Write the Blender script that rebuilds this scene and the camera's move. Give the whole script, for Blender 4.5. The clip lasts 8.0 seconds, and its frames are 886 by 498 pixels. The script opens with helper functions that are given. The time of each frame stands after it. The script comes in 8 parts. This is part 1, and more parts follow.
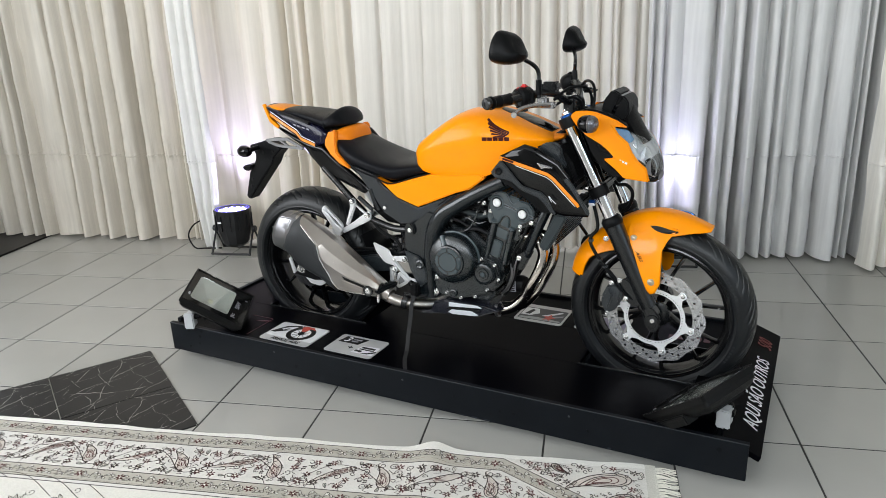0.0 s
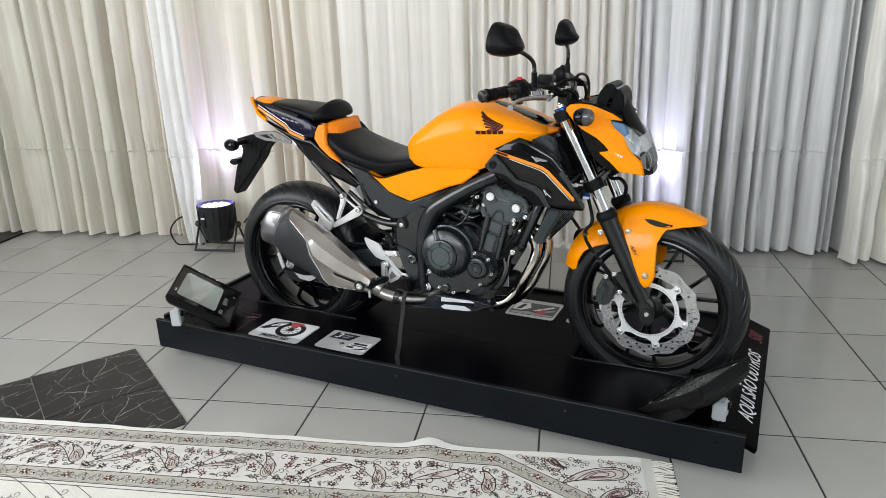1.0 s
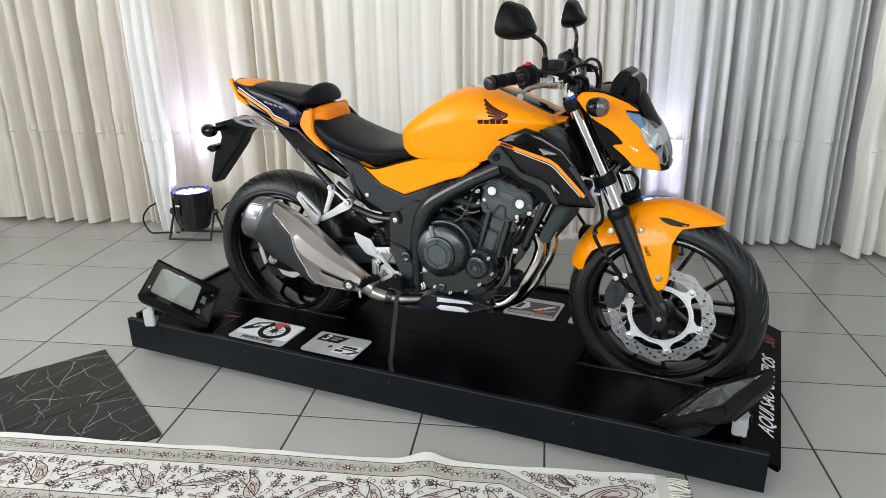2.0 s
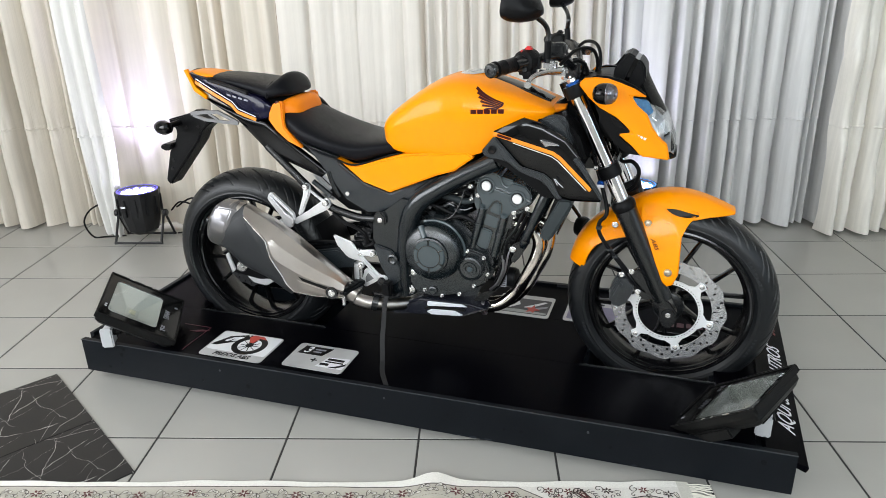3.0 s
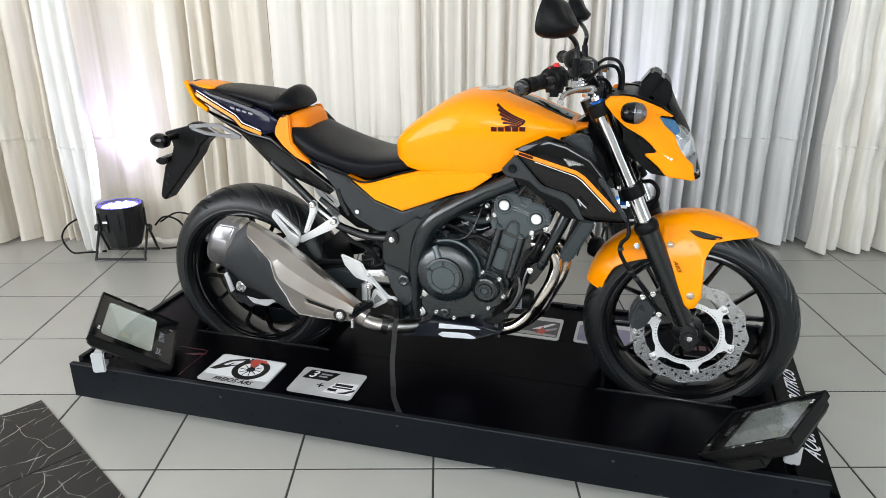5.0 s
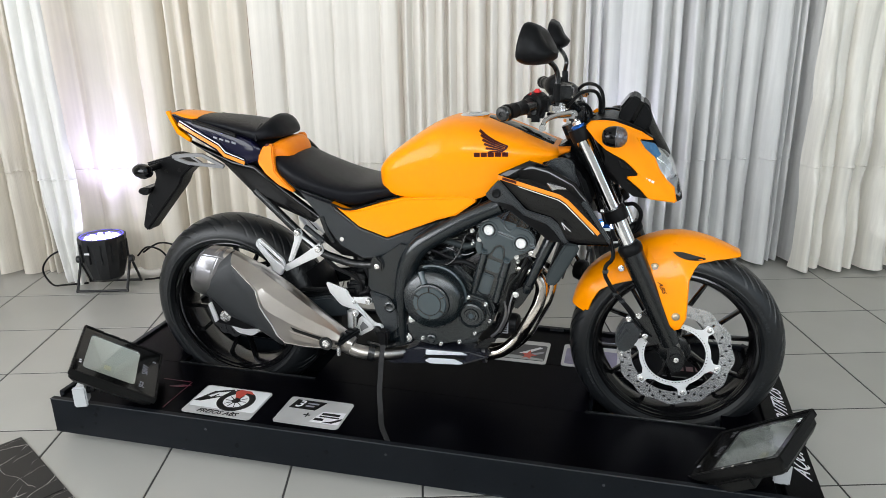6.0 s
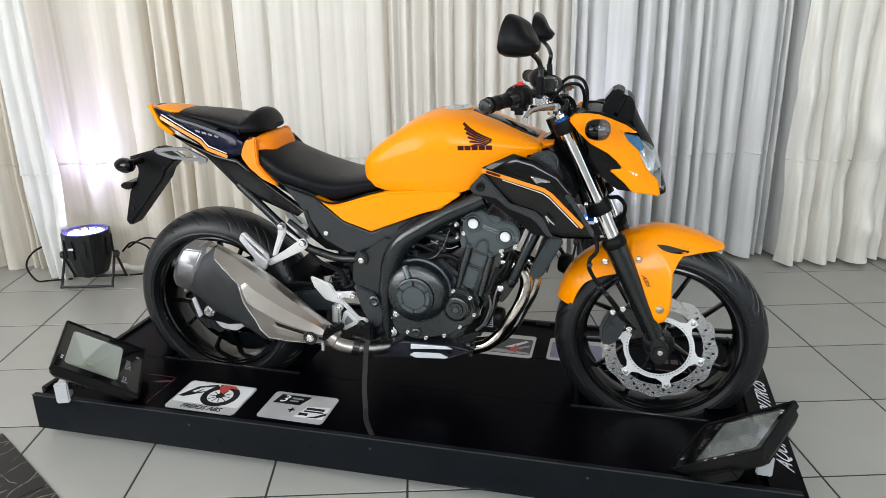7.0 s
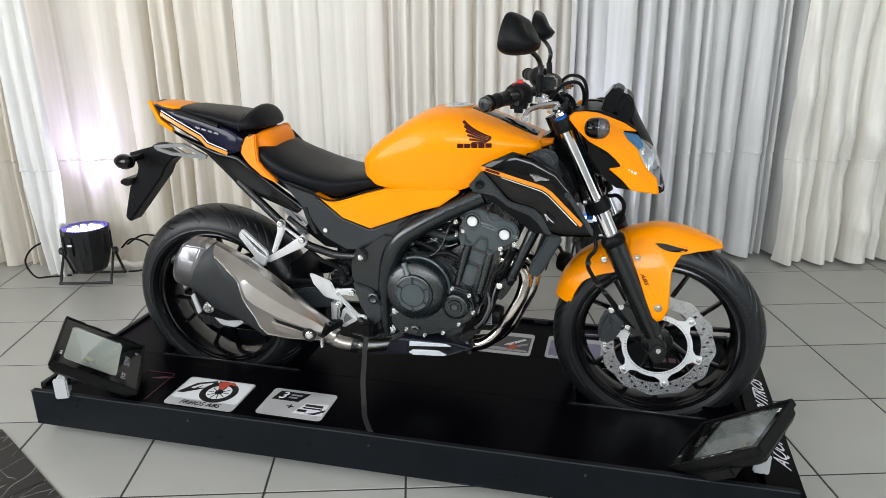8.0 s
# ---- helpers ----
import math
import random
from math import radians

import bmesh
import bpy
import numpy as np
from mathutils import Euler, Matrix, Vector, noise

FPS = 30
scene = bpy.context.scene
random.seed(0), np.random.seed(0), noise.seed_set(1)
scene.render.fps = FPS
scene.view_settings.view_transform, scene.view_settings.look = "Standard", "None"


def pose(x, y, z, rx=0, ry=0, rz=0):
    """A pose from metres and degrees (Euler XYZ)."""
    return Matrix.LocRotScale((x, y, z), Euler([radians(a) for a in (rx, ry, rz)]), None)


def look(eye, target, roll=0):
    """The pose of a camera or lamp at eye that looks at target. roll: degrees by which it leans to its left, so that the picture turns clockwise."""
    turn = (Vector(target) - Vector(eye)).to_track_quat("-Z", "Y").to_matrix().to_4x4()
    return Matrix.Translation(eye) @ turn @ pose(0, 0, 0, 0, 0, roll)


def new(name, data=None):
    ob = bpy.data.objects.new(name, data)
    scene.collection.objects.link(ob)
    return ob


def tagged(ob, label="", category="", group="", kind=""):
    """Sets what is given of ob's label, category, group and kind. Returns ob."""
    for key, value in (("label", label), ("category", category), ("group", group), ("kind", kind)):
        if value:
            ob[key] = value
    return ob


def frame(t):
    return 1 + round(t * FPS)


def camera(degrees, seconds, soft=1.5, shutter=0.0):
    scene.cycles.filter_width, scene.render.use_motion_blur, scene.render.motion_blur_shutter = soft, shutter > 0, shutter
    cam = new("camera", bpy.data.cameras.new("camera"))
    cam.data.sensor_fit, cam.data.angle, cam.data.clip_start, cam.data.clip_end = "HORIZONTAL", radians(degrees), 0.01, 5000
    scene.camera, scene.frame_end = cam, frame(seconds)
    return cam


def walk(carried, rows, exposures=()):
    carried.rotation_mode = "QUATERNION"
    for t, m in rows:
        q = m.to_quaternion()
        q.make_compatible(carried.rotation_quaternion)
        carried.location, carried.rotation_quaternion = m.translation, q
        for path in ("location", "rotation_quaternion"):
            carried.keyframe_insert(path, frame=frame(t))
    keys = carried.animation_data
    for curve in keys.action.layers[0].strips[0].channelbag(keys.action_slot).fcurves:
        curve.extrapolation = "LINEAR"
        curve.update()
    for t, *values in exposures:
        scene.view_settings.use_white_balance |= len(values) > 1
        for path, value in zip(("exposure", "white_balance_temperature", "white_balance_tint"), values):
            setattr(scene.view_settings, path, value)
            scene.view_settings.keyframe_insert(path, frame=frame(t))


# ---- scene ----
import mathutils

cam = camera(63.9, 8.0, soft=0.45)
PATH = [
    (0, (0.496, -2.029, 1.278), (0.103, -0.17, 0.654), -2.3),
    (0.5, (0.479, -2.03, 1.274), (0.117, -0.167, 0.644), -2.3),
    (1, (0.441, -2.021, 1.266), (0.11, -0.154, 0.631), -1.9),
    (2.5, (0.271, -1.75, 1.266), (0.073, 0.105, 0.543), -0.9),
    (3, (0.171, -1.69, 1.268), (0.076, 0.164, 0.524), -1.5),
    (3.5, (0.097, -1.653, 1.269), (0.033, 0.198, 0.515), -1.2),
    (4, (0.059, -1.63, 1.266), (0.013, 0.222, 0.513), -1.4),
    (4.5, (0.028, -1.619, 1.265), (0.004, 0.238, 0.522), -0.5),
    (6, (0.027, -1.617, 1.268), (0.071, 0.275, 0.621), -0.8),
    (6.5, (0.04, -1.614, 1.266), (0.098, 0.28, 0.624), -0.8),
    (7, (0.046, -1.614, 1.261), (0.115, 0.273, 0.602), -0.7),
    (7.5, (0.051, -1.618, 1.263), (0.12, 0.266, 0.594), -0.6),
    (8, (0.044, -1.619, 1.259), (0.117, 0.266, 0.597), -0.4),
]
walk(cam, [(t, look(e, g, r)) for t, e, g, r in PATH],
     [(0.0, -0.05), (1.0, -0.05), (2.5, 0.12), (3.5, 0.25), (4.5, 0.3), (6.0, 0.11), (8.0, 0.06)])

# ---- light ----
world = bpy.data.worlds.new("World")
scene.world = world
world.use_nodes = True
_wn, _wl = world.node_tree.nodes, world.node_tree.links
_sky = _wn.new("ShaderNodeTexSky")
_sky.sky_type, _sky.sun_disc = "NISHITA", False
_sky.sun_elevation, _sky.sun_rotation = radians(40), radians(200)
_wl.new(_sky.outputs[0], _wn["Background"].inputs[0])
_wn["Background"].inputs[1].default_value = 0.1
scene.view_settings.exposure = 0.0


def area_lamp(name, loc, target, w, h, power, color):
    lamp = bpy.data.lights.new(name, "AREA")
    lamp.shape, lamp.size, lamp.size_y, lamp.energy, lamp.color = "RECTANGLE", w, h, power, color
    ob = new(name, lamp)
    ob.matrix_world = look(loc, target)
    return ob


# soft lamps added at assumed, unseen openings behind and beside the camera
area_lamp("fill_rear", (0.05, -4.42, 2.5), (0.05, 0, 1.0), 6.3, 0.62, 148, (0.88, 0.955, 1.0))
area_lamp("fill_left", (-3.72, -1.6, 1.75), (0, -1.6, 1.55), 3.0, 1.9, 128, (0.945, 0.97, 1.0))
area_lamp("fill_right", (3.52, -2.2, 1.75), (0, -2.2, 1.6), 2.4, 1.9, 18, (0.76, 0.9, 1.0))
# daylight behind the curtains on the left part of the wall
area_lamp("daylight_curtain", (-0.75, 2.6, 1.5), (-0.75, 0, 1.5), 2.9, 2.6, 26, (1.0, 0.975, 0.94))


# ---- materials ----
def mat(name, color, rough=0.5, metal=0.0, coat=0.0, vary=0.12, scale=18.0, grain=0.0, grain_scale=400.0, rough_vary=0.12, sheen=0.0, spec=0.5):
    """Principled surface with variation of colour and gloss at two scales and a fine relief."""
    m = bpy.data.materials.new(name)
    m.use_nodes = True
    n, l = m.node_tree.nodes, m.node_tree.links
    b = n["Principled BSDF"]
    tc = n.new("ShaderNodeTexCoord")
    big, fine = n.new("ShaderNodeTexNoise"), n.new("ShaderNodeTexNoise")
    big.inputs["Scale"].default_value, big.inputs["Detail"].default_value = scale, 5
    fine.inputs["Scale"].default_value, fine.inputs["Detail"].default_value = grain_scale, 2
    l.new(tc.outputs["Object"], big.inputs["Vector"])
    l.new(tc.outputs["Object"], fine.inputs["Vector"])
    mix = n.new("ShaderNodeMix")
    mix.data_type = "RGBA"
    lo, hi = [c * (1 - vary) for c in color], [min(1, c * (1 + vary)) for c in color]
    mix.inputs[6].default_value, mix.inputs[7].default_value = (*lo, 1), (*hi, 1)
    l.new(big.outputs["Fac"], mix.inputs[0])
    l.new(mix.outputs[2], b.inputs["Base Color"])
    rr = n.new("ShaderNodeMapRange")
    rr.inputs[3].default_value, rr.inputs[4].default_value = max(0.02, rough * (1 - rough_vary)), min(1, rough * (1 + rough_vary))
    l.new(fine.outputs["Fac"], rr.inputs[0])
    l.new(rr.outputs[0], b.inputs["Roughness"])
    b.inputs["Metallic"].default_value = metal
    b.inputs["Coat Weight"].default_value = coat
    b.inputs["Coat Roughness"].default_value = 0.06
    b.inputs["Specular IOR Level"].default_value = spec
    b.inputs["Sheen Weight"].default_value = sheen
    if grain:
        bump = n.new("ShaderNodeBump")
        bump.inputs["Strength"].default_value, bump.inputs["Distance"].default_value = grain, 0.001
        l.new(fine.outputs["Fac"], bump.inputs["Height"])
        l.new(bump.outputs[0], b.inputs["Normal"])
    return m


def glow(name, color, strength):
    m = bpy.data.materials.new(name)
    m.use_nodes = True
    b = m.node_tree.nodes["Principled BSDF"]
    b.inputs["Base Color"].default_value = (*color, 1)
    b.inputs["Emission Color"].default_value, b.inputs["Emission Strength"].default_value = (*color, 1), strength
    return m


def glass(name, color=(1, 1, 1), rough=0.02, alpha=1.0):
    m = bpy.data.materials.new(name)
    m.use_nodes = True
    b = m.node_tree.nodes["Principled BSDF"]
    b.inputs["Base Color"].default_value = (*color, 1)
    b.inputs["Roughness"].default_value, b.inputs["Transmission Weight"].default_value, b.inputs["IOR"].default_value = rough, 1.0, 1.45
    return m


ORANGE = mat("orange_paint", (0.98, 0.3, 0.0005), 0.33, coat=0.28, vary=0.02, scale=60, rough_vary=0.2, spec=0.08)
# moulded trim orange, deepened to carry the shade on the seat-side trim
ORANGE_SHADED = mat("shaded_orange_trim", (0.9, 0.245, 0.004), 0.42, vary=0.05, spec=0.25)
GLOSS = mat("gloss_black_paint", (0.0012, 0.0012, 0.0016), 0.06, vary=0.2, spec=0.32)
SATIN = mat("satin_black_metal", (0.0055, 0.0062, 0.007), 0.24, vary=0.2, grain=0.15, grain_scale=900, spec=0.6)
PLASTIC = mat("black_grained_plastic", (0.005, 0.005, 0.0055), 0.36, vary=0.2, grain=0.3, grain_scale=1200, spec=0.12)
GREY_PLASTIC = mat("dark_grey_moulding", (0.0145, 0.0185, 0.022), 0.28, vary=0.15, grain=0.3, grain_scale=1200, spec=0.7)
ENGINE = mat("dark_engine_casting", (0.0085, 0.0122, 0.0142), 0.24, metal=0.1, vary=0.2, scale=40, grain=0.35, grain_scale=900, spec=1.0)
ENGINE_LIGHT = mat("grey_engine_cover", (0.04, 0.055, 0.062), 0.25, metal=0.1, vary=0.15, grain=0.3, grain_scale=900, spec=0.95)
RUBBER = mat("tyre_rubber", (0.0052, 0.006, 0.0069), 0.38, vary=0.45, scale=45, grain=0.4, grain_scale=600, rough_vary=0.4, spec=0.42)
RIM = mat("black_wheel_paint", (0.003, 0.003, 0.0035), 0.16, vary=0.15, spec=0.45)
VINYL = mat("black_seat_vinyl", (0.0055, 0.0058, 0.0078), 0.34, vary=0.15, grain=0.6, grain_scale=700, spec=0.11)
ALU = mat("cast_aluminium", (0.74, 0.74, 0.75), 0.36, metal=0.6, vary=0.1, scale=50, grain=0.4, grain_scale=800)
BOLT = mat("zinc_bolt", (0.78, 0.77, 0.75), 0.26, metal=0.8, vary=0.12, scale=90)
CHROME = mat("chromed_steel", (0.86, 0.86, 0.88), 0.1, metal=1.0, vary=0.05)
STEEL = mat("brushed_exhaust_steel", (0.43, 0.4, 0.372), 0.29, metal=1.0, vary=0.18, scale=14, grain=0.3, grain_scale=900)
STEEL_GLINT = mat("steel_edge_glint", (0.55, 0.53, 0.5), 0.25, metal=1.0, vary=0.1)
SHIELD = mat("charcoal_heat_shield", (0.021, 0.0225, 0.024), 0.45, vary=0.12, grain=0.3, grain_scale=1000, spec=0.3)
STEEL_CAP = mat("satin_exhaust_cap", (0.24, 0.235, 0.245), 0.32, metal=1.0, vary=0.14)
BRACKET = mat("grey_bracket_casting", (0.2, 0.2, 0.205), 0.42, metal=0.5, vary=0.1, grain=0.3, grain_scale=700)
PIPE = mat("heat_tinted_pipe", (0.66, 0.61, 0.56), 0.16, metal=1.0, vary=0.12, scale=12)
DISC = mat("brake_disc_steel", (0.54, 0.54, 0.545), 0.27, metal=0.75, vary=0.12, scale=14, rough_vary=0.02)
CARRIER = mat("machined_carrier", (0.85, 0.85, 0.86), 0.3, metal=0.4, vary=0.06)
BLUE = mat("blue_anodised", (0.02, 0.13, 0.5), 0.25, metal=0.7, vary=0.1)
RED = mat("red_switch", (0.6, 0.02, 0.02), 0.35)
LENS = glass("clear_lens")
SMOKE = glass("smoked_lens", (0.3, 0.3, 0.33))
REFLECT = mat("lamp_reflector", (0.75, 0.77, 0.8), 0.12, metal=1.0, vary=0.05)
BLUE_LENS = mat("blue_tinted_lens", (0.035, 0.12, 0.24), 0.22, vary=0.5, scale=90, spec=0.3)
DARK_STEEL = mat("dark_disc_steel", (0.03, 0.03, 0.032), 0.35, metal=0.4)
MIRROR = mat("mirror_glass", (0.85, 0.86, 0.88), 0.02, metal=1.0, vary=0.0)
DECAL_DARK = mat("dark_red_decal", (0.05, 0.006, 0.005), 0.4, spec=0.15)
DECAL_WHITE = mat("white_decal", (0.75, 0.75, 0.78), 0.35)
DECAL_ORANGE = mat("orange_decal", (0.86, 0.25, 0.004), 0.3, coat=0.7, vary=0.03)
DECAL_GREY = mat("silver_grey_decal", (0.26, 0.26, 0.29), 0.35)
DECAL_BLACK = mat("black_print", (0.004, 0.004, 0.004), 0.4, spec=0.25)
INDIGO = mat("dark_indigo_gloss", (0.005, 0.005, 0.02), 0.14, spec=0.3)

# ---- mesh helpers ----
def crom(pts, k):
    """Points along a smooth curve through pts, k steps a span."""
    p = [Vector(q) for q in pts]
    if k < 2 or len(p) < 3:
        return p
    out = []
    for i in range(len(p) - 1):
        a, b, c, d = p[max(i - 1, 0)], p[i], p[i + 1], p[min(i + 2, len(p) - 1)]
        for j in range(k):
            t = j / k
            out.append(0.5 * ((2 * b) + (c - a) * t + (2 * a - 5 * b + 4 * c - d) * t * t + (3 * b - a - 3 * c + d) * t ** 3))
    out.append(p[-1])
    return out


def raw(verts, faces):
    bm = bmesh.new()
    vs = [bm.verts.new(v) for v in verts]
    for f in faces:
        try:
            bm.faces.new([vs[i] for i in f])
        except ValueError:
            pass
    return bm


def tidy(bm):
    bmesh.ops.remove_doubles(bm, verts=bm.verts, dist=1e-5)
    bmesh.ops.recalc_face_normals(bm, faces=bm.faces)
    return bm


def rounded(bm, size, seg=2, angle=30):
    if size > 0:
        edges = [e for e in bm.edges if len(e.link_faces) == 2 and e.calc_face_angle(0) > radians(angle)]
        bmesh.ops.bevel(bm, geom=edges, offset=size, segments=seg, affect="EDGES", clamp_overlap=True)
    return bm


def plate(outline, y0, y1, bevel=0.003, seg=2):
    """A plate with a side outline of (x, z), between two depths."""
    n = len(outline)
    v = [(x, y0, z) for x, z in outline] + [(x, y1, z) for x, z in outline]
    f = [list(range(n)), list(range(2 * n - 1, n - 1, -1))] + [[i, (i + 1) % n, n + (i + 1) % n, n + i] for i in range(n)]
    return rounded(tidy(raw(v, f)), bevel, seg)


def box(cx, cy, cz, sx, sy, sz, bevel=0.003, turn=None, seg=2):
    v = [(x * sx / 2, y * sy / 2, z * sz / 2) for x in (-1, 1) for y in (-1, 1) for z in (-1, 1)]
    bm = raw(v, [(0, 1, 3, 2), (4, 6, 7, 5), (0, 4, 5, 1), (2, 3, 7, 6), (0, 2, 6, 4), (1, 5, 7, 3)])
    tidy(bm)
    rounded(bm, bevel, seg)
    bm.transform(Matrix.Translation((cx, cy, cz)) @ (turn.to_4x4() if turn else Matrix()))
    return bm


def loft(rings, closed=True, caps=True):
    n = len(rings[0])
    v = [p for r in rings for p in r]
    f = []
    for i in range(len(rings) - 1):
        for j in range(n if closed else n - 1):
            k = (j + 1) % n
            f.append([i * n + j, i * n + k, (i + 1) * n + k, (i + 1) * n + j])
    if caps and closed:
        f += [list(range(n)), [(len(rings) - 1) * n + j for j in range(n)][::-1]]
    return tidy(raw(v, f))


def body(sections, n=28, k=4, p=0.75, low=None):
    """A rounded body along x from sections (x, half width, low z, high z, height share of the widest line)."""
    rows = []
    fine = crom([Vector(s[:3]) for s in sections], k), crom([Vector((s[0], s[3], s[4])) for s in sections], k)
    for a, b in zip(*fine):
        x, w, lo = a
        hi, share = b[1], b[2]
        zc = lo + (hi - lo) * share
        q = p(x) if callable(p) else p
        ring = []
        for j in range(n):
            t = 2 * math.pi * j / n
            c, s = math.cos(t), math.sin(t)
            e = low if s < 0 and low else q
            yy = w * math.copysign(abs(c) ** e, c)
            zz = zc + math.copysign(abs(s) ** e, s) * (hi - zc if s > 0 else zc - lo)
            ring.append((x, yy, zz))
        rows.append(ring)
    return loft(rows)


def tube(pts, r, n=10, k=5, caps=True):
    """A round bar along a smooth line; r is one radius or one for each given point."""
    path = crom(pts, k)
    radii = [r] * len(path) if not isinstance(r, (list, tuple)) else [q[0] for q in crom([(x, 0, 0) for x in r], k)]
    if isinstance(r, (list, tuple)) and len(radii) != len(path):
        radii = [r[0] + (r[-1] - r[0]) * i / (len(path) - 1) for i in range(len(path))]
    rings, up = [], None
    for i, p in enumerate(path):
        d = (path[min(i + 1, len(path) - 1)] - path[max(i - 1, 0)]).normalized()
        if up is None:
            up = d.orthogonal().normalized()
        up = (up - d * up.dot(d)).normalized()
        side = d.cross(up)
        rings.append([p + (up * math.cos(2 * math.pi * j / n) + side * math.sin(2 * math.pi * j / n)) * radii[i] for j in range(n)])
    return loft(rings, caps=caps)


def lathe(profile, n=48, axis=None, at=(0, 0, 0), ring=False):
    """Turns (radius, height) round an axis; the axis is y unless given."""
    rings = []
    for j in range(n):
        t = 2 * math.pi * j / n
        rings.append([(r * math.cos(t), h, r * math.sin(t)) for r, h in profile])
    m = len(profile)
    v = [p for r in rings for p in r]
    f = []
    for j in range(n):
        q = (j + 1) % n
        for i in range(m if ring else m - 1):
            w = (i + 1) % m
            f.append([j * m + i, j * m + w, q * m + w, q * m + i])
    bm = tidy(raw(v, f))
    turn = Vector((0, 1, 0)).rotation_difference(Vector(axis)).to_matrix().to_4x4() if axis else Matrix()
    bm.transform(Matrix.Translation(at) @ turn)
    return bm


def knob(at, r, h, axis=(0, -1, 0), n=16, chamfer=0.25):
    c = min(r, h) * chamfer
    return lathe([(0, 0), (r, 0), (r, h - c), (r - c, h), (0, h)], n, axis, at)


def bolt(at, r=0.006, h=0.006, axis=(0, -1, 0)):
    """Hexagon head on a flange, with a dimple."""
    flange = lathe([(0, 0), (r * 1.3, 0), (r * 1.3, h * 0.2), (r * 1.1, h * 0.32), (0, h * 0.32)], 14, axis, at)
    hexagon = lathe([(r, h * 0.2), (r, h * 0.9), (r * 0.86, h), (r * 0.45, h), (r * 0.35, h * 0.75), (0, h * 0.75)], 6, axis, at)
    return merge(flange, hexagon)


def shell(outline, thick=0.004, bulge=0.006, inset=0.18, bevel=0.0015):
    """A moulded panel from an outline of (x, y, z) on its outer face, swelling towards the outside (-y)."""
    pts = [Vector(p) for p in outline]
    c = sum(pts, Vector()) / len(pts)
    n = len(pts)
    r1 = [p.lerp(c, inset) + Vector((0, -bulge * 0.75, 0)) for p in pts]
    r2 = [p.lerp(c, min(0.9, inset * 2.6)) + Vector((0, -bulge, 0)) for p in pts]
    back = [p + Vector((0, thick, 0)) for p in pts]
    v = pts + r1 + r2 + back
    f = []
    for i in range(n):
        k = (i + 1) % n
        f += [[i, k, n + k, n + i], [n + i, n + k, 2 * n + k, 2 * n + i], [i, 3 * n + i, 3 * n + k, k]]
    f += [list(range(2 * n, 3 * n)), list(range(3 * n, 4 * n))[::-1]]
    return rounded(tidy(raw(v, f)), bevel, 1, 50)


def panel(outline, thick=0.006, bevel=0.002, seg=2):
    """A moulded panel of even thickness from an outline of (x, y, z), notches allowed."""
    n = len(outline)
    v = [Vector(p) for p in outline] + [Vector(p) + Vector((0, thick, 0)) for p in outline]
    f = [list(range(n)), list(range(2 * n - 1, n - 1, -1))] + [[i, (i + 1) % n, n + (i + 1) % n, n + i] for i in range(n)]
    return rounded(tidy(raw(v, f)), bevel, seg, 40)


def strip(pts, width, y_off=0.0, thick=0.0012):
    """A flat band that follows a line of (x, y, z) in the side view."""
    p = [Vector(q) + Vector((0, y_off, 0)) for q in pts]
    v = []
    for i, q in enumerate(p):
        d = (p[min(i + 1, len(p) - 1)] - p[max(i - 1, 0)])
        nrm = Vector((-d.z, 0, d.x)).normalized() * width / 2
        v += [q + nrm, q - nrm, q + nrm + Vector((0, thick, 0)), q - nrm + Vector((0, thick, 0))]
    f = [[0, 1, 3, 2], [len(v) - 4, len(v) - 2, len(v) - 1, len(v) - 3]]
    for i in range(len(p) - 1):
        a, b = 4 * i, 4 * i + 4
        f += [[a, b, b + 1, a + 1], [a + 2, a + 3, b + 3, b + 2], [a, a + 2, b + 2, b], [a + 1, b + 1, b + 3, a + 3]]
    return tidy(raw(v, f))


def merge(*bms):
    out = bmesh.new()
    for b in bms:
        me = bpy.data.meshes.new("tmp")
        b.to_mesh(me)
        b.free()
        out.from_mesh(me)
        bpy.data.meshes.remove(me)
    return out


def part(name, bm, material, parent=None, label="", smooth=35, mirror=False):
    """Links a bmesh as one mesh object under a thing or a part; mirror: a twin on the other side (y to -y)."""
    me = bpy.data.meshes.new(name)
    bm.to_mesh(me)
    if smooth:
        for q in me.polygons:
            q.use_smooth = True
        me.set_sharp_from_angle(angle=radians(smooth))
    me.materials.append(material)
    ob = new(name, me)
    ob.parent = parent
    if label:
        tagged(ob, label)
    if mirror:
        for v in bm.verts:
            v.co.y = -v.co.y
        bmesh.ops.reverse_faces(bm, faces=bm.faces)
        bm.normal_update()
        part(name, bm, material, parent, label, smooth)
    else:
        bm.free()
    return ob


def thing(name, m, label, category, group="", kind=""):
    ob = new(name)
    ob.empty_display_size = 0.1
    ob.matrix_world = m
    return tagged(ob, label, category, group, kind)


def lettering(name, text, size, m, material, parent, label="", thick=0.0006, shear=0.0, squeeze=1.0):
    c = bpy.data.curves.new("tmp_text", "FONT")
    c.body, c.size, c.extrude, c.shear, c.align_x, c.align_y, c.resolution_u = text, size, thick, shear, "CENTER", "CENTER", 3
    ob = new("tmp_text", c)
    me = bpy.data.meshes.new_from_object(ob.evaluated_get(bpy.context.evaluated_depsgraph_get()))
    bpy.data.objects.remove(ob)
    bpy.data.curves.remove(c)
    me.name = name
    me.transform(m @ Matrix.Diagonal((squeeze, 1, 1, 1)))
    me.materials.clear()
    me.materials.append(material)
    o = new(name, me)
    o.parent = parent
    if label:
        tagged(o, label)
    return o

# ---- setting ----
W_TILE = 0.384


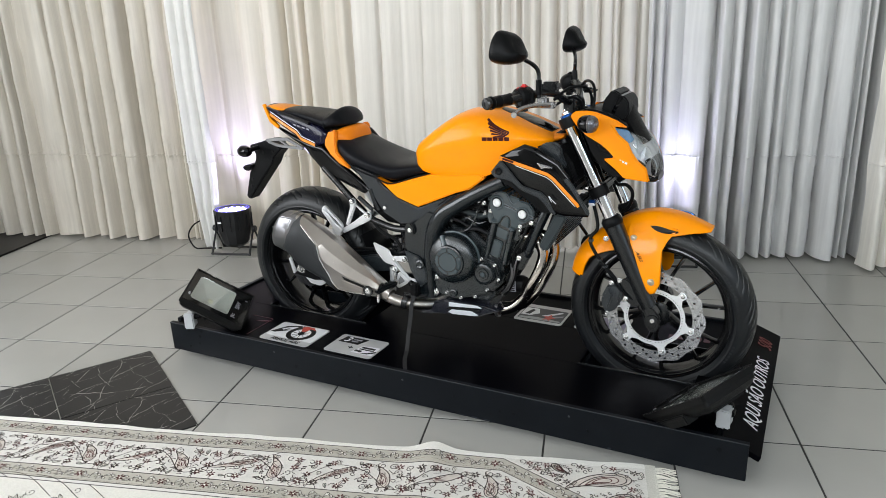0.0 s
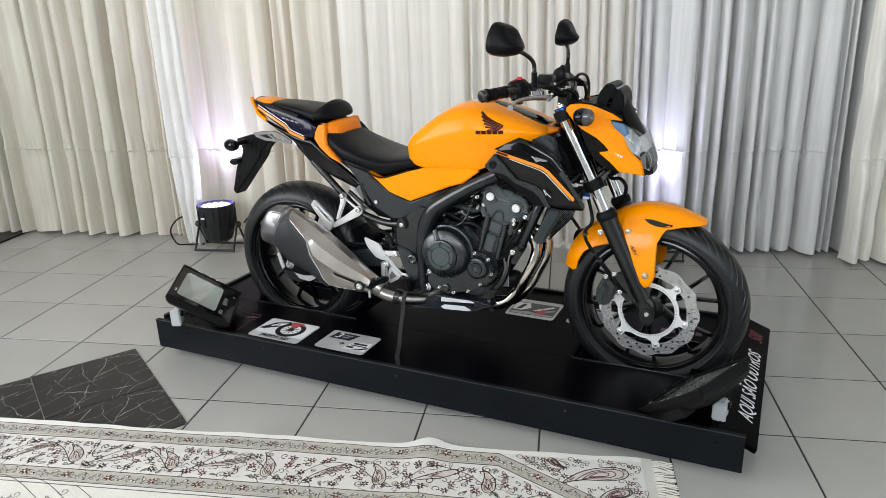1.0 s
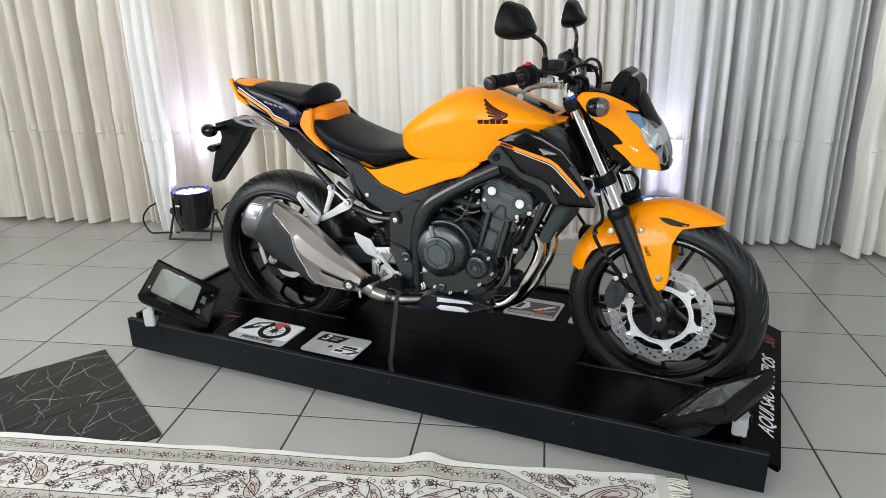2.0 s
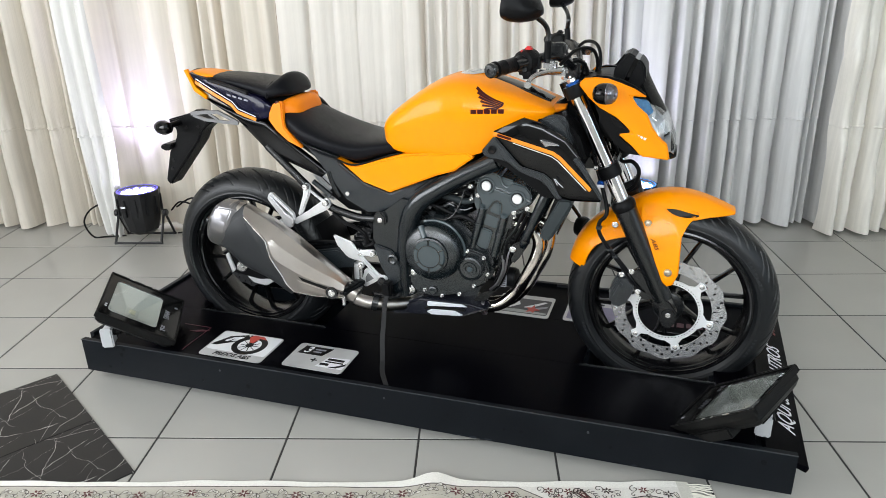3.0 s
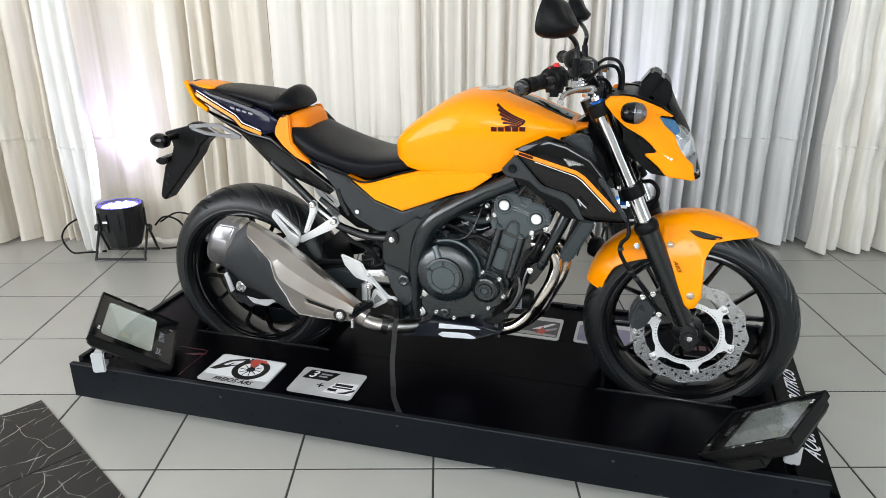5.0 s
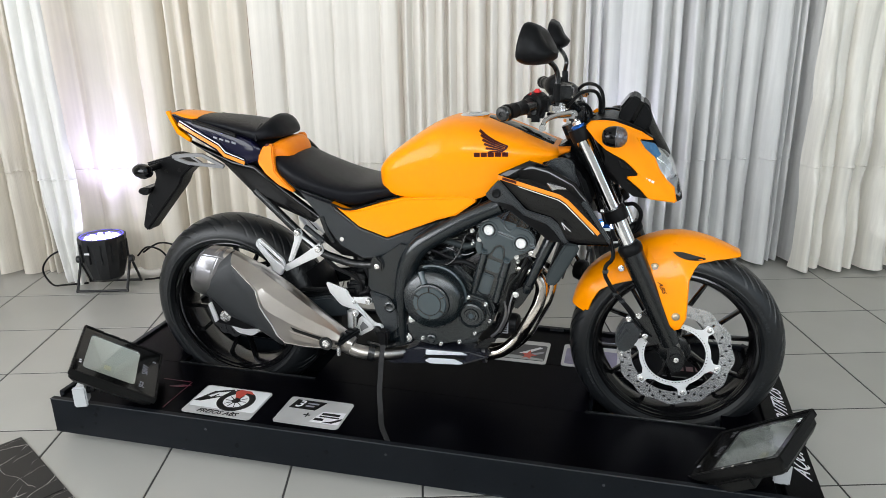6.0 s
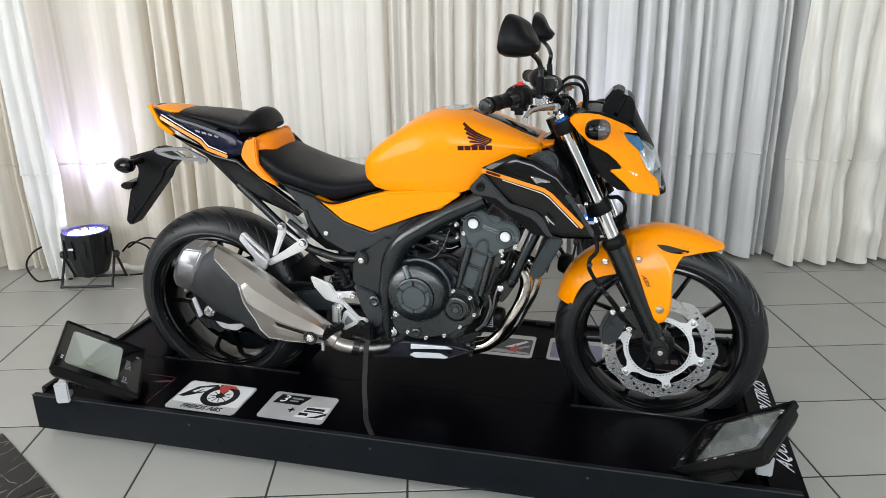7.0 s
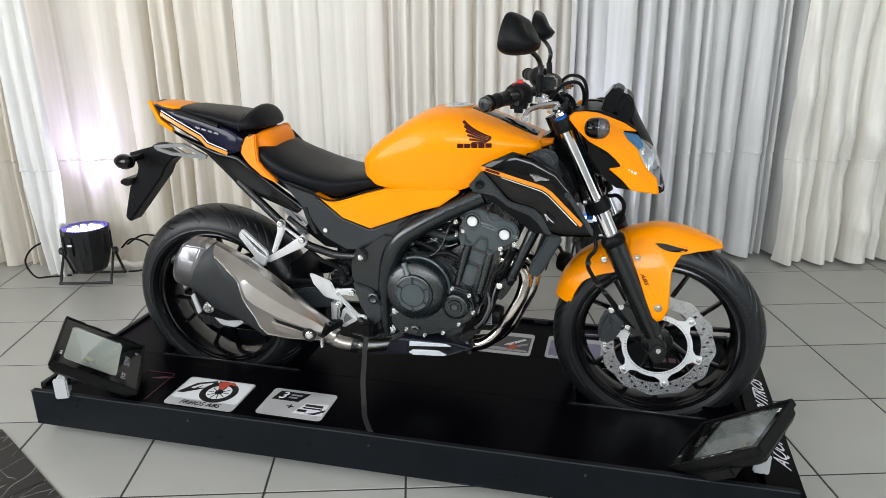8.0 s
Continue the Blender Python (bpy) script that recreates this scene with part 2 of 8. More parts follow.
def fabric(name, color, rough=0.38, through_light=0.1):
    m = mat(name, color, rough, vary=0.08, scale=5, grain=0.35, grain_scale=900, spec=0.6)
    n, l = m.node_tree.nodes, m.node_tree.links
    b = n["Principled BSDF"]
    out = n["Material Output"]
    tr = n.new("ShaderNodeBsdfTranslucent")
    tr.inputs[0].default_value = (*color, 1)
    mx = n.new("ShaderNodeMixShader")
    mx.inputs[0].default_value = through_light
    l.new(b.outputs[0], mx.inputs[1])
    l.new(tr.outputs[0], mx.inputs[2])
    l.new(mx.outputs[0], out.inputs[0])
    # faint weave streaks down the cloth
    tc = n.new("ShaderNodeTexCoord")
    mp = n.new("ShaderNodeMapping")
    mp.inputs["Scale"].default_value = (260, 260, 5)
    st = n.new("ShaderNodeTexNoise")
    st.inputs["Scale"].default_value = 1.0
    l.new(tc.outputs["Object"], mp.inputs[0])
    l.new(mp.outputs[0], st.inputs["Vector"])
    bump = n.new("ShaderNodeBump")
    bump.inputs["Strength"].default_value, bump.inputs["Distance"].default_value = 0.45, 0.0015
    l.new(st.outputs["Fac"], bump.inputs["Height"])
    l.new(bump.outputs[0], b.inputs["Normal"])
    # slubs down the cloth, with its satin sheen also painted as tone streaks
    slub_sheen = n.new("ShaderNodeTexNoise")
    mp2 = n.new("ShaderNodeMapping")
    mp2.inputs["Scale"].default_value = (42, 42, 0.8)
    slub_sheen.inputs["Scale"].default_value, slub_sheen.inputs["Detail"].default_value = 1.0, 4
    l.new(tc.outputs["Object"], mp2.inputs[0])
    l.new(mp2.outputs[0], slub_sheen.inputs["Vector"])
    mr = n.new("ShaderNodeMapRange")
    mr.inputs[1].default_value, mr.inputs[2].default_value, mr.inputs[3].default_value, mr.inputs[4].default_value = 0.3, 0.7, 0.9, 1.06
    l.new(slub_sheen.outputs["Fac"], mr.inputs[0])
    hsv = n.new("ShaderNodeHueSaturation")
    l.new(b.inputs["Base Color"].links[0].from_socket, hsv.inputs["Color"])
    l.new(mr.outputs[0], hsv.inputs["Value"])
    l.new(hsv.outputs[0], b.inputs["Base Color"])
    return m


def floor_tile_material():
    m = mat("glazed_floor_tile", (0.372, 0.364, 0.338), 0.2, vary=0.07, scale=3.5, grain=0.06, grain_scale=250, rough_vary=0.35)
    n, l = m.node_tree.nodes, m.node_tree.links
    b = n["Principled BSDF"]
    info = n.new("ShaderNodeObjectInfo")
    hsv = n.new("ShaderNodeHueSaturation")
    mr = n.new("ShaderNodeMapRange")
    mr.inputs[3].default_value, mr.inputs[4].default_value = 0.95, 1.05
    l.new(info.outputs["Random"], mr.inputs[0])
    l.new(mr.outputs[0], hsv.inputs["Value"])
    src = b.inputs["Base Color"].links[0].from_socket
    l.new(src, hsv.inputs["Color"])
    l.new(hsv.outputs[0], b.inputs["Base Color"])
    return m


def marble_material():
    m = bpy.data.materials.new("black_veined_marble")
    m.use_nodes = True
    n, l = m.node_tree.nodes, m.node_tree.links
    b = n["Principled BSDF"]
    tc = n.new("ShaderNodeTexCoord")
    warp = n.new("ShaderNodeTexNoise")
    warp.inputs["Scale"].default_value, warp.inputs["Detail"].default_value = 5, 4
    l.new(tc.outputs["Object"], warp.inputs["Vector"])
    add = n.new("ShaderNodeVectorMath")
    add.operation = "MULTIPLY_ADD"
    add.inputs[1].default_value = (0.1, 0.1, 0.0)
    l.new(warp.outputs["Color"], add.inputs[0])
    l.new(tc.outputs["Object"], add.inputs[2])
    prev = None
    for sc, wide, turn in ((1.5, 0.00012, 2.55), (2.4, 0.00018, 2.2), (1.2, 0.0001, 0.35), (2.9, 0.00018, 1.5), (3.4, 0.00016, 2.75)):
        mp = n.new("ShaderNodeMapping")
        mp.inputs["Rotation"].default_value = (0, 0, turn)
        mp.inputs["Location"].default_value = (turn * 3.1, turn, 0)
        l.new(add.outputs[0], mp.inputs[0])
        vo = n.new("ShaderNodeTexWave")
        vo.inputs["Scale"].default_value, vo.inputs["Distortion"].default_value, vo.inputs["Detail"].default_value, vo.inputs["Detail Scale"].default_value = sc, 3.2, 3.0, 1.3
        l.new(mp.outputs[0], vo.inputs["Vector"])
        mr = n.new("ShaderNodeMapRange")
        mr.inputs[1].default_value, mr.inputs[2].default_value, mr.inputs[3].default_value, mr.inputs[4].default_value = 1 - 1.7 * wide, 1 - 0.5 * wide, 0, 1
        l.new(vo.outputs["Fac"], mr.inputs[0])
        gate = n.new("ShaderNodeTexNoise")
        gate.inputs["Scale"].default_value = 9.0
        l.new(mp.outputs[0], gate.inputs["Vector"])
        gr = n.new("ShaderNodeMapRange")
        gr.inputs[1].default_value, gr.inputs[2].default_value = 0.41, 0.5
        l.new(gate.outputs["Fac"], gr.inputs[0])
        mu = n.new("ShaderNodeMath")
        mu.operation = "MULTIPLY"
        l.new(mr.outputs[0], mu.inputs[0])
        l.new(gr.outputs[0], mu.inputs[1])
        if prev is None:
            prev = mu
        else:
            mx = n.new("ShaderNodeMath")
            mx.operation = "MAXIMUM"
            l.new(prev.outputs[0], mx.inputs[0])
            l.new(mu.outputs[0], mx.inputs[1])
            prev = mx
    mix = n.new("ShaderNodeMix")
    mix.data_type = "RGBA"
    mix.inputs[6].default_value, mix.inputs[7].default_value = (0.017, 0.0163, 0.0165, 1), (0.5, 0.49, 0.46, 1)
    l.new(prev.outputs[0], mix.inputs[0])
    l.new(mix.outputs[2], b.inputs["Base Color"])
    b.inputs["Roughness"].default_value = 0.35
    b.inputs["Specular IOR Level"].default_value = 0.3
    return m


FABRIC = fabric("cream_satin_cloth", (0.66, 0.61, 0.53))
FABRIC_THIN = fabric("thin_cream_satin_cloth", (0.745, 0.695, 0.61), 0.38, 0.25)
FABRIC_COOL = fabric("off_white_satin_cloth", (0.77, 0.74, 0.685), 0.36, 0.25)
# the same satin greyed, so the colour holds the weaker light there
FABRIC_SHADED = fabric("shaded_satin_cloth", (0.7, 0.695, 0.685))
FABRIC_CREAM = fabric("warm_cream_cloth", (0.9, 0.865, 0.79), 0.3)
FABRIC_SHEER = fabric("white_lining_cloth", (0.8, 0.79, 0.76), 0.3)
TILE = floor_tile_material()
GROUT = mat("dark_grout", (0.026, 0.025, 0.024), 0.8, vary=0.3, scale=30)
MARBLE = marble_material()
WALL = mat("painted_plaster", (0.46, 0.45, 0.43), 0.7, vary=0.05, scale=4, grain=0.2, grain_scale=300)
CEILING = mat("ceiling_paint", (0.8, 0.79, 0.77), 0.8, vary=0.04, scale=3)
GRANITE = mat("dark_granite", (0.012, 0.011, 0.011), 0.35, vary=0.5, scale=120, spec=0.2)
TIMBER = mat("brown_door_timber", (0.22, 0.09, 0.03), 0.5, vary=0.3, scale=12)

X0, X1, Y0, Y1, H = -3.8, 3.6, -4.5, 2.12, 3.0


def wall_y(name, y0, y1, xa, xb, hole=None):
    """A wall along x, with an opening (xa, xb, low, high) if given."""
    if hole is None:
        bm = box((xa + xb) / 2, (y0 + y1) / 2, H / 2, xb - xa, y1 - y0, H, 0)
    else:
        ha, hb, lo, hi = hole
        ym, d = (y0 + y1) / 2, y1 - y0
        bm = merge(box((xa + ha) / 2, ym, H / 2, ha - xa, d, H, 0), box((hb + xb) / 2, ym, H / 2, xb - hb, d, H, 0),
                   box((ha + hb) / 2, ym, lo / 2, hb - ha, d, lo, 0), box((ha + hb) / 2, ym, (hi + H) / 2, hb - ha, d, H - hi, 0))
    return tagged(part(name, bm, WALL, None, "", 0), "plain cream painted wall", "wall", "", "structure")


def wall_x(name, x0, x1, ya, yb, hole):
    ha, hb, lo, hi = hole
    xm, d = (x0 + x1) / 2, x1 - x0
    bm = merge(box(xm, (ya + ha) / 2, H / 2, d, ha - ya, H, 0), box(xm, (hb + yb) / 2, H / 2, d, yb - hb, H, 0),
               box(xm, (ha + hb) / 2, lo / 2, d, hb - ha, lo, 0), box(xm, (ha + hb) / 2, (hi + H) / 2, d, hb - ha, H - hi, 0))
    return tagged(part(name, bm, WALL, None, "", 0), "plain cream painted wall", "wall", "", "structure")


wall_y("wall_north", Y1, Y1 + 0.15, X0 - 0.15, X1 + 0.15, (-2.9, 0.75, 0.02, 2.75))
wall_y("wall_outer", Y1 + 0.6, Y1 + 0.7, X0 - 0.15, X1 + 0.15)
# openings in these unseen walls are added for the soft lamps
wall_y("wall_south", Y0 - 0.15, Y0, X0 - 0.15, X1 + 0.15, (-3.15, 3.25, 2.15, 2.85))
wall_x("wall_west", X0 - 0.15, X0, Y0, Y1, (-3.1, -0.1, 0.8, 2.7))
wall_x("wall_east", X1, X1 + 0.15, Y0, Y1, (-3.4, -1.0, 0.8, 2.7))
tagged(part("ceiling", box((X0 + X1) / 2, (Y0 + Y1) / 2, H + 0.06, X1 - X0 + 0.3, Y1 - Y0 + 0.3, 0.12, 0), CEILING, None, "", 0),
       "plain white painted ceiling", "ceiling", "", "structure")

# floor: a grout bed, loose tiles where the camera looks, one sheet of tiles elsewhere
floor = tagged(part("floor", box((X0 + X1) / 2, (Y0 + Y1) / 2, -0.0612, X1 - X0 + 0.3, Y1 - Y0 + 0.3, 0.12, 0), GROUT, None, "", 0),
               "glossy beige-grey ceramic floor tiles with dark joints", "floor", "", "structure")


def tile_mesh(w):
    bm = box(0, 0, -0.004, w, w, 0.008, 0.0012, None, 1)
    return bm


def curtain_y(x, folds):
    """Depth of the cloth at x, from folds of (x of the crease, depth of the fold to its right, tuck of the crease)."""
    for (a, da, ta), (b, _, tb) in zip(folds, folds[1:]):
        if a <= x < b:
            s = (x - a) / (b - a)
            peak = 0.3 + 0.4 * ((a * 7.31) % 1.0)
            u = s / peak if s < peak else (1 - s) / (1 - peak)
            flat = 0.5 + 0.9 * ((a * 3.77) % 1.0)
            near, deep = (x - a, ta) if x - a < b - x else (b - x, tb)
            wide = 0.012 + 0.18 * deep
            tuck = deep * (1 - near / wide) ** 1.5 if near < wide else 0.0
            return -da * math.sin(0.5 * math.pi * u) ** flat + tuck
    return 0.0


def drape(x, z):
    """Uneven hang of the cloth: slow swells, narrow upright pleats and small dents."""
    return 0.014 * noise.noise((x * 3, z * 0.9, 3.1)) + 0.007 * noise.noise((x * 13, z * 1.1, 7.7)) + 0.002 * noise.noise((x * 38, z * 1.6, 1.7)) + 0.003 * noise.noise((x * 8, z * 8, 4.4))


def curtain(folds, y_base, top, seam, material, label, hem=0.015, spread=0.0, taper=0.0, wrinkle=0.0, deep=1.0):
    """A hanging curtain with a sewn-on lower length; the folds open towards the hem, and slanting wrinkles may cross it."""
    folds = [(f[0], f[1] * deep, (*f, 0.0)[2] * deep) for f in folds]
    xa, xb = folds[0][0], folds[-1][0]
    xm = (xa + xb) / 2
    root = thing("curtain", pose(xm, y_base, 0), label, "curtain", "curtains along the wall")
    nx = max(30, int((xb - xa) / 0.0045))

    def sewn(x):
        return seam + 0.004 * noise.noise((x * 25, 2, 5)) + 0.012 * math.sin(1.1 * x)

    def place(x, z, lower):
        """A point of the cloth at x, measured along the seam, and height z."""
        below = max(0.0, seam - z)
        grow = min(1.9, max(0.5, 1 + spread * (seam - z)))
        drift = 0.022 * noise.noise((x * 2.2, z * 0.8, 9)) + (0.016 * noise.noise((x * 7, z * 3, 21)) * min(1.0, below / 0.2) if lower else 0.0)
        y = curtain_y(min(max(x + 0.6 * drift, xa), xb - 1e-4), folds) * grow + drape(x, z)
        # cloth gathered by the stitches
        gap = abs(z - seam)
        y += math.exp(-gap / 0.045) * (0.011 * noise.noise((x * 55, z * 9, 1.0)) + 0.006 * noise.noise((x * 130, z * 6, 8.0)))
        if wrinkle:
            y += wrinkle * (abs(noise.noise((x * 2.6 + z * 1.9, z * 1.3 - x * 0.8, 6.0))) ** 0.7 - 0.3)
            y += 0.35 * wrinkle * noise.noise((x * 7 - z * 6, z * 4, 2.0)) * (1.0 if lower else 0.6)
        px = x - xm
        return px * (1 - taper * below / seam) + drift, y

    def cloth(z_lo, z_hi, nz, lower):
        v, f = [], []
        for j in range(nz + 1):
            q = j / nz
            z = z_lo + (z_hi - z_lo) * (q if lower else q ** 1.25)
            for i in range(nx + 1):
                x = min(xa + (xb - xa) * i / nx, xb - 1e-4)
                px, y = place(x, z, lower)
                zz = z
                if lower and j == 0:
                    zz = z + 0.012 * noise.noise((x * 6, 0, 5)) - 0.03 * curtain_y(x, folds)
                elif abs(z - seam) < 1e-6:
                    zz = sewn(x)
                v.append((px, y + (0.003 if lower else 0.0), zz))
        for j in range(nz):
            for i in range(nx):
                a = j * (nx + 1) + i
                f.append((a, a + 1, a + nx + 2, a + nx + 1))
        return raw(v, f)
    part("upper_cloth", cloth(seam, top, 44, False), material, root, "", 80)
    part("lower_cloth", cloth(hem, seam, 36, True), material, root, "", 80)
    v, f = [], []
    for i in range(nx + 1):
        x = min(xa + (xb - xa) * i / nx, xb - 1e-4)
        px, y = place(x, seam, False)
        ruck = 0.004 * noise.noise((x * 70, 0, 1))
        z = sewn(x) + ruck
        v += [(px, y - 0.001, z + 0.007), (px, y - 0.006 + 1.5 * ruck, z + 0.001), (px, y - 0.001, z - 0.003)]
    for i in range(nx):
        a = 3 * i
        f += [(a, a + 1, a + 4, a + 3), (a + 1, a + 2, a + 5, a + 4)]
    part("sewn_seam", raw(v, f), material, root, "puckered sewn seam", 80)
    return root


SEAM = 0.545
curtain([(-3.76, 0.05), (-3.6, 0.06), (-3.44, 0.05), (-3.3, 0.06), (-3.16, 0.05), (-3.06, 0.05), (-2.976, 0.05, 0.06), (-2.905, 0.035), (-2.69, 0.055, 0.03), (-2.575, 0.03), (-2.507, 0.055, 0.02), (-2.398, 0.045), (-2.293, 0.06, 0.02), (-2.162, 0.05, 0.09),
         (-2.033, 0.045, 0.02), (-1.92, 0.03), (-1.868, 0.05, 0.02), (-1.797, 0.03, 0.09), (-1.70, 0.02)], 1.87, 2.9, SEAM, FABRIC, "long cream satin curtain in deep folds, sewn-on hem length", spread=0.35, wrinkle=0.014, deep=1.5)
curtain([(-1.80, 0.02), (-1.60, 0.03), (-1.45, 0.03), (-1.31, 0.04), (-1.18, 0.035, 0.06), (-1.122, 0.02), (-1.063, 0.045, 0.06), (-0.95, 0.018), (-0.87, 0.03), (-0.786, 0.02)], 1.86, 2.9, SEAM, FABRIC_THIN, "long cream satin curtain beside a floor spotlight", spread=0.3, wrinkle=0.012, deep=1.25)
curtain([(-0.779, 0.02), (-0.626, 0.012, 0.02), (-0.50, 0.01), (-0.388, 0.012, 0.008), (-0.27, 0.01), (-0.171, 0.02, 0.01), (-0.075, 0.045, 0.06), (-0.02, 0.03), (0.033, 0.03, 0.02), (0.092, 0.04), (0.14, 0.03, 0.04), (0.19, 0.03), (0.24, 0.05, 0.02), (0.33, 0.03, 0.04), (0.38, 0.035),
         (0.445, 0.03, 0.04), (0.5, 0.025), (0.542, 0.035, 0.03), (0.601, 0.025), (0.638, 0.05, 0.04), (0.724, 0.03, 0.03), (0.79, 0.02)], 1.84, 2.9, SEAM, FABRIC_COOL, "long off-white satin curtain hanging in narrow folds", spread=0.2)
curtain([(0.77, 0.03), (0.81, 0.035, 0.04), (0.862, 0.03, 0.03), (0.946, 0.05), (1.1, 0.05, 0.07), (1.18, 0.04, 0.02), (1.245, 0.07, 0.07), (1.338, 0.05, 0.02), (1.396, 0.05, 0.02), (1.452, 0.035), (1.53, 0.035, 0.02), (1.63, 0.06, 0.03), (1.745, 0.03, 0.02), (1.782, 0.035, 0.02), (1.83, 0.05, 0.08), (1.93, 0.02)], 1.80, 2.9, SEAM - 0.012, FABRIC_SHADED,
        "long satin curtain in deep folds, its shade put into the cloth colour", spread=0.6, deep=1.3)
curtain([(1.82, 0.07), (1.92, 0.025), (1.98, 0.06, 0.03), (2.08, 0.035), (2.15, 0.08, 0.04), (2.28, 0.03), (2.36, 0.07, 0.03), (2.5, 0.04), (2.62, 0.05), (2.85, 0.06), (3.2, 0.02)], 1.67, 2.9, SEAM - 0.03, FABRIC_CREAM, "warm white satin curtain overlapping its shaded neighbour", spread=0.9, wrinkle=0.05)
curtain([(-1.77, 0.03), (-1.715, 0.02), (-1.66, 0.03, 0.01), (-1.595, 0.02)], 1.665, 2.9, SEAM - 0.005, FABRIC_SHEER, "narrow curtain end hanging before its neighbours by the spotlight", spread=0.25, taper=0.6, wrinkle=0.02)
curtain([(-3.79, 0.06), (-3.66, 0.05), (-3.5, 0.06), (-3.3, 0.02)], 1.62, 2.9, SEAM, FABRIC_SHEER, "white curtain end by the side wall", spread=0.5)
tagged(part("door_post", box(-0.80, 2.05, 1.4, 0.08, 0.06, 2.8, 0.004), TIMBER, None, "", 0), "brown timber post behind the curtain gap", "post", "", "structure")

# dark granite border by the west wall
tagged(part("trim", box(-3.375, 0.9, 0.006, 0.85, 2.4, 0.012, 0.002), GRANITE, None, "", 0), "dark granite floor border by the wall", "border", "", "structure")


# ---- rug ----
def rug_material():
    m = bpy.data.materials.new("woven_rug_pattern")
    m.use_nodes = True
    n, l = m.node_tree.nodes, m.node_tree.links
    b = n["Principled BSDF"]
    b.inputs["Roughness"].default_value = 0.9
    b.inputs["Sheen Weight"].default_value = 0.3
    tc = n.new("ShaderNodeTexCoord")
    sep = n.new("ShaderNodeSeparateXYZ")
    l.new(tc.outputs["Object"], sep.inputs[0])

    def math_node(op, a, bb=0.0, clamp=False):
        q = n.new("ShaderNodeMath")
        q.operation, q.use_clamp = op, clamp
        for i, s in enumerate((a, bb)):
            if isinstance(s, (int, float)):
                q.inputs[i].default_value = s
            else:
                l.new(s, q.inputs[i])
        return q.outputs[0]

    def blend(fac, a, bb):
        q = n.new("ShaderNodeMix")
        q.data_type = "RGBA"
        l.new(fac, q.inputs[0])
        for i, s in ((6, a), (7, bb)):
            if isinstance(s, tuple):
                q.inputs[i].default_value = (*s, 1)
            else:
                l.new(s, q.inputs[i])
        return q.outputs[2]

    d = math_node("SUBTRACT", 0.0, sep.outputs[1])        # distance from the long edge
    x = sep.outputs[0]
    e = math_node("SUBTRACT", 0.0, x)                     # distance from the fringed end
    turn = math_node("MAXIMUM", math_node("SUBTRACT", 0.44, e), 0.0)
    d2 = math_node("SUBTRACT", d, math_node("MULTIPLY", turn, 0.62))   # the bands turn across the corner

    def band(a, bb, src=None):
        s = src if src is not None else d2
        return math_node("MULTIPLY", math_node("GREATER_THAN", s, a), math_node("LESS_THAN", s, bb))
    cream, ivory, taupe, brown, wine = (0.6, 0.56, 0.49), (0.655, 0.63, 0.575), (0.45, 0.42, 0.345), (0.07, 0.052, 0.045), (0.12, 0.018, 0.02)
    guard = math_node("MAXIMUM", band(0.022, 0.078), band(0.235, 0.29))
    col = blend(guard, ivory, taupe)
    field = band(0.31, 9.0)
    col = blend(field, col, (0.68, 0.65, 0.58))
    for a in (0.02, 0.078, 0.233, 0.29, 0.305):
        col = blend(band(a, a + 0.0035), col, brown)
    plain = math_node("LESS_THAN", d, 0.02)
    col = blend(plain, col, (0.74, 0.72, 0.66))
    tail = math_node("LESS_THAN", e, 0.03)
    col = blend(tail, col, (0.55, 0.53, 0.46))
    # faded wool
    t = n.new("ShaderNodeTexNoise")
    t.inputs["Scale"].default_value, t.inputs["Detail"].default_value = 240, 3
    l.new(tc.outputs["Object"], t.inputs["Vector"])
    mr = n.new("ShaderNodeMapRange")
    mr.inputs[3].default_value, mr.inputs[4].default_value = 0.8, 1.15
    l.new(t.outputs["Fac"], mr.inputs[0])
    hs = n.new("ShaderNodeHueSaturation")
    hs.inputs["Saturation"].default_value = 0.9
    l.new(col, hs.inputs["Color"])
    l.new(mr.outputs[0], hs.inputs["Value"])
    l.new(hs.outputs[0], b.inputs["Base Color"])
    bump = n.new("ShaderNodeBump")
    bump.inputs["Strength"].default_value, bump.inputs["Distance"].default_value = 0.5, 0.002
    l.new(t.outputs["Fac"], bump.inputs["Height"])
    l.new(bump.outputs[0], b.inputs["Normal"])
    return m


RUG = rug_material()
FRINGE = mat("ivory_rug_fringe", (0.62, 0.6, 0.52), 0.9, vary=0.25, scale=80)


THREAD_DARK = mat("dark_brown_thread", (0.045, 0.032, 0.028), 0.9, vary=0.4, scale=60)
THREAD_WINE = mat("wine_red_thread", (0.09, 0.024, 0.024), 0.9, vary=0.5, scale=40)
THREAD_IVORY = mat("ivory_thread", (0.68, 0.66, 0.6), 0.9, vary=0.15, scale=60)
THREAD_GREY = mat("faded_grey_green_thread", (0.42, 0.43, 0.38), 0.9, vary=0.3, scale=50)
THREAD_BLUSH = mat("faded_blush_thread", (0.58, 0.53, 0.475), 0.9, vary=0.3, scale=50)
RUG_L, RUG_D = 3.9, 2.0


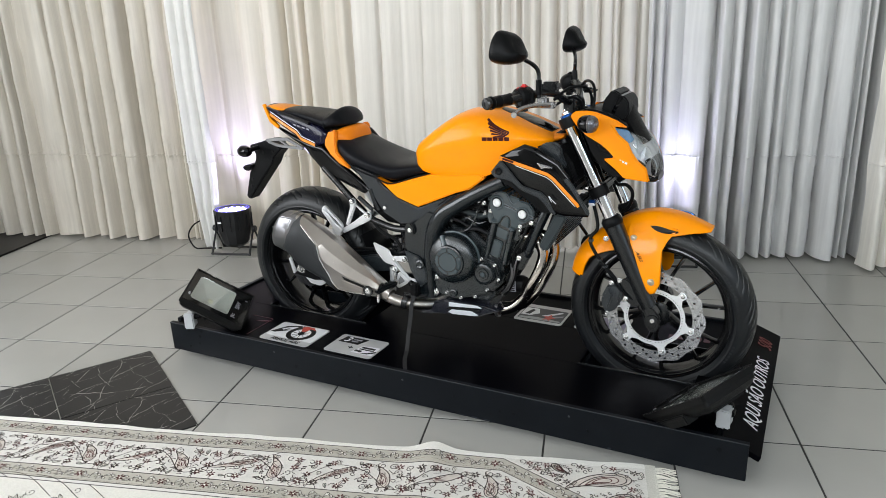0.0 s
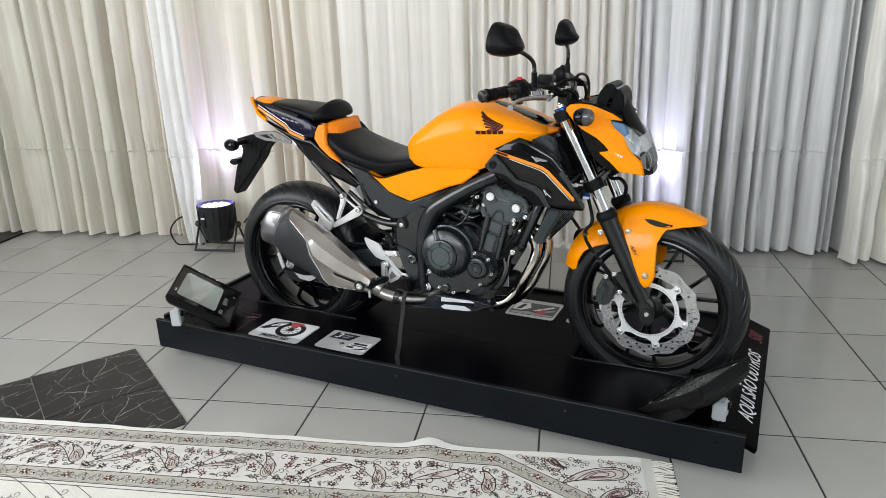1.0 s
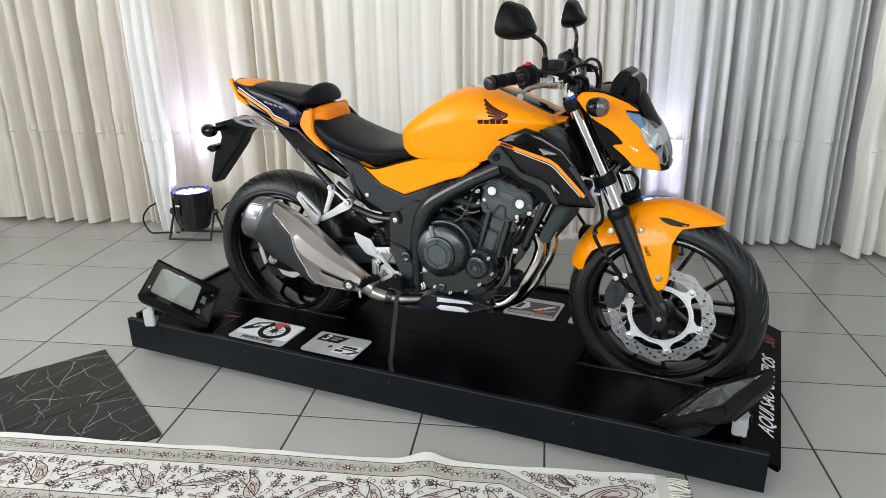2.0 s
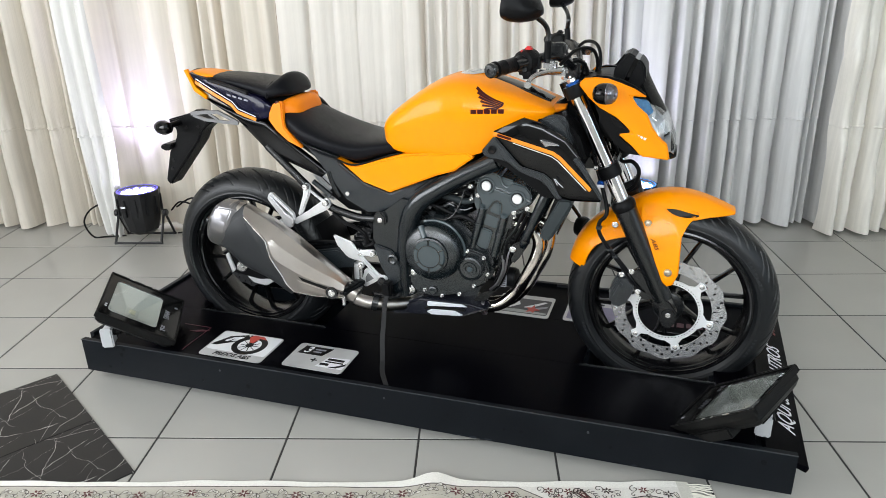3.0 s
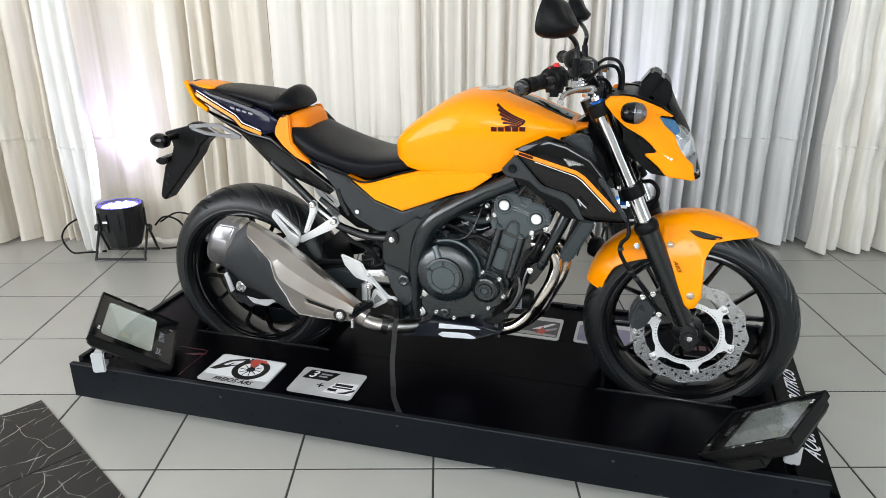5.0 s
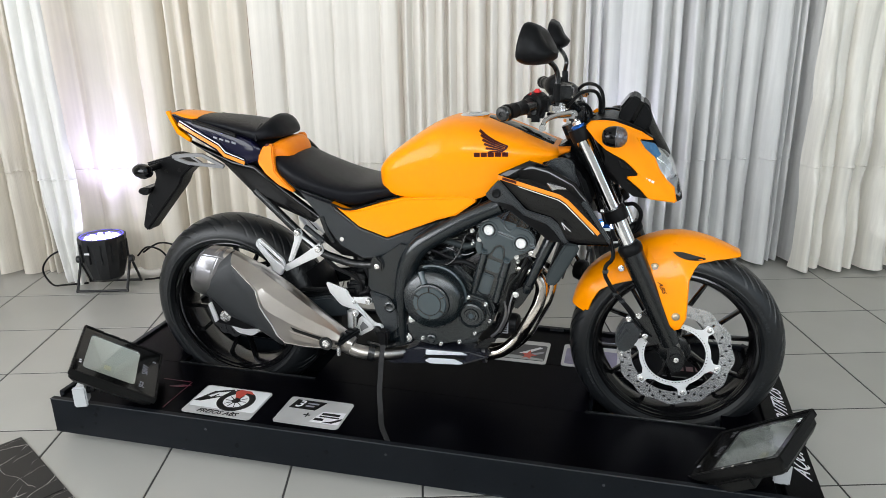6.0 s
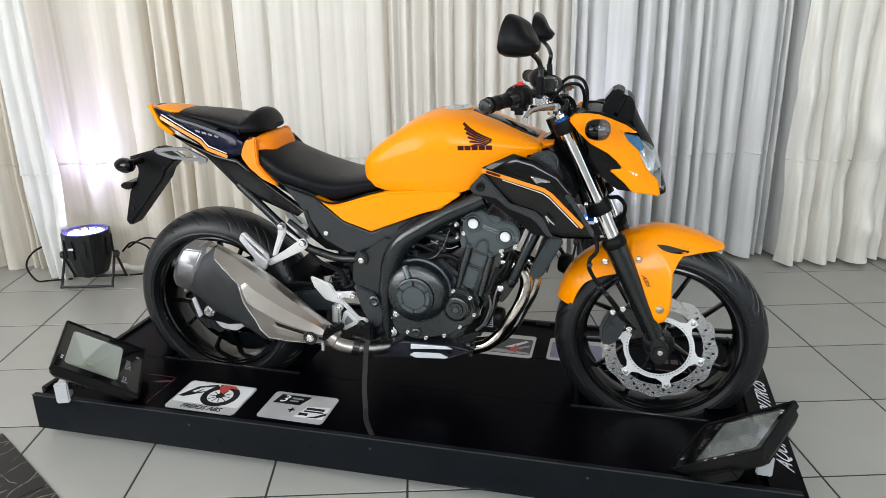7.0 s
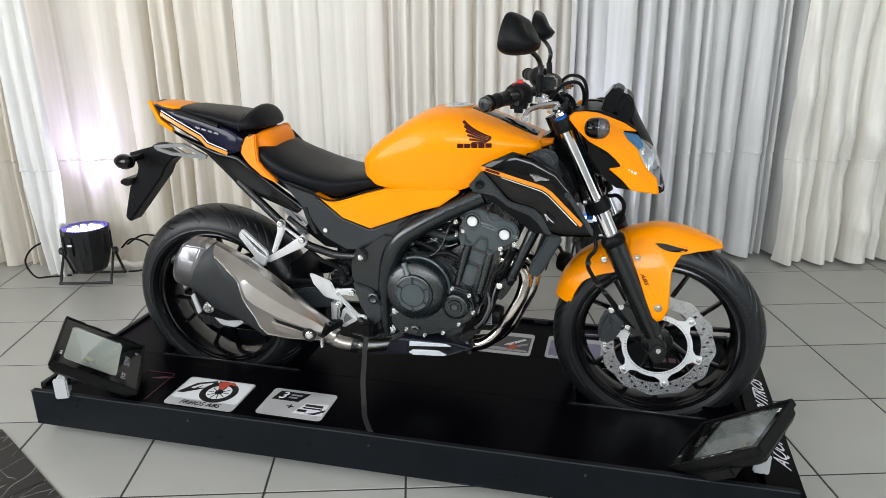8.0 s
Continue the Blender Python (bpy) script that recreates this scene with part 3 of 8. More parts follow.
def rug_point(x, y, lift=0.0):
    """A place on the rug's upper side, with its swells and the ruck in the long edge."""
    s = -y / RUG_D
    bump = 0.016 * math.exp(-((x + 0.655) / 0.05) ** 2) * math.exp(-s * 7)
    edge = (0.014 * noise.noise((x * 1.7, 4, 0)) + 0.008 * noise.noise((x * 6, 2, 0))) * math.exp(-s * 6) + 0.018 * math.exp(-((x + 0.655) / 0.06) ** 2) * math.exp(-s * 8)
    return (x, y + edge, 0.007 + 0.0035 * noise.noise((x * 3, y * 3, 0)) + 0.003 + max(0.0, 0.007 * noise.noise((x * 6 + 3, y * 3, 7))) * math.exp(-s * 9) + bump + lift), bump, edge


class Weave:
    """Flat woven motifs in band coordinates: u along the rug from its fringed end, v from its long edge."""

    def __init__(self):
        self.v, self.f, self.skew = [], [], 0.62

    def put(self, u, v, lift):
        y = -(v + self.skew * max(0.44 - u, 0.0))
        self.v.append(rug_point(-u, y, lift)[0])
        return len(self.v) - 1

    def line(self, pts, w, lift=0.0011):
        ids = []
        for i, (u, v) in enumerate(pts):
            (a, b), (c, d) = pts[max(i - 1, 0)], pts[min(i + 1, len(pts) - 1)]
            l = math.hypot(c - a, d - b) or 1.0
            nu, nv = -(d - b) / l * w / 2, (c - a) / l * w / 2
            ids.append((self.put(u + nu, v + nv, lift), self.put(u - nu, v - nv, lift)))
        for p, q in zip(ids, ids[1:]):
            self.f.append((p[0], q[0], q[1], p[1]))

    def fill(self, pts, lift=0.0007):
        cu, cv = sum(p[0] for p in pts) / len(pts), sum(p[1] for p in pts) / len(pts)
        c = self.put(cu, cv, lift)
        ids = [self.put(u, v, lift) for u, v in pts]
        for p, q in zip(ids, ids[1:] + ids[:1]):
            self.f.append((c, p, q))


def swirl(u, v, r, a, turns, hand):
    return [(u + r * (1 - 0.8 * k / 12) * math.cos(a + hand * turns * 6.283 * k / 12), v + r * (1 - 0.8 * k / 12) * math.sin(a + hand * turns * 6.283 * k / 12)) for k in range(13)]


def petals(u, v, r, n, a, deep=0.35):
    return [(u + r * (1 - deep + deep * math.cos(n * t)) * math.cos(t + a), v + r * (1 - deep + deep * math.cos(n * t)) * math.sin(t + a)) for t in [6.283 * k / (4 * n) for k in range(4 * n)]]


def drop(u, v, length, wide, a, bend):
    """Outline of a paisley: round at one end, a bent tip at the other."""
    out = []
    for k in range(24):
        t = 6.283 * k / 24
        x = 0.5 * length * math.cos(t)
        h = wide * math.sin(t) * (0.62 - 0.38 * math.cos(t)) * 0.5
        h += bend * max(0.0, math.cos(t)) ** 2 * wide
        out.append((u + x * math.cos(a) - h * math.sin(a), v + x * math.sin(a) + h * math.cos(a)))
    return out


def weave_rug(root):
    r = random.Random(17)
    dark, wine, ivory, blush, grey = Weave(), Weave(), Weave(), Weave(), Weave()

    def blossom(u, v, rad, kind=None):
        (kind or (wine if r.random() < 0.6 else dark)).fill(petals(u, v, rad, 6, r.uniform(0, 1)), 0.0009)
        ivory.fill(petals(u, v, rad * 0.34, 3, 0), 0.0014)

    def leaf(u, v, length, a, fillw=None):
        p = drop(u, v, length, length * 0.6, a, 0.15)
        if fillw:
            fillw.fill(p)
        dark.line(p + p[:1], 0.0018)
        dark.line([(u - 0.3 * length * math.cos(a), v - 0.3 * length * math.sin(a)), (u + 0.3 * length * math.cos(a), v + 0.3 * length * math.sin(a))], 0.001)
    P = 0.32
    j = lambda q: r.uniform(-q, q)
    for k in range(12):
        u0 = 0.05 + P * k
        # main stem
        dark.line([(u0 + P * t / 20, 0.156 + 0.05 * math.sin(6.283 * t / 20 + 0.6) + 0.008 * math.sin(12.6 * t / 20)) for t in range(21)], 0.0024)
        # an upright and a slanting paisley
        for cu, cv, ln, wd, an, bd in ((0.09 + j(0.01), 0.155, 0.105, 0.055, -1.3 + j(0.3), 0.45), (0.24 + j(0.01), 0.16, 0.15, 0.036, 0.5 + j(0.15), r.choice((-0.35, 0.35)))):
            p = drop(u0 + cu, cv, ln, wd, an, bd)
            blush.fill(p)
            dark.line(p + p[:1], 0.0028)
            for sc, w in ((0.62, 0.0014), (0.4, 0.0022)):
                p2 = drop(u0 + cu - 0.12 * ln * math.cos(an), cv - 0.12 * ln * math.sin(an), ln * sc, wd * sc, an, bd)
                wine.line(p2 + p2[:1], w)
            wine.line([(u0 + cu - ln * 0.3 * math.cos(an), cv - ln * 0.3 * math.sin(an)), (u0 + cu - ln * 0.12 * math.cos(an), cv - ln * 0.12 * math.sin(an))], 0.003, 0.0014)
            dark.line(swirl(u0 + cu + 0.5 * ln * math.cos(an) + 0.012, cv + 0.5 * ln * math.sin(an), 0.016, an, 1.3, 1), 0.0025)
        # clusters of blossoms on short stalks
        for cu, cv in ((0.145, 0.112), (0.18, 0.128), (0.148, 0.158), (0.315, 0.172), (0.28, 0.21), (0.02, 0.205), (0.045, 0.11), (0.205, 0.21), (0.12, 0.205), (0.3, 0.115), (0.25, 0.11), (0.19, 0.178), (0.04, 0.15), (0.33, 0.21)):
            blossom(u0 + cu + j(0.005), cv + j(0.004), r.uniform(0.0135, 0.0165), wine if r.random() < 0.7 else dark)
            dark.line([(u0 + cu, cv), (u0 + cu + j(0.015), cv + 0.02), (u0 + cu + j(0.02), cv + 0.03)], 0.0018)
        # small squares of four dots
        for cu, cv in ((0.13, 0.18), (0.26, 0.112), (0.06, 0.205), (0.33, 0.14)):
            for a, b in ((0, 0), (0.006, 0), (0, 0.008), (0.006, 0.008)):
                dark.fill(petals(u0 + cu + a, cv + b, 0.0034, 3, 0, 0.1), 0.001)
        for q in range(12):
            leaf(u0 + P * (q + 0.5) / 12 + j(0.012), r.choice((0.1, 0.108, 0.208, 0.216)), r.uniform(0.02, 0.028), r.uniform(0, 6.28), r.choice((ivory, ivory, grey)))
        for q in range(26):
            cv = 0.105 + 0.11 * ((q * 0.382 + 0.1) % 1.0)
            dark.line(swirl(u0 + P * (q + 0.5) / 26 + j(0.008), cv, r.uniform(0.009, 0.015), r.uniform(0, 6.28), r.uniform(0.7, 1.4), r.choice((-1, 1))), 0.0024)
        for q in range(24):
            c, d = u0 + r.uniform(0, P), r.uniform(0.095, 0.22)
            dark.line([(c, d), (c + j(0.012), d + j(0.009)), (c + j(0.02), d + j(0.012))], 0.002)
    # leaf chains of the two guard bands
    for k in range(28):
        u0 = 0.05 + 0.137 * k
        for vc in (0.05, 0.2625):
            blossom(u0, vc + j(0.002), 0.0165, wine)
            for q in range(1, 6):
                c = u0 + 0.137 * q / 6
                leaf(c - 0.003, vc + 0.008 * (1 if q % 2 else -1), 0.022, 0.7 + j(0.5), ivory)
                leaf(c + 0.006, vc - 0.007 * (1 if q % 2 else -1), 0.018, -0.7 + j(0.5), ivory)
                if q % 2:
                    dark.line(swirl(c + 0.006, vc + 0.006, 0.006, j(3), 0.8, 1), 0.0012)
            for q in range(17):
                c = u0 + 0.137 * q / 17
                dark.line([(c, vc + 0.023), (c + 0.004, vc + 0.0245)], 0.0011)
    for k in range(20):
        u0 = 0.05 + 0.19 * k
        # sprays and arcs of the field
        c, d = u0 + 0.06 + j(0.03), 0.40 + j(0.05)
        dark.line([(u0 - 0.05 + 0.3 * t / 16, 0.345 + 0.06 * math.sin(3.14 * t / 16 + k)) for t in range(17)], 0.002)
        for rowd in (0.0, 0.16, 0.32, 0.5, 0.68, 0.86, 1.04, 1.22, 1.4):
            an = r.uniform(0, 6.28)
            for q in range(9):
                b = an + 0.45 * (q - 4)
                leaf(c + 0.035 * math.cos(b), d + rowd + 0.03 * math.sin(b), 0.026, b)
            blossom(c, d + rowd, 0.013)
            for q in range(4):
                dark.line(swirl(c + j(0.07), d + rowd + j(0.06), 0.016, j(3), 1.2, r.choice((-1, 1))), 0.002)
    # corner figure outside the slanting bands: a large paisley among blossoms
    for w in (dark, wine, ivory, blush, grey):
        w.skew = 0.0
    for cu, cv, ln, wd, an, bd in ((0.165, 0.092, 0.19, 0.085, 0.12, 0.45), (0.12, 0.175, 0.11, 0.055, 0.35, 0.4), (0.275, 0.055, 0.06, 0.034, 2.2, 0.4)):
        p = drop(cu, cv, ln, wd, an, bd)
        blush.fill(p)
        dark.line(p + p[:1], 0.0034)
        for sc in (0.74, 0.5, 0.3):
            p = drop(cu - 0.06 * ln, cv, ln * sc, wd * sc, an, bd)
            (dark if sc > 0.6 else wine).line(p + p[:1], 0.003, 0.0013)
        for q in range(18):
            t = 6.283 * q / 18
            dark.line(swirl(cu + ln * 0.57 * math.cos(t), cv + wd * 0.66 * math.sin(t) + 0.15 * wd, 0.007, t, 0.9, 1), 0.0022)
    for cu, cv in ((0.31, 0.04), (0.335, 0.06), (0.29, 0.085), (0.06, 0.05), (0.07, 0.125), (0.075, 0.2), (0.21, 0.035), (0.25, 0.11), (0.05, 0.16), (0.36, 0.035), (0.12, 0.035)):
        blossom(cu, cv, 0.014)
        dark.line(swirl(cu + 0.022, cv - 0.006, 0.013, cu * 40, 1.1, 1), 0.0024)
        dark.line(swirl(cu - 0.012, cv + 0.02, 0.009, cu * 70, 1.0, -1), 0.0022)
        leaf(cu - 0.02, cv + 0.004, 0.024, cu * 30, ivory)
    for name, w, m in (("dark_weave", dark, THREAD_DARK), ("wine_weave", wine, THREAD_WINE), ("ivory_weave", ivory, THREAD_IVORY), ("grey_weave", grey, THREAD_GREY), ("blush_weave", blush, THREAD_BLUSH)):
        bm = raw(w.v, w.f)
        for face in bm.faces:
            face.normal_update()
            if face.normal.z < 0:
                face.normal_flip()
        tagged(part(name, bm, m, root, "", 60), kind="stuff")


def build_rug():
    root = thing("rug", pose(0.71, -0.185, 0.0, 0, 0, 0.6), "cream patterned rug with floral border and fringed end, lying on tiles", "rug")
    nx, ny, L, D = 260, 60, RUG_L, RUG_D
    v, f = [], []
    for top in (1, 0):
        for j in range(ny + 1):
            s = (j / ny) ** 1.6
            for i in range(nx + 1):
                q, bump, edge = rug_point(-L * i / nx, -D * s)
                v.append(q if top else (q[0], q[1], 0.0005 + bump * 0.85))
    off = (nx + 1) * (ny + 1)
    for j in range(ny):
        for i in range(nx):
            a = j * (nx + 1) + i
            f.append((a, a + 1, a + nx + 2, a + nx + 1))
            f.append((off + a, off + a + nx + 1, off + a + nx + 2, off + a + 1))
    ring = [i for i in range(nx + 1)] + [j * (nx + 1) + nx for j in range(1, ny + 1)] + [ny * (nx + 1) + i for i in range(nx - 1, -1, -1)] + [j * (nx + 1) for j in range(ny - 1, 0, -1)]
    for a, b in zip(ring, ring[1:] + ring[:1]):
        f.append((a, off + a, off + b, b))
    part("woven_body", raw(v, f), RUG, root, "", 60)
    weave_rug(root)
    r = random.Random(5)
    bm = bmesh.new()
    strands = []
    for i in range(330):
        y = -0.01 - i * 0.006
        a = Vector((-0.006, y, 0.008))
        pts = [a]
        d = r.uniform(-0.006, 0.006)
        for k in range(1, 5):
            pts.append(Vector((0.0145 * k, y + d * k * 0.5 + r.uniform(-0.003, 0.003), max(0.0025, 0.009 - 0.002 * k + r.uniform(0, 0.002)))))
        strands.append(pts)
    vv, ff = [], []
    for pts in strands:
        base = len(vv)
        for q in pts:
            for dy, dz in ((-0.0022, 0), (0, 0.0022), (0.0022, 0), (0, -0.0018)):
                vv.append((q.x, q.y + dy, q.z + dz))
        for k in range(len(pts) - 1):
            for c in range(4):
                ff.append((base + 4 * k + c, base + 4 * k + (c + 1) % 4, base + 4 * k + 4 + (c + 1) % 4, base + 4 * k + 4 + c))
    bm.free()
    fr = part("fringe", raw(vv, ff), FRINGE, root, "knotted ivory fringe", 60)
    tagged(fr, kind="stuff")


build_rug()

# ---- platform ----
DECK_POSE = pose(-0.597, 0.638, 0, 0, 0, -16.3)
BOARD = mat("black_laminate_board", (0.0008, 0.0008, 0.0016), 0.3, vary=0.25, scale=6, grain=0.12, grain_scale=500, rough_vary=0.3, spec=0.02)
EDGE_WORN = mat("worn_board_edge", (0.026, 0.03, 0.035), 0.5, vary=0.6, scale=14)
SCUFF_DARK = mat("dark_scuff", (0.0025, 0.003, 0.004), 0.5, vary=0.4, scale=60, spec=0.1)
SCUFF_PALE = mat("pale_scuff", (0.03, 0.034, 0.042), 0.6, vary=0.5, scale=60, spec=0.1)
BOARD_SIDE = mat("matt_black_board_side", (0.0052, 0.0065, 0.0085), 0.4, vary=0.3, scale=9, grain=0.2, grain_scale=300, spec=0.11)
PLATE_SILVER = mat("printed_silver_sheet", (0.5, 0.5, 0.5), 0.33, metal=0.3, vary=0.16, scale=12)
PRINT_RED = mat("red_print", (0.45, 0.05, 0.03), 0.4)
PRINT_VIOLET = mat("violet_grey_print", (0.22, 0.2, 0.3), 0.4, vary=0.4, scale=25)
PRINT_WHITE = mat("white_print", (0.7, 0.71, 0.72), 0.35, vary=0.06)
PRINT_OLIVE = mat("pale_green_print", (0.3, 0.32, 0.31), 0.4, vary=0.3, scale=40)
PRINT_DARK = mat("charcoal_print", (0.03, 0.03, 0.035), 0.4, vary=0.4, scale=40)
PRINT_DULL = mat("dull_red_print", (0.16, 0.022, 0.02), 0.45)
PRINT_LINE = mat("faint_red_print", (0.07, 0.012, 0.02), 0.4)


def flat(outline, z0, z1, bevel=0.0):
    """A flat piece with a plan outline of (x, y)."""
    n = len(outline)
    v = [(x, y, z1) for x, y in outline] + [(x, y, z0) for x, y in outline]
    f = [list(range(n)), list(range(2 * n - 1, n - 1, -1))] + [[i, (i + 1) % n, n + (i + 1) % n, n + i] for i in range(n)]
    return rounded(tidy(raw(v, f)), bevel, 1)


def round_rect(x0, y0, x1, y1, r, k=4):
    out = []
    for cx, cy, a in ((x1 - r, y1 - r, 0), (x0 + r, y1 - r, 90), (x0 + r, y0 + r, 180), (x1 - r, y0 + r, 270)):
        for i in range(k + 1):
            t = radians(a + 90 * i / k)
            out.append((cx + r * math.cos(t), cy + r * math.sin(t)))
    return out


def build_platform():
    p = thing("display_platform", DECK_POSE, "low black laminated display platform with printed plates, standing on tiles", "platform")
    xa, xb, ya, yb, zt = -0.44, 1.735, -0.43, 0.415, 0.138
    # deck in pieces round the two wheel slots
    slots = ((-0.185, 0.30), (1.165, 1.54))
    sy = 0.135
    xs = [xa + 0.018, slots[0][0], slots[0][1], slots[1][0], slots[1][1], 1.655]
    pieces = [flat([(xa + 0.018, -0.432), (1.637, -0.408), (1.637, -sy), (xa + 0.018, -sy)], zt - 0.018, zt, 0.001),
              box((xa + 1.655) / 2, (yb - 0.018 + sy) / 2, zt - 0.009, 1.655 - xa - 0.036, yb - 0.018 - sy, 0.018, 0.001)]
    for a, b in ((xs[0], xs[1]), (xs[2], xs[3]), (xs[4], xs[5])):
        pieces.append(box((a + b) / 2, 0, zt - 0.009, b - a, 2 * sy, 0.018, 0.001))
    part("deck", merge(*pieces), BOARD, p, "glossy black deck board with two wheel slots")
    for (a, b), zf in zip(slots, (0.011, 0.026)):
        part("wheel_well", merge(box((a + b) / 2, 0, zf - 0.008, b - a, 2 * sy, 0.016, 0.001), box(a + 0.006, 0, 0.06, 0.012, 2 * sy, 0.12, 0.001),
             box(b - 0.006, 0, 0.06, 0.012, 2 * sy, 0.12, 0.001), box((a + b) / 2, -sy + 0.006, 0.06, b - a - 0.024, 0.012, 0.12, 0.001),
             box((a + b) / 2, sy - 0.006, 0.06, b - a - 0.024, 0.012, 0.12, 0.001)), BOARD_SIDE, p)
        for s in (-1, 1):
            part("slot_edge", box((a + b) / 2, s * sy, zt + 0.002, b - a + 0.01, 0.008, 0.006, 0.001), SATIN, p, "worn metal edge strip")
    zr = 0.147
    # the front board stands a little askew to the deck
    skew = Matrix.Translation(((xa + xb) / 2, -0.429, 0)) @ Matrix.Rotation(radians(0.66), 4, "Z")
    bm = box(0, 0, (zr + 0.031) / 2, xb - xa - 0.014, 0.018, zr - 0.031, 0.0015)
    bm.transform(skew)
    front = part("side_board", bm, BOARD_SIDE, p, "scuffed black side board")
    part("side_board", box((xa + xb - 0.07) / 2, yb - 0.009, (zr + 0.03) / 2, xb - xa - 0.07, 0.018, zr - 0.03, 0.0015), BOARD_SIDE, p)
    part("end_board", box(xa + 0.009, 0, (zr + 0.03) / 2, 0.018, yb - ya - 0.036, zr - 0.03, 0.0015), BOARD_SIDE, p)
    part("end_board", box(1.646, 0, 0.07, 0.018, yb - ya - 0.036, 0.11, 0.0015), BOARD_SIDE, p)
    for x in (-0.3, 0.6, 1.5):
        for y in (-0.36, 0.35):
            part("foot", box(x, y, 0.06, 0.06, 0.05, 0.12, 0.002), BOARD_SIDE, p)
    # sloping lettered end panel
    slope = Matrix.Translation((1.708, 0.01, 0.125)) @ Matrix.Rotation(radians(22), 4, "Y")
    bm = box(0, 0, -0.008, 0.112, 0.835, 0.016, 0.0015)
    bm.transform(slope)
    panel = part("lettered_panel", bm, BOARD, p, "sloping black end panel with white brush lettering")
    turn = Matrix.Rotation(radians(90), 4, "Z")
    lettering("lettering", "AQUI SÃO OUTROS", 0.064, slope @ Matrix.Translation((0.014, -0.07, 0.0015)) @ turn, DECAL_WHITE, panel, "white slanted lettering", shear=0.3, squeeze=0.8)
    lettering("lettering", "500", 0.07, slope @ Matrix.Translation((0.01, 0.285, 0.0015)) @ turn, PRINT_DULL, panel, "red figures", shear=0.25, squeeze=0.7)
    # printed plates on the deck
    z = zt + 0.0025

    def sheet(x0, y0, x1, y1, label):
        return part("info_plate", flat(round_rect(x0, y0, x1, y1, 0.012), zt + 0.0002, z, 0), PLATE_SILVER, p, label)
    a = sheet(-0.008, -0.408, 0.218, -0.252, "silver printed plate showing a motorcycle wheel")
    part("printed_ground", flat(round_rect(-0.003, -0.372, 0.213, -0.257, 0.008), z, z + 0.0005), PRINT_WHITE, a)
    part("printed_wheel", lathe([(0.039, 0), (0.058, 0), (0.058, 0.0014), (0.039, 0.0014)], 40, (0, 0, 1), (0.128, -0.32, z - 0.0003), True), DECAL_BLACK, a)
    part("printed_hub", lathe([(0.0, 0), (0.013, 0), (0.013, 0.0016), (0.0, 0.0016)], 20, (0, 0, 1), (0.128, -0.32, z - 0.0003)), DECAL_BLACK, a)
    for k in range(10):
        t = math.pi * 2 * k / 10
        bm = box(0.018, 0, 0, 0.032, 0.0025, 0.001, 0)
        bm.transform(Matrix.Translation((0.128, -0.322, z + 0.0006)) @ Matrix.Rotation(t, 4, "Z"))
        part("printed_spoke", bm, DECAL_BLACK, a, "", 0)
    part("printed_fender", flat([(0.102, -0.275), (0.112, -0.26), (0.15, -0.262), (0.165, -0.278), (0.14, -0.274), (0.132, -0.305), (0.118, -0.305)], z, z + 0.0018), PRINT_RED, a)
    part("printed_frame", flat([(0.0, -0.345), (0.035, -0.285), (0.09, -0.262), (0.10, -0.275), (0.06, -0.292), (0.05, -0.315), (0.085, -0.3), (0.02, -0.345)], z, z + 0.0014), DECAL_BLACK, a)
    part("printed_fork", flat([(0.098, -0.262), (0.11, -0.262), (0.134, -0.32), (0.126, -0.324)], z, z + 0.0016), DECAL_BLACK, a)
    part("printed_highlight", flat([(0.03, -0.315), (0.05, -0.29), (0.085, -0.276), (0.08, -0.285), (0.055, -0.298), (0.042, -0.318)], z, z + 0.0017), PRINT_WHITE, a)
    lettering("printed_words", "FREIOS ABS", 0.027, Matrix.Translation((0.105, -0.392, z + 0.0006)), DECAL_BLACK, a, "black italic words", shear=0.3, squeeze=0.95)
    b = sheet(0.284, -0.394, 0.488, -0.254, "silver printed plate about the guarantee")
    part("printed_block", flat([(0.3, -0.315), (0.31, -0.268), (0.405, -0.268), (0.385, -0.315)], z, z + 0.001), DECAL_BLACK, b)
    lettering("printed_figure", "3", 0.05, Matrix.Translation((0.326, -0.292, z + 0.0016)), DECAL_WHITE, b, "white figure", shear=0.3)
    lettering("printed_sign", "+", 0.045, Matrix.Translation((0.372, -0.345, z + 0.0006)), DECAL_BLACK, b)
    for k, (x0, x1) in enumerate(((0.35, 0.385), (0.348, 0.375))):
        part("printed_bar", box((x0 + x1) / 2, -0.284 - 0.014 * k, z + 0.0012, x1 - x0, 0.007, 0.001, 0), DECAL_GREY, b, "", 0)
    part("printed_panel", flat([(0.392, -0.372), (0.412, -0.318), (0.482, -0.31), (0.482, -0.372)], z, z + 0.0009), DECAL_WHITE, b)
    for x0, x1, y, h in ((0.415, 0.47, -0.328, 0.011), (0.412, 0.472, -0.342, 0.006), (0.402, 0.43, -0.358, 0.012)):
        part("printed_bar", box((x0 + x1) / 2, y, z + 0.0012, x1 - x0, h, 0.001, 0), DECAL_BLACK, b, "", 0)
    part("printed_swoosh", flat([(0.43, -0.371), (0.455, -0.362), (0.482, -0.34), (0.482, -0.352), (0.46, -0.371)], z, z + 0.0013), DECAL_BLACK, b)
    c = sheet(0.818, 0.128, 1.012, 0.288, "printed plate with a motorcycle picture")
    part("printed_picture", flat(round_rect(0.828, 0.145, 1.004, 0.258, 0.008), z, z + 0.0008), PRINT_DARK, c)
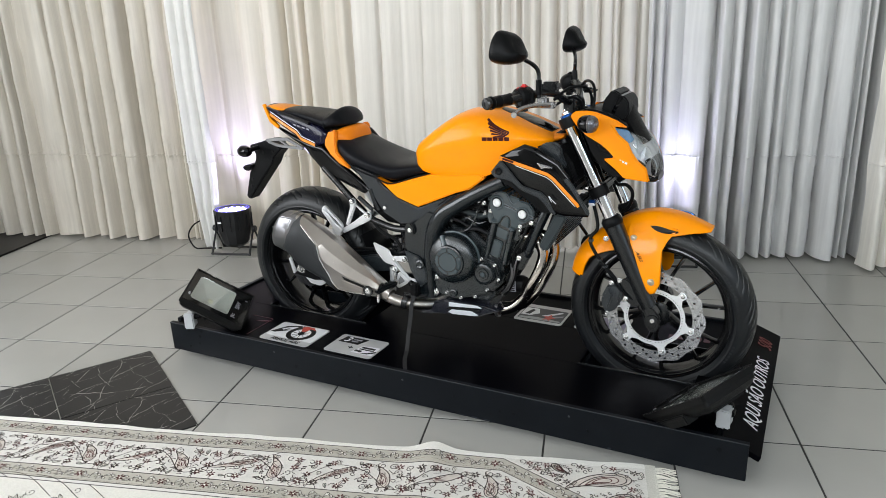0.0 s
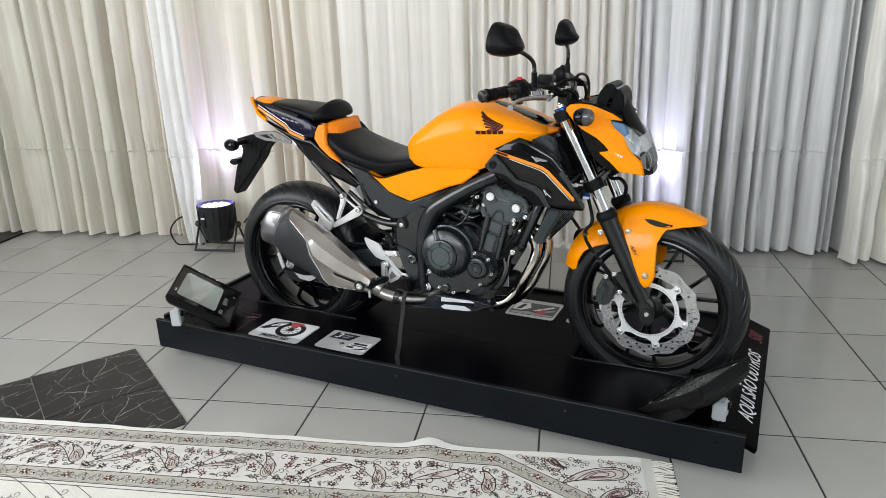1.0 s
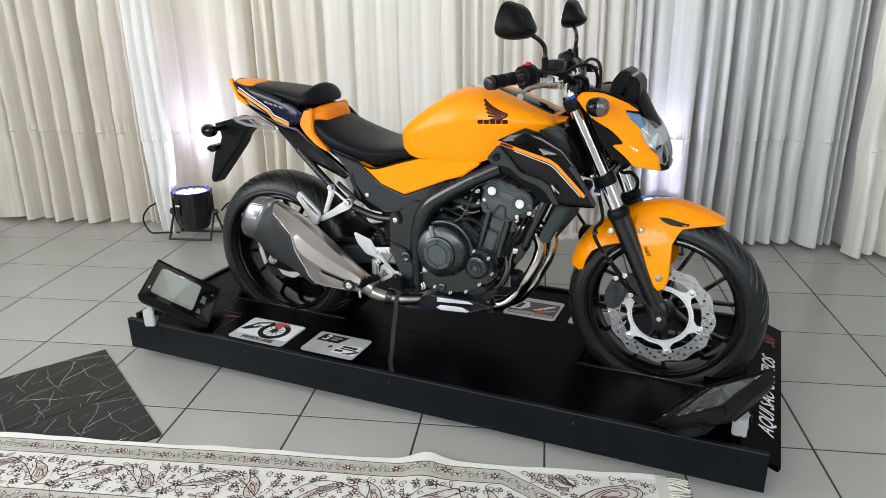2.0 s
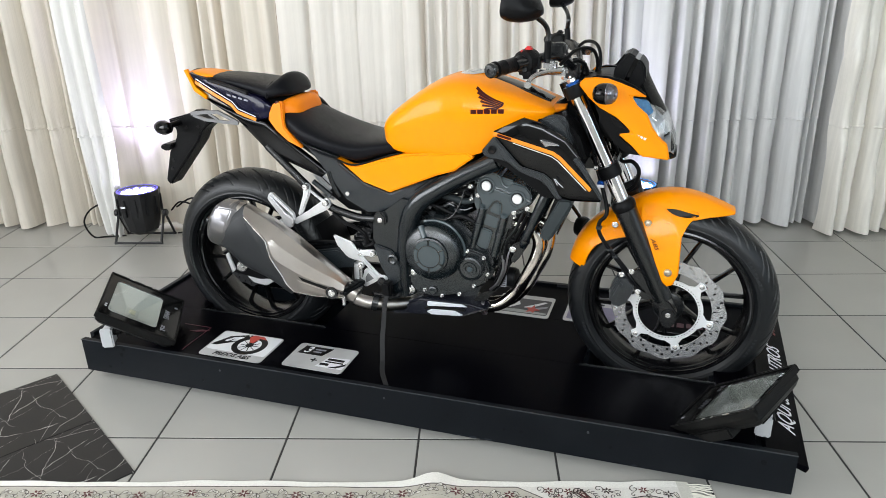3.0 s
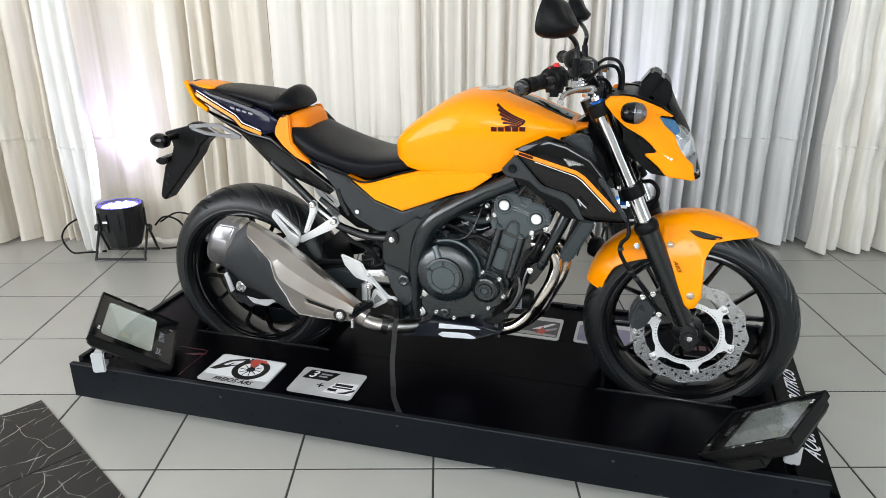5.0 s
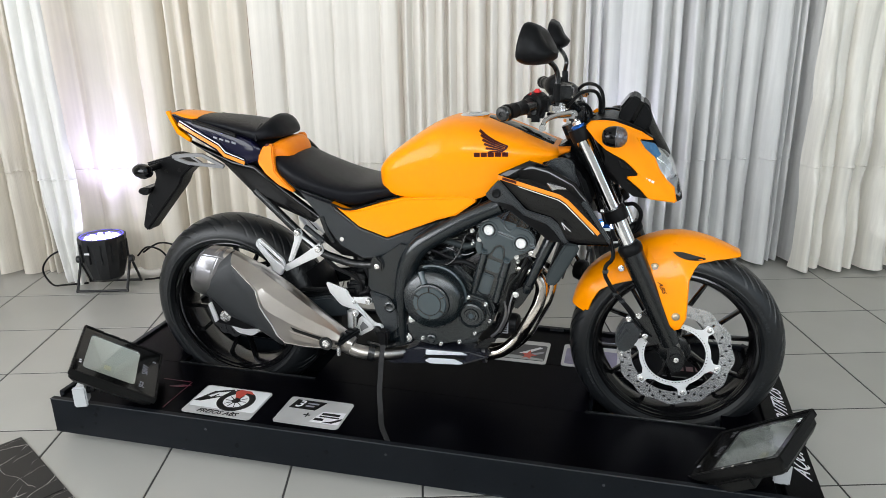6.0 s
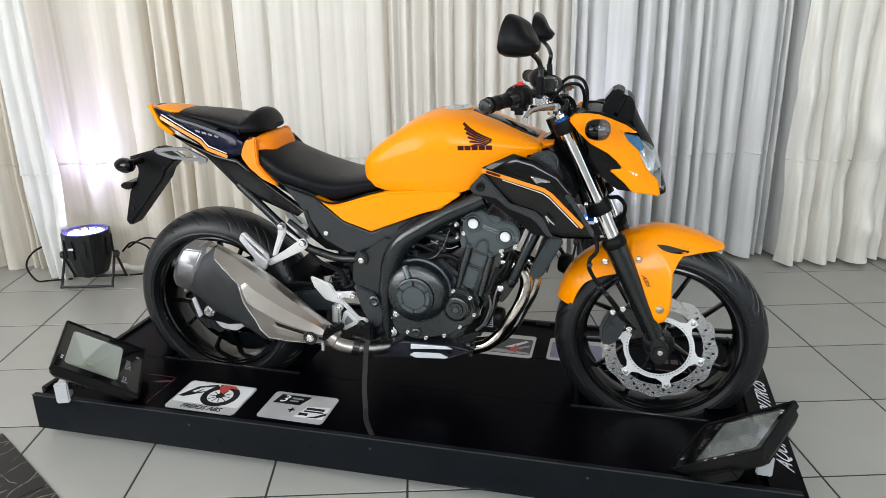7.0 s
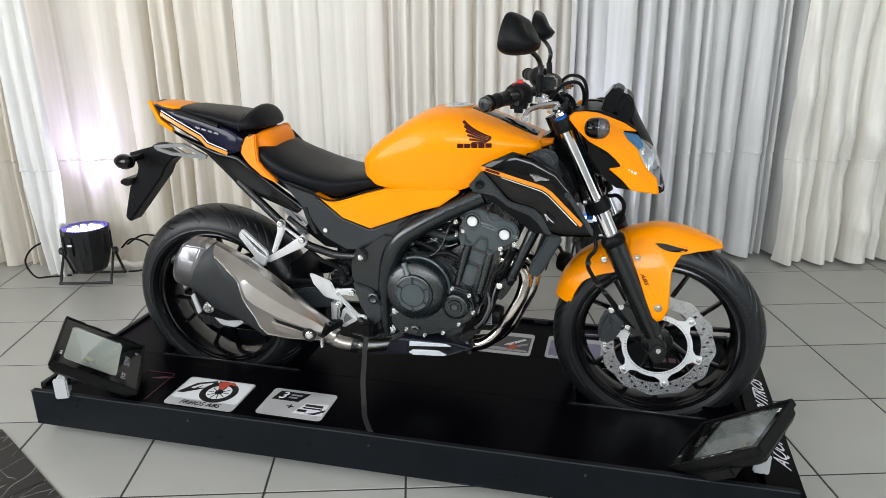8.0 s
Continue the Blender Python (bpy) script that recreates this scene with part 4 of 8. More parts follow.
    for q, h, mtl in (([(0.83, 0.148), (0.835, 0.162), (0.9, 0.172), (1.0, 0.16), (1.0, 0.148)], 0.0010, PRINT_OLIVE), ([(0.83, 0.18), (0.832, 0.25), (0.885, 0.252), (0.9, 0.21), (0.87, 0.18)], 0.0011, PRINT_WHITE),
                      ([(0.845, 0.19), (0.86, 0.24), (0.875, 0.235), (0.865, 0.19)], 0.0014, DECAL_BLACK), ([(0.915, 0.19), (0.98, 0.245), (0.99, 0.24), (0.935, 0.185)], 0.0013, PRINT_WHITE), ([(0.94, 0.165), (0.995, 0.2), (0.998, 0.215), (0.96, 0.195)], 0.0013, DECAL_GREY),
                      ([(0.93, 0.155), (0.936, 0.178), (0.924, 0.19), (0.942, 0.192), (0.95, 0.215), (0.956, 0.19), (0.975, 0.18), (0.958, 0.172), (0.955, 0.152), (0.944, 0.165)], 0.0016, PRINT_RED)):
        part("printed_shape", flat(q, z, z + h), mtl, c)
    d = sheet(1.06, 0.135, 1.25, 0.293, "printed plate with a violet picture, partly behind the wheel")
    part("printed_picture", flat(round_rect(1.07, 0.15, 1.24, 0.262, 0.008), z, z + 0.0008), PRINT_VIOLET, d)
    part("printed_bar", box(1.14, 0.278, z + 0.001, 0.09, 0.012, 0.001, 0), DECAL_BLACK, d, "", 0)
    # thin red outline of a print beside the lamp
    e = part("outline_print", merge(box(-0.125, -0.2475, zt + 0.001, 0.1, 0.0025, 0.0012, 0), box(-0.0705, -0.325, zt + 0.001, 0.0025, 0.155, 0.0012, 0),
             flat([(-0.13, -0.285), (-0.09, -0.268), (-0.06, -0.268), (-0.1, -0.285)], zt, zt + 0.0014)), PRINT_LINE, p, "thin dark red printed outline")
    bm = box(0, -0.0085, zr - 0.0005, xb - xa - 0.014, 0.003, 0.002, 0)
    bm.transform(skew)
    part("edge_band", bm, EDGE_WORN, front, "worn grey board edge", 0)
    r = random.Random(44)
    for x in (0.0, -0.55, 0.58):
        bm = knob((x, -0.009, 0.115), 0.0035, 0.0015)
        bm.transform(skew)
        part("screw", bm, EDGE_WORN, front)
    for k in range(16):
        bm = knob((r.uniform(-1.0, 1.02), -0.0088, r.uniform(0.045, 0.138)), r.uniform(0.003, 0.008), 0.0006, (0, -1, 0), r.choice((7, 9, 11)))
        bm.transform(skew)
        part("scuff", bm, SCUFF_DARK, front, "", 0)
    for k in range(7):
        x = r.uniform(-1.05, 1.05)
        bm = box(x, -0.0088, 0.034 + r.uniform(0, 0.004), r.uniform(0.006, 0.02), 0.0012, r.uniform(0.003, 0.006), 0)
        bm.transform(skew)
        part("chipped_edge", bm, SCUFF_PALE, front, "", 0)
    # dark red print behind the front wheel
    for k in range(5):
        part("printed_bar", box(1.41 + 0.03 * k, 0.2 + 0.002 * k, zt + 0.001, 0.022, 0.03, 0.0012, 0), PRINT_LINE, p, "dark red printed bar", 0)
    # worn sticker on the far board
    part("sticker", box(1.02, yb - 0.02, 0.143, 0.05, 0.0015, 0.012, 0), PRINT_DARK, p, "", 0)


build_platform()


# ---- floodlights ----
LAMP_BODY = mat("black_lamp_casting", (0.005, 0.005, 0.005), 0.42, vary=0.3, scale=40, grain=0.45, grain_scale=500, spec=0.18)
LAMP_FACE = mat("black_lamp_glass_border", (0.004, 0.004, 0.004), 0.1, vary=0.1, spec=0.22)
LAMP_PLASTIC = mat("white_plastic", (0.48, 0.49, 0.5), 0.42, vary=0.06)
LED = mat("cream_led_chip", (0.62, 0.6, 0.42), 0.5)
PANE = glass("lamp_pane", (0.95, 0.97, 0.96), 0.03)
# same pane, a little dusty, with its shade put into a dark tint
PANE_SHADED = glass("shaded_dusty_pane", (0.42, 0.44, 0.44), 0.06)


def build_floodlight(centre, u, v, label, plug):
    """A box floodlight; u runs along the long side, v along the short one, on the face."""
    U, V = Vector(u).normalized(), Vector(v)
    V = (V - U * V.dot(U)).normalized()
    N = U.cross(V)
    m = Matrix((U, V, N)).transposed().to_4x4()
    m.translation = Vector(centre)
    root = thing("floodlight", DECK_POSE @ m, label, "floodlight", "floodlights on the platform")
    L, D = (0.268, 0.214) if plug else (0.242, 0.25)
    win = (-0.116, 0.066, -0.09, 0.09) if plug else (-0.098, 0.057, -0.092, 0.096)
    # face border with a round-cornered window
    outer, inner = round_rect(-L / 2, -D / 2, L / 2, D / 2, 0.008), round_rect(win[0], win[2], win[1], win[3], 0.013)
    n = len(outer)
    v = [(x, y, z) for z in (0.0, -0.006) for ring in (outer, inner) for x, y in ring]
    f = []
    for i in range(n):
        j = (i + 1) % n
        f += [(i, j, n + j, n + i), (2 * n + i, 3 * n + i, 3 * n + j, 2 * n + j), (n + i, n + j, 3 * n + j, 3 * n + i), (j, i, 2 * n + i, 2 * n + j)]
    face = part("face_border", tidy(raw(v, f)), LAMP_FACE, root, "glossy black printed glass border", 20)
    rim = [box(0, s * (D / 2 + 0.002), -0.006, L + 0.012, 0.006, 0.02, 0.002) for s in (-1, 1)] + [box(s * (L / 2 + 0.003), 0, -0.006, 0.006, D, 0.02, 0.002) for s in (-1, 1)]
    part("rim", merge(*rim), LAMP_BODY, root)
    # tapering housing
    rings = [[(x * sc, y * sc, z) for x, y in round_rect(-L / 2 - 0.002, -D / 2, L / 2 + 0.002, D / 2, 0.012)] for sc, z in ((1.0, -0.012), (0.985, -0.03), (0.9, -0.042), (0.8, -0.05), (0.6, -0.052), (0.02, -0.052))]
    part("housing", loft(rings, caps=False), LAMP_BODY, root, "black cast housing")
    for i in range(9):
        part("cooling_fin", box(-0.1 + i * 0.025, 0, -0.054, 0.004, D * 0.6, 0.008, 0.001), LAMP_BODY, root)
    # reflector: four sloping sides down to the chip
    cx, cy = (win[0] + win[1]) / 2, (win[2] + win[3]) / 2
    small = round_rect(cx - 0.022, cy - 0.022, cx + 0.022, cy + 0.022, 0.003)
    v = [(x, y, -0.006) for x, y in round_rect(win[0], win[2], win[1], win[3], 0.011)] + [(x, y, -0.04) for x, y in small]
    f = [(i, (i + 1) % n, n + (i + 1) % n, n + i) for i in range(n)] + [tuple(range(n, 2 * n))]
    part("reflector", raw(v, f), REFLECT_LAMP, root, "grey sloping reflector", 20)
    part("led_chip", box(cx, cy, -0.037, 0.02, 0.02, 0.004, 0.001), LED, root, "unlit cream chip")
    part("pane", flat(round_rect(win[0] + 0.0006, win[2] + 0.0006, win[1] - 0.0006, win[3] - 0.0006, 0.0125), -0.0045, -0.0015), PANE_SHADED if plug else PANE, root, "dusty pane, tint darkened for shade" if plug else "clear pane", 0).visible_shadow = False
    k = 0.084 if plug else 0.081
    lettering("printed_rating", "50W", 0.026, Matrix.Translation((k, 0.005, 0.0008)) @ Matrix.Rotation(radians(90), 4, "Z"), PRINT_DARK if plug else DECAL_GREY, face, "grey rating figures")
    for dx, dy, w, h in ((-0.008, -0.068, 0.004, 0.012), (-0.001, -0.07, 0.004, 0.014), (-0.006, -0.081, 0.012, 0.004), (-0.002, -0.089, 0.014, 0.004), (-0.01, -0.087, 0.004, 0.012)):
        part("printed_mark", box(k + dx, dy, 0.0008, w, h, 0.0008, 0), PRINT_DARK if plug else DECAL_GREY, face, "", 0)
    part("printed_mark", box(L / 2 - 0.017, 0.064, 0.0008, 0.01, 0.007, 0.0008, 0), DECAL_GREY, face, "", 0)
    for dy in (-0.062, -0.073):
        part("printed_mark", box(-L / 2 + 0.014, dy, 0.0008, 0.007, 0.005, 0.0008, 0), DECAL_WHITE, face, "", 0)
    for x, w in ((-0.058, 0.02), (-0.013, 0.009), (0.015, 0.009)):
        part("clip", box(x, D / 2 + 0.001, 0.004, w, 0.004, 0.002, 0.0005), BOLT, root)
    # mounting foot under the housing
    if plug:
        part("driver_box", box(0.03, 0.088, -0.044, 0.14, 0.05, 0.03, 0.004), LAMP_BODY, root, "black driver box")
    else:
        part("driver_box", box(0.02, -0.02, -0.06, 0.13, 0.11, 0.02, 0.004), LAMP_BODY, root, "black driver box")
    return root


REFLECT_LAMP = mat("grey_lamp_reflector", (0.52, 0.535, 0.49), 0.34, metal=0.2, vary=0.05)
build_floodlight((-0.232, -0.363, 0.252), (0.685, 0.465, -0.561), (-0.507, 0.857, 0.09), "black box floodlight with grey reflector, tilted on the platform corner", 0)
build_floodlight((1.567, -0.335, 0.226), (-0.648, 0.44, -0.621), (-0.477, -0.871, -0.119), "black box floodlight tilted up towards the front wheel", 1)


def build_plug(x, y, z, turn, label):
    root = thing("power_adapter", DECK_POSE @ pose(x, y, z, 0, 0, turn) @ Matrix.Diagonal((0.74, 0.9, 1.0 if turn > 0 else 0.9, 1)), label, "adapter", "adapters under the floodlights")
    part("case", box(0, 0, 0.034, 0.044, 0.05, 0.06, 0.006), LAMP_PLASTIC, root, "white plastic case")
    part("rim", box(0, -0.022, 0.033, 0.052, 0.014, 0.066, 0.005), LAMP_PLASTIC, root)
    part("cable_gland", lathe([(0, 0), (0.012, 0), (0.012, 0.012), (0.009, 0.014), (0.009, 0.03), (0, 0.03)], 14, (1, 0, 0) if turn > 0 else (0, 1, 0), (0.02, 0, 0.045)), PLASTIC, root, "black cable gland")
    part("lead", tube([(0.05, 0, 0.045), (0.062, 0.012, 0.04), (0.05, 0.05, 0.01)] if turn > 0 else [(0.02, 0.02, 0.06), (0.0, 0.06, 0.05), (-0.03, 0.09, 0.01)], 0.004), PLASTIC, root)


build_plug(-0.308, -0.45, 0.1475, 24, "white plastic power adapter on the platform rim")
build_plug(1.655, -0.335, 0.139, -10, "white plastic power adapter below a floodlight")


# ---- stage spotlights by the curtain ----
PAR_BODY = mat("black_spotlight_shell", (0.01, 0.01, 0.011), 0.4, vary=0.2, grain=0.25, grain_scale=700, spec=0.35)
PAR_LED = glow("lit_led_array", (0.75, 0.72, 1.0), 9.0)
PAR_RING = glow("violet_lit_ring", (0.12, 0.1, 0.6), 0.8)
PAR_RING_BLUE = glow("blue_lit_ring", (0.03, 0.2, 0.6), 0.9)


def build_par(x, y, turn, label, ring, power, color, cone=96, aim=(0.44, 1.4)):
    root = thing("stage_spotlight", pose(x, y, 0, 0, 0, turn) @ Matrix.Scale(0.9, 4), label, "spotlight", "spotlights by the curtain")
    m = Matrix.Translation((0, 0, 0.165)) @ Matrix.Rotation(radians(-1), 4, "X")
    bm = lathe([(0, -0.11), (0.06, -0.11), (0.085, -0.09), (0.112, 0.0), (0.118, 0.12), (0.118, 0.132), (0.108, 0.132), (0.106, 0.112), (0, 0.112)], 12, (0, 0, 1))
    bm.transform(m)
    part("shell", bm, PAR_BODY, root, "faceted black shell", 20)
    for k in range(12):
        bm = box(0.113, 0, 0.055, 0.014, 0.01, 0.1, 0.002)
        bm.transform(m @ Matrix.Rotation(radians(30 * k + 15), 4, "Z"))
        part("rib", bm, PAR_BODY, root)
    bm = lathe([(0.1, 0.114), (0.109, 0.125), (0.109, 0.133), (0.1, 0.133)], 24, (0, 0, 1))
    bm.transform(m)
    part("light_ring", bm, ring, root, "glowing coloured ring")
    for rr, cnt in ((0.0, 1), (0.038, 6), (0.076, 12)):
        for k in range(cnt):
            t = 2 * math.pi * k / cnt
            bm = lathe([(0.017, 0), (0.014, 0.008), (0.007, 0.012), (0, 0.012)], 10, (0, 0, 1), (rr * math.cos(t), rr * math.sin(t), 0.112))
            bm.transform(m)
            part("led", bm, PAR_LED, root)
    # double yoke that serves as a floor stand
    for tilt, wid in ((28, 0.135), (-32, 0.128)):
        pts = []
        for px, pz in ((-wid, 0.0), (-wid, -0.16), (-wid + 0.015, -0.172), (wid - 0.015, -0.172), (wid, -0.16), (wid, 0.0)):
            q = Matrix.Rotation(radians(tilt), 3, "X") @ Vector((px, 0, pz))
            pts.append(Vector((q.x, q.y, max(0.007, q.z + 0.165))))
        part("yoke", tube(pts, 0.007, 8, 3), PAR_BODY, root, "black flat-bar yoke")
    for s in (-1, 1):
        part("tilt_knob", knob((s * 0.128, 0, 0.165), 0.02, 0.022, (s, 0, 0), 10), PAR_BODY, root)
    part("label_patch", box(-0.03, -0.128, 0.235, 0.024, 0.004, 0.01, 0), DECAL_WHITE, root, "", 0)
    spot = bpy.data.lights.new("spotlight_beam", "SPOT")
    spot.energy, spot.color, spot.spot_size, spot.spot_blend, spot.shadow_soft_size = power, color, radians(cone), 1.0, 0.06
    so = new("spotlight_beam", spot)
    so.matrix_world = look((x, y + 0.04, 0.3), (x - 0.05, y + aim[0], aim[1]))


build_par(-1.51, 1.62, 0, "black faceted stage spotlight, lit violet-white, standing before the curtain", PAR_RING, 26, (0.64, 0.6, 1.0), 84, (0.38, 1.45))
build_par(0.935, 1.63, 0, "black stage spotlight with blue lit rim before the curtain", PAR_RING_BLUE, 26, (0.68, 0.68, 1.0), 78, (0.24, 1.75))


def build_cable(pts, label):
    root = thing("power_cable", pose(*pts[0]), label, "cable", "cables by the curtain")
    o = Vector(pts[0])
    part("lead", tube([Vector(q) - o for q in pts], 0.0045, 8, 8), PLASTIC, root)


build_cable([(-1.63, 1.66, 0.012), (-1.72, 1.62, 0.02), (-1.77, 1.60, 0.03), (-1.82, 1.63, 0.09), (-1.79, 1.64, 0.15), (-1.73, 1.65, 0.185), (-1.66, 1.70, 0.2)], "black power cable looped on the floor by the curtain")
build_cable([(-1.38, 1.68, 0.14), (-1.32, 1.66, 0.19), (-1.25, 1.65, 0.17), (-1.22, 1.65, 0.1), (-1.27, 1.65, 0.04), (-1.36, 1.67, 0.02)], "black cable loop behind a stage spotlight")
build_cable([(-1.36, 1.70, 0.15), (-1.27, 1.69, 0.2), (-1.18, 1.68, 0.18), (-1.13, 1.68, 0.11), (-1.17, 1.68, 0.04), (-1.3, 1.7, 0.012)], "wide black cable loop beside a stage spotlight")

# ---- motorcycle: x forward from the rear axle, -y the side with the exhaust, z up ----
BIKE = thing("motorcycle", DECK_POSE, "orange and black naked sport motorcycle standing in the platform's wheel slots", "motorcycle")
FX, FZ, RZ = 1.395, 0.327, 0.324
FRAME = mat("satin_frame_paint", (0.0065, 0.0092, 0.0112), 0.18, vary=0.12, grain=0.15, grain_scale=900, spec=0.6)
CAP = mat("satin_plug_cap", (0.86, 0.86, 0.85), 0.34, metal=0.35, vary=0.08)
LEVER = mat("polished_lever", (0.5, 0.5, 0.51), 0.24, metal=1.0, vary=0.15, scale=60)
LAMP_CHROME = mat("silvered_lamp_facets", (0.72, 0.75, 0.78), 0.22, metal=0.55, vary=0.3, scale=70)
GUARD = mat("dark_blue_black_guard", (0.012, 0.013, 0.019), 0.2, vary=0.2, scale=30, spec=0.6)
INSET = mat("satin_white_metal_inset", (0.82, 0.84, 0.88), 0.3, metal=0.3, vary=0.06)
RUBBER_PRINT = mat("scuffed_sidewall_print", (0.012, 0.0135, 0.016), 0.5, vary=0.6, scale=160, spec=0.5)
RADCOVER = mat("grey_radiator_cover", (0.033, 0.04, 0.042), 0.45, vary=0.1, grain=0.3, grain_scale=1200, spec=0.2)


def tyre(cx, cz, R, w, h, bead, parent, label):
    """A tyre with a rounded tread, cut with slanting grooves."""
    prof = [(bead - 0.004, -0.3 * w), (bead + 0.004, -0.36 * w)]
    m = 56
    for i in range(m + 1):
        t = radians(-102 + 204 * i / m)
        prof.append((R - h * (1 - math.cos(t)), 0.5 * w * math.sin(t)))
    prof += [(bead + 0.004, 0.36 * w), (bead - 0.004, 0.3 * w)]
    nr, v, f = 640, [], []
    for j in range(nr):
        for r, y in prof:
            s = y / (0.5 * w)
            a = 2 * math.pi * (j / nr - 1.15 * min(abs(s), 1.0) / 16)
            g = 0.0
            if r > R - h * 0.72:
                side = 1 if s > 0 else -1
                u = (j / nr * 16 + (0.5 if side > 0 else 0)) % 1.0
                if 0.12 < abs(s) < 0.84 and u < 0.07:
                    g = 0.006
                if 0.5 < abs(s) < 0.93 and 0.3 < u < 0.37 or 0.3 < abs(s) < 0.68 and 0.62 < u < 0.67:
                    g = 0.005
            elif abs(r - (bead + 0.022)) < 0.0025 or abs(r - (bead + 0.01)) < 0.002:
                g = -0.0014
            r2 = r - g
            v.append((cx + r2 * math.cos(a), y * (1 + (0.02 if g < 0 else 0)), cz + r2 * math.sin(a)))
    n = len(prof)
    for j in range(nr):
        q = (j + 1) % nr
        for i in range(n - 1):
            f.append((j * n + i, j * n + i + 1, q * n + i + 1, q * n + i))
    t = part("tyre", raw(v, f), RUBBER, parent, label, 40)
    # moulded writing on the side, as plain bars
    rm = bead + 0.031
    c = max(-1.0, 1 - (R - rm) / h)
    y = -0.5 * w * math.sqrt(max(0.0, 1 - c * c)) - 0.0006
    for a0, count in ((200, 9), (238, 7), (285, 9), (330, 6), (20, 8)):
        for k in range(count):
            a = radians(a0 + 2.7 * k)
            bm = box(0, 0, 0, 0.006, 0.0014, 0.0075, 0)
            bm.transform(Matrix.Translation((cx + rm * math.cos(a), y, cz + rm * math.sin(a))) @ Matrix.Rotation(math.pi / 2 - a, 4, "Y"))
            part("sidewall_bar", bm, RUBBER_PRINT, t, "", 0)
    return t


def wheel(name, cx, cz, R, w, h, rimw, label):
    b = 0.224
    prof = [(b + 0.006, -rimw), (b + 0.008, -rimw - 0.005), (b + 0.003, -rimw - 0.007), (b + 0.001, -rimw - 0.004), (b - 0.004, -rimw - 0.003), (b - 0.0055, -rimw + 0.004), (b - 0.011, -rimw + 0.006), (b - 0.0125, -rimw + 0.013), (b - 0.018, -rimw * 0.5), (b - 0.019, 0.0)]
    prof = prof + [(r, -y) for r, y in prof[-2::-1]]
    bm = lathe(prof + [(b - 0.01, 0.6 * rimw), (b - 0.01, -0.6 * rimw)], 96, None, (cx, 0, cz), True)
    hub = lathe([(0.012, -0.06), (0.036, -0.06), (0.042, -0.05), (0.034, -0.03), (0.032, 0.03), (0.042, 0.05), (0.036, 0.06), (0.012, 0.06)], 32, None, (cx, 0, cz), True)
    root = part(name, merge(bm, hub), RIM, BIKE, label)
    for k in range(6):
        for s in (-1, 1):
            a0, a1 = radians(60 * k + 22 + s * 4), radians(60 * k + 22 + s * 13)
            p0, p1 = Vector((math.cos(a0), 0, math.sin(a0))), Vector((math.cos(a1), 0, math.sin(a1)))
            pts = [p0 * 0.034, p0 * 0.09 + p1 * 0.01, p1 * 0.208]
            rings = []
            for q, (hw, hd) in zip(pts, ((0.011, 0.02), (0.006, 0.014), (0.0055, 0.012))):
                t = (pts[2] - pts[0]).normalized().cross(Vector((0, 1, 0)))
                rings.append([Vector((cx, 0, cz)) + q + t * (hw * cx2) + Vector((0, hd * cy2, 0)) for cx2, cy2 in ((-1, -0.5), (-0.5, -1), (0.5, -1), (1, -0.5), (1, 0.5), (0.5, 1), (-0.5, 1), (-1, 0.5))])
            part("spoke", loft(rings), RIM, root)
    tyre(cx, cz, R, w, h, b, root, "black tyre with slanting tread grooves")
    return root


front = wheel("front_wheel", FX, FZ, 0.300, 0.122, 0.05, 0.044, "black cast wheel with split spokes")
rear = wheel("rear_wheel", 0.0, RZ, 0.312, 0.162, 0.062, 0.058, "wide black cast rear wheel")


def polar(cx, cz, y, thick, radii, n, solid, wave=None):
    """A flat ring made of cells; solid(i, j) says which ones are metal."""
    v, f, ids = [], [], {}

    def vert(i, j, s):
        key = (i, j % n, s)
        if key not in ids:
            a = 2 * math.pi * j / n
            r = radii[i]
            if wave and i == len(radii) - 1:
                r += wave(a)
            ids[key] = len(v)
            v.append((cx + r * math.cos(a), y + s * thick, cz + r * math.sin(a)))
        return ids[key]
    for i in range(len(radii) - 1):
        for j in range(n):
            if not solid(i, j):
                continue
            a, b, c, d = (i, j), (i, j + 1), (i + 1, j + 1), (i + 1, j)
            f.append([vert(*q, 0) for q in (a, b, c, d)])
            f.append([vert(*q, 1) for q in (d, c, b, a)])
            for (p, q, ni, nj) in ((a, b, i - 1, j), (c, d, i + 1, j), (b, c, i, j + 1), (d, a, i, j - 1)):
                if ni < 0 or ni >= len(radii) - 1 or not solid(ni, nj % n):
                    f.append([vert(*q, 0), vert(*p, 0), vert(*p, 1), vert(*q, 1)])
    return tidy(raw(v, f))


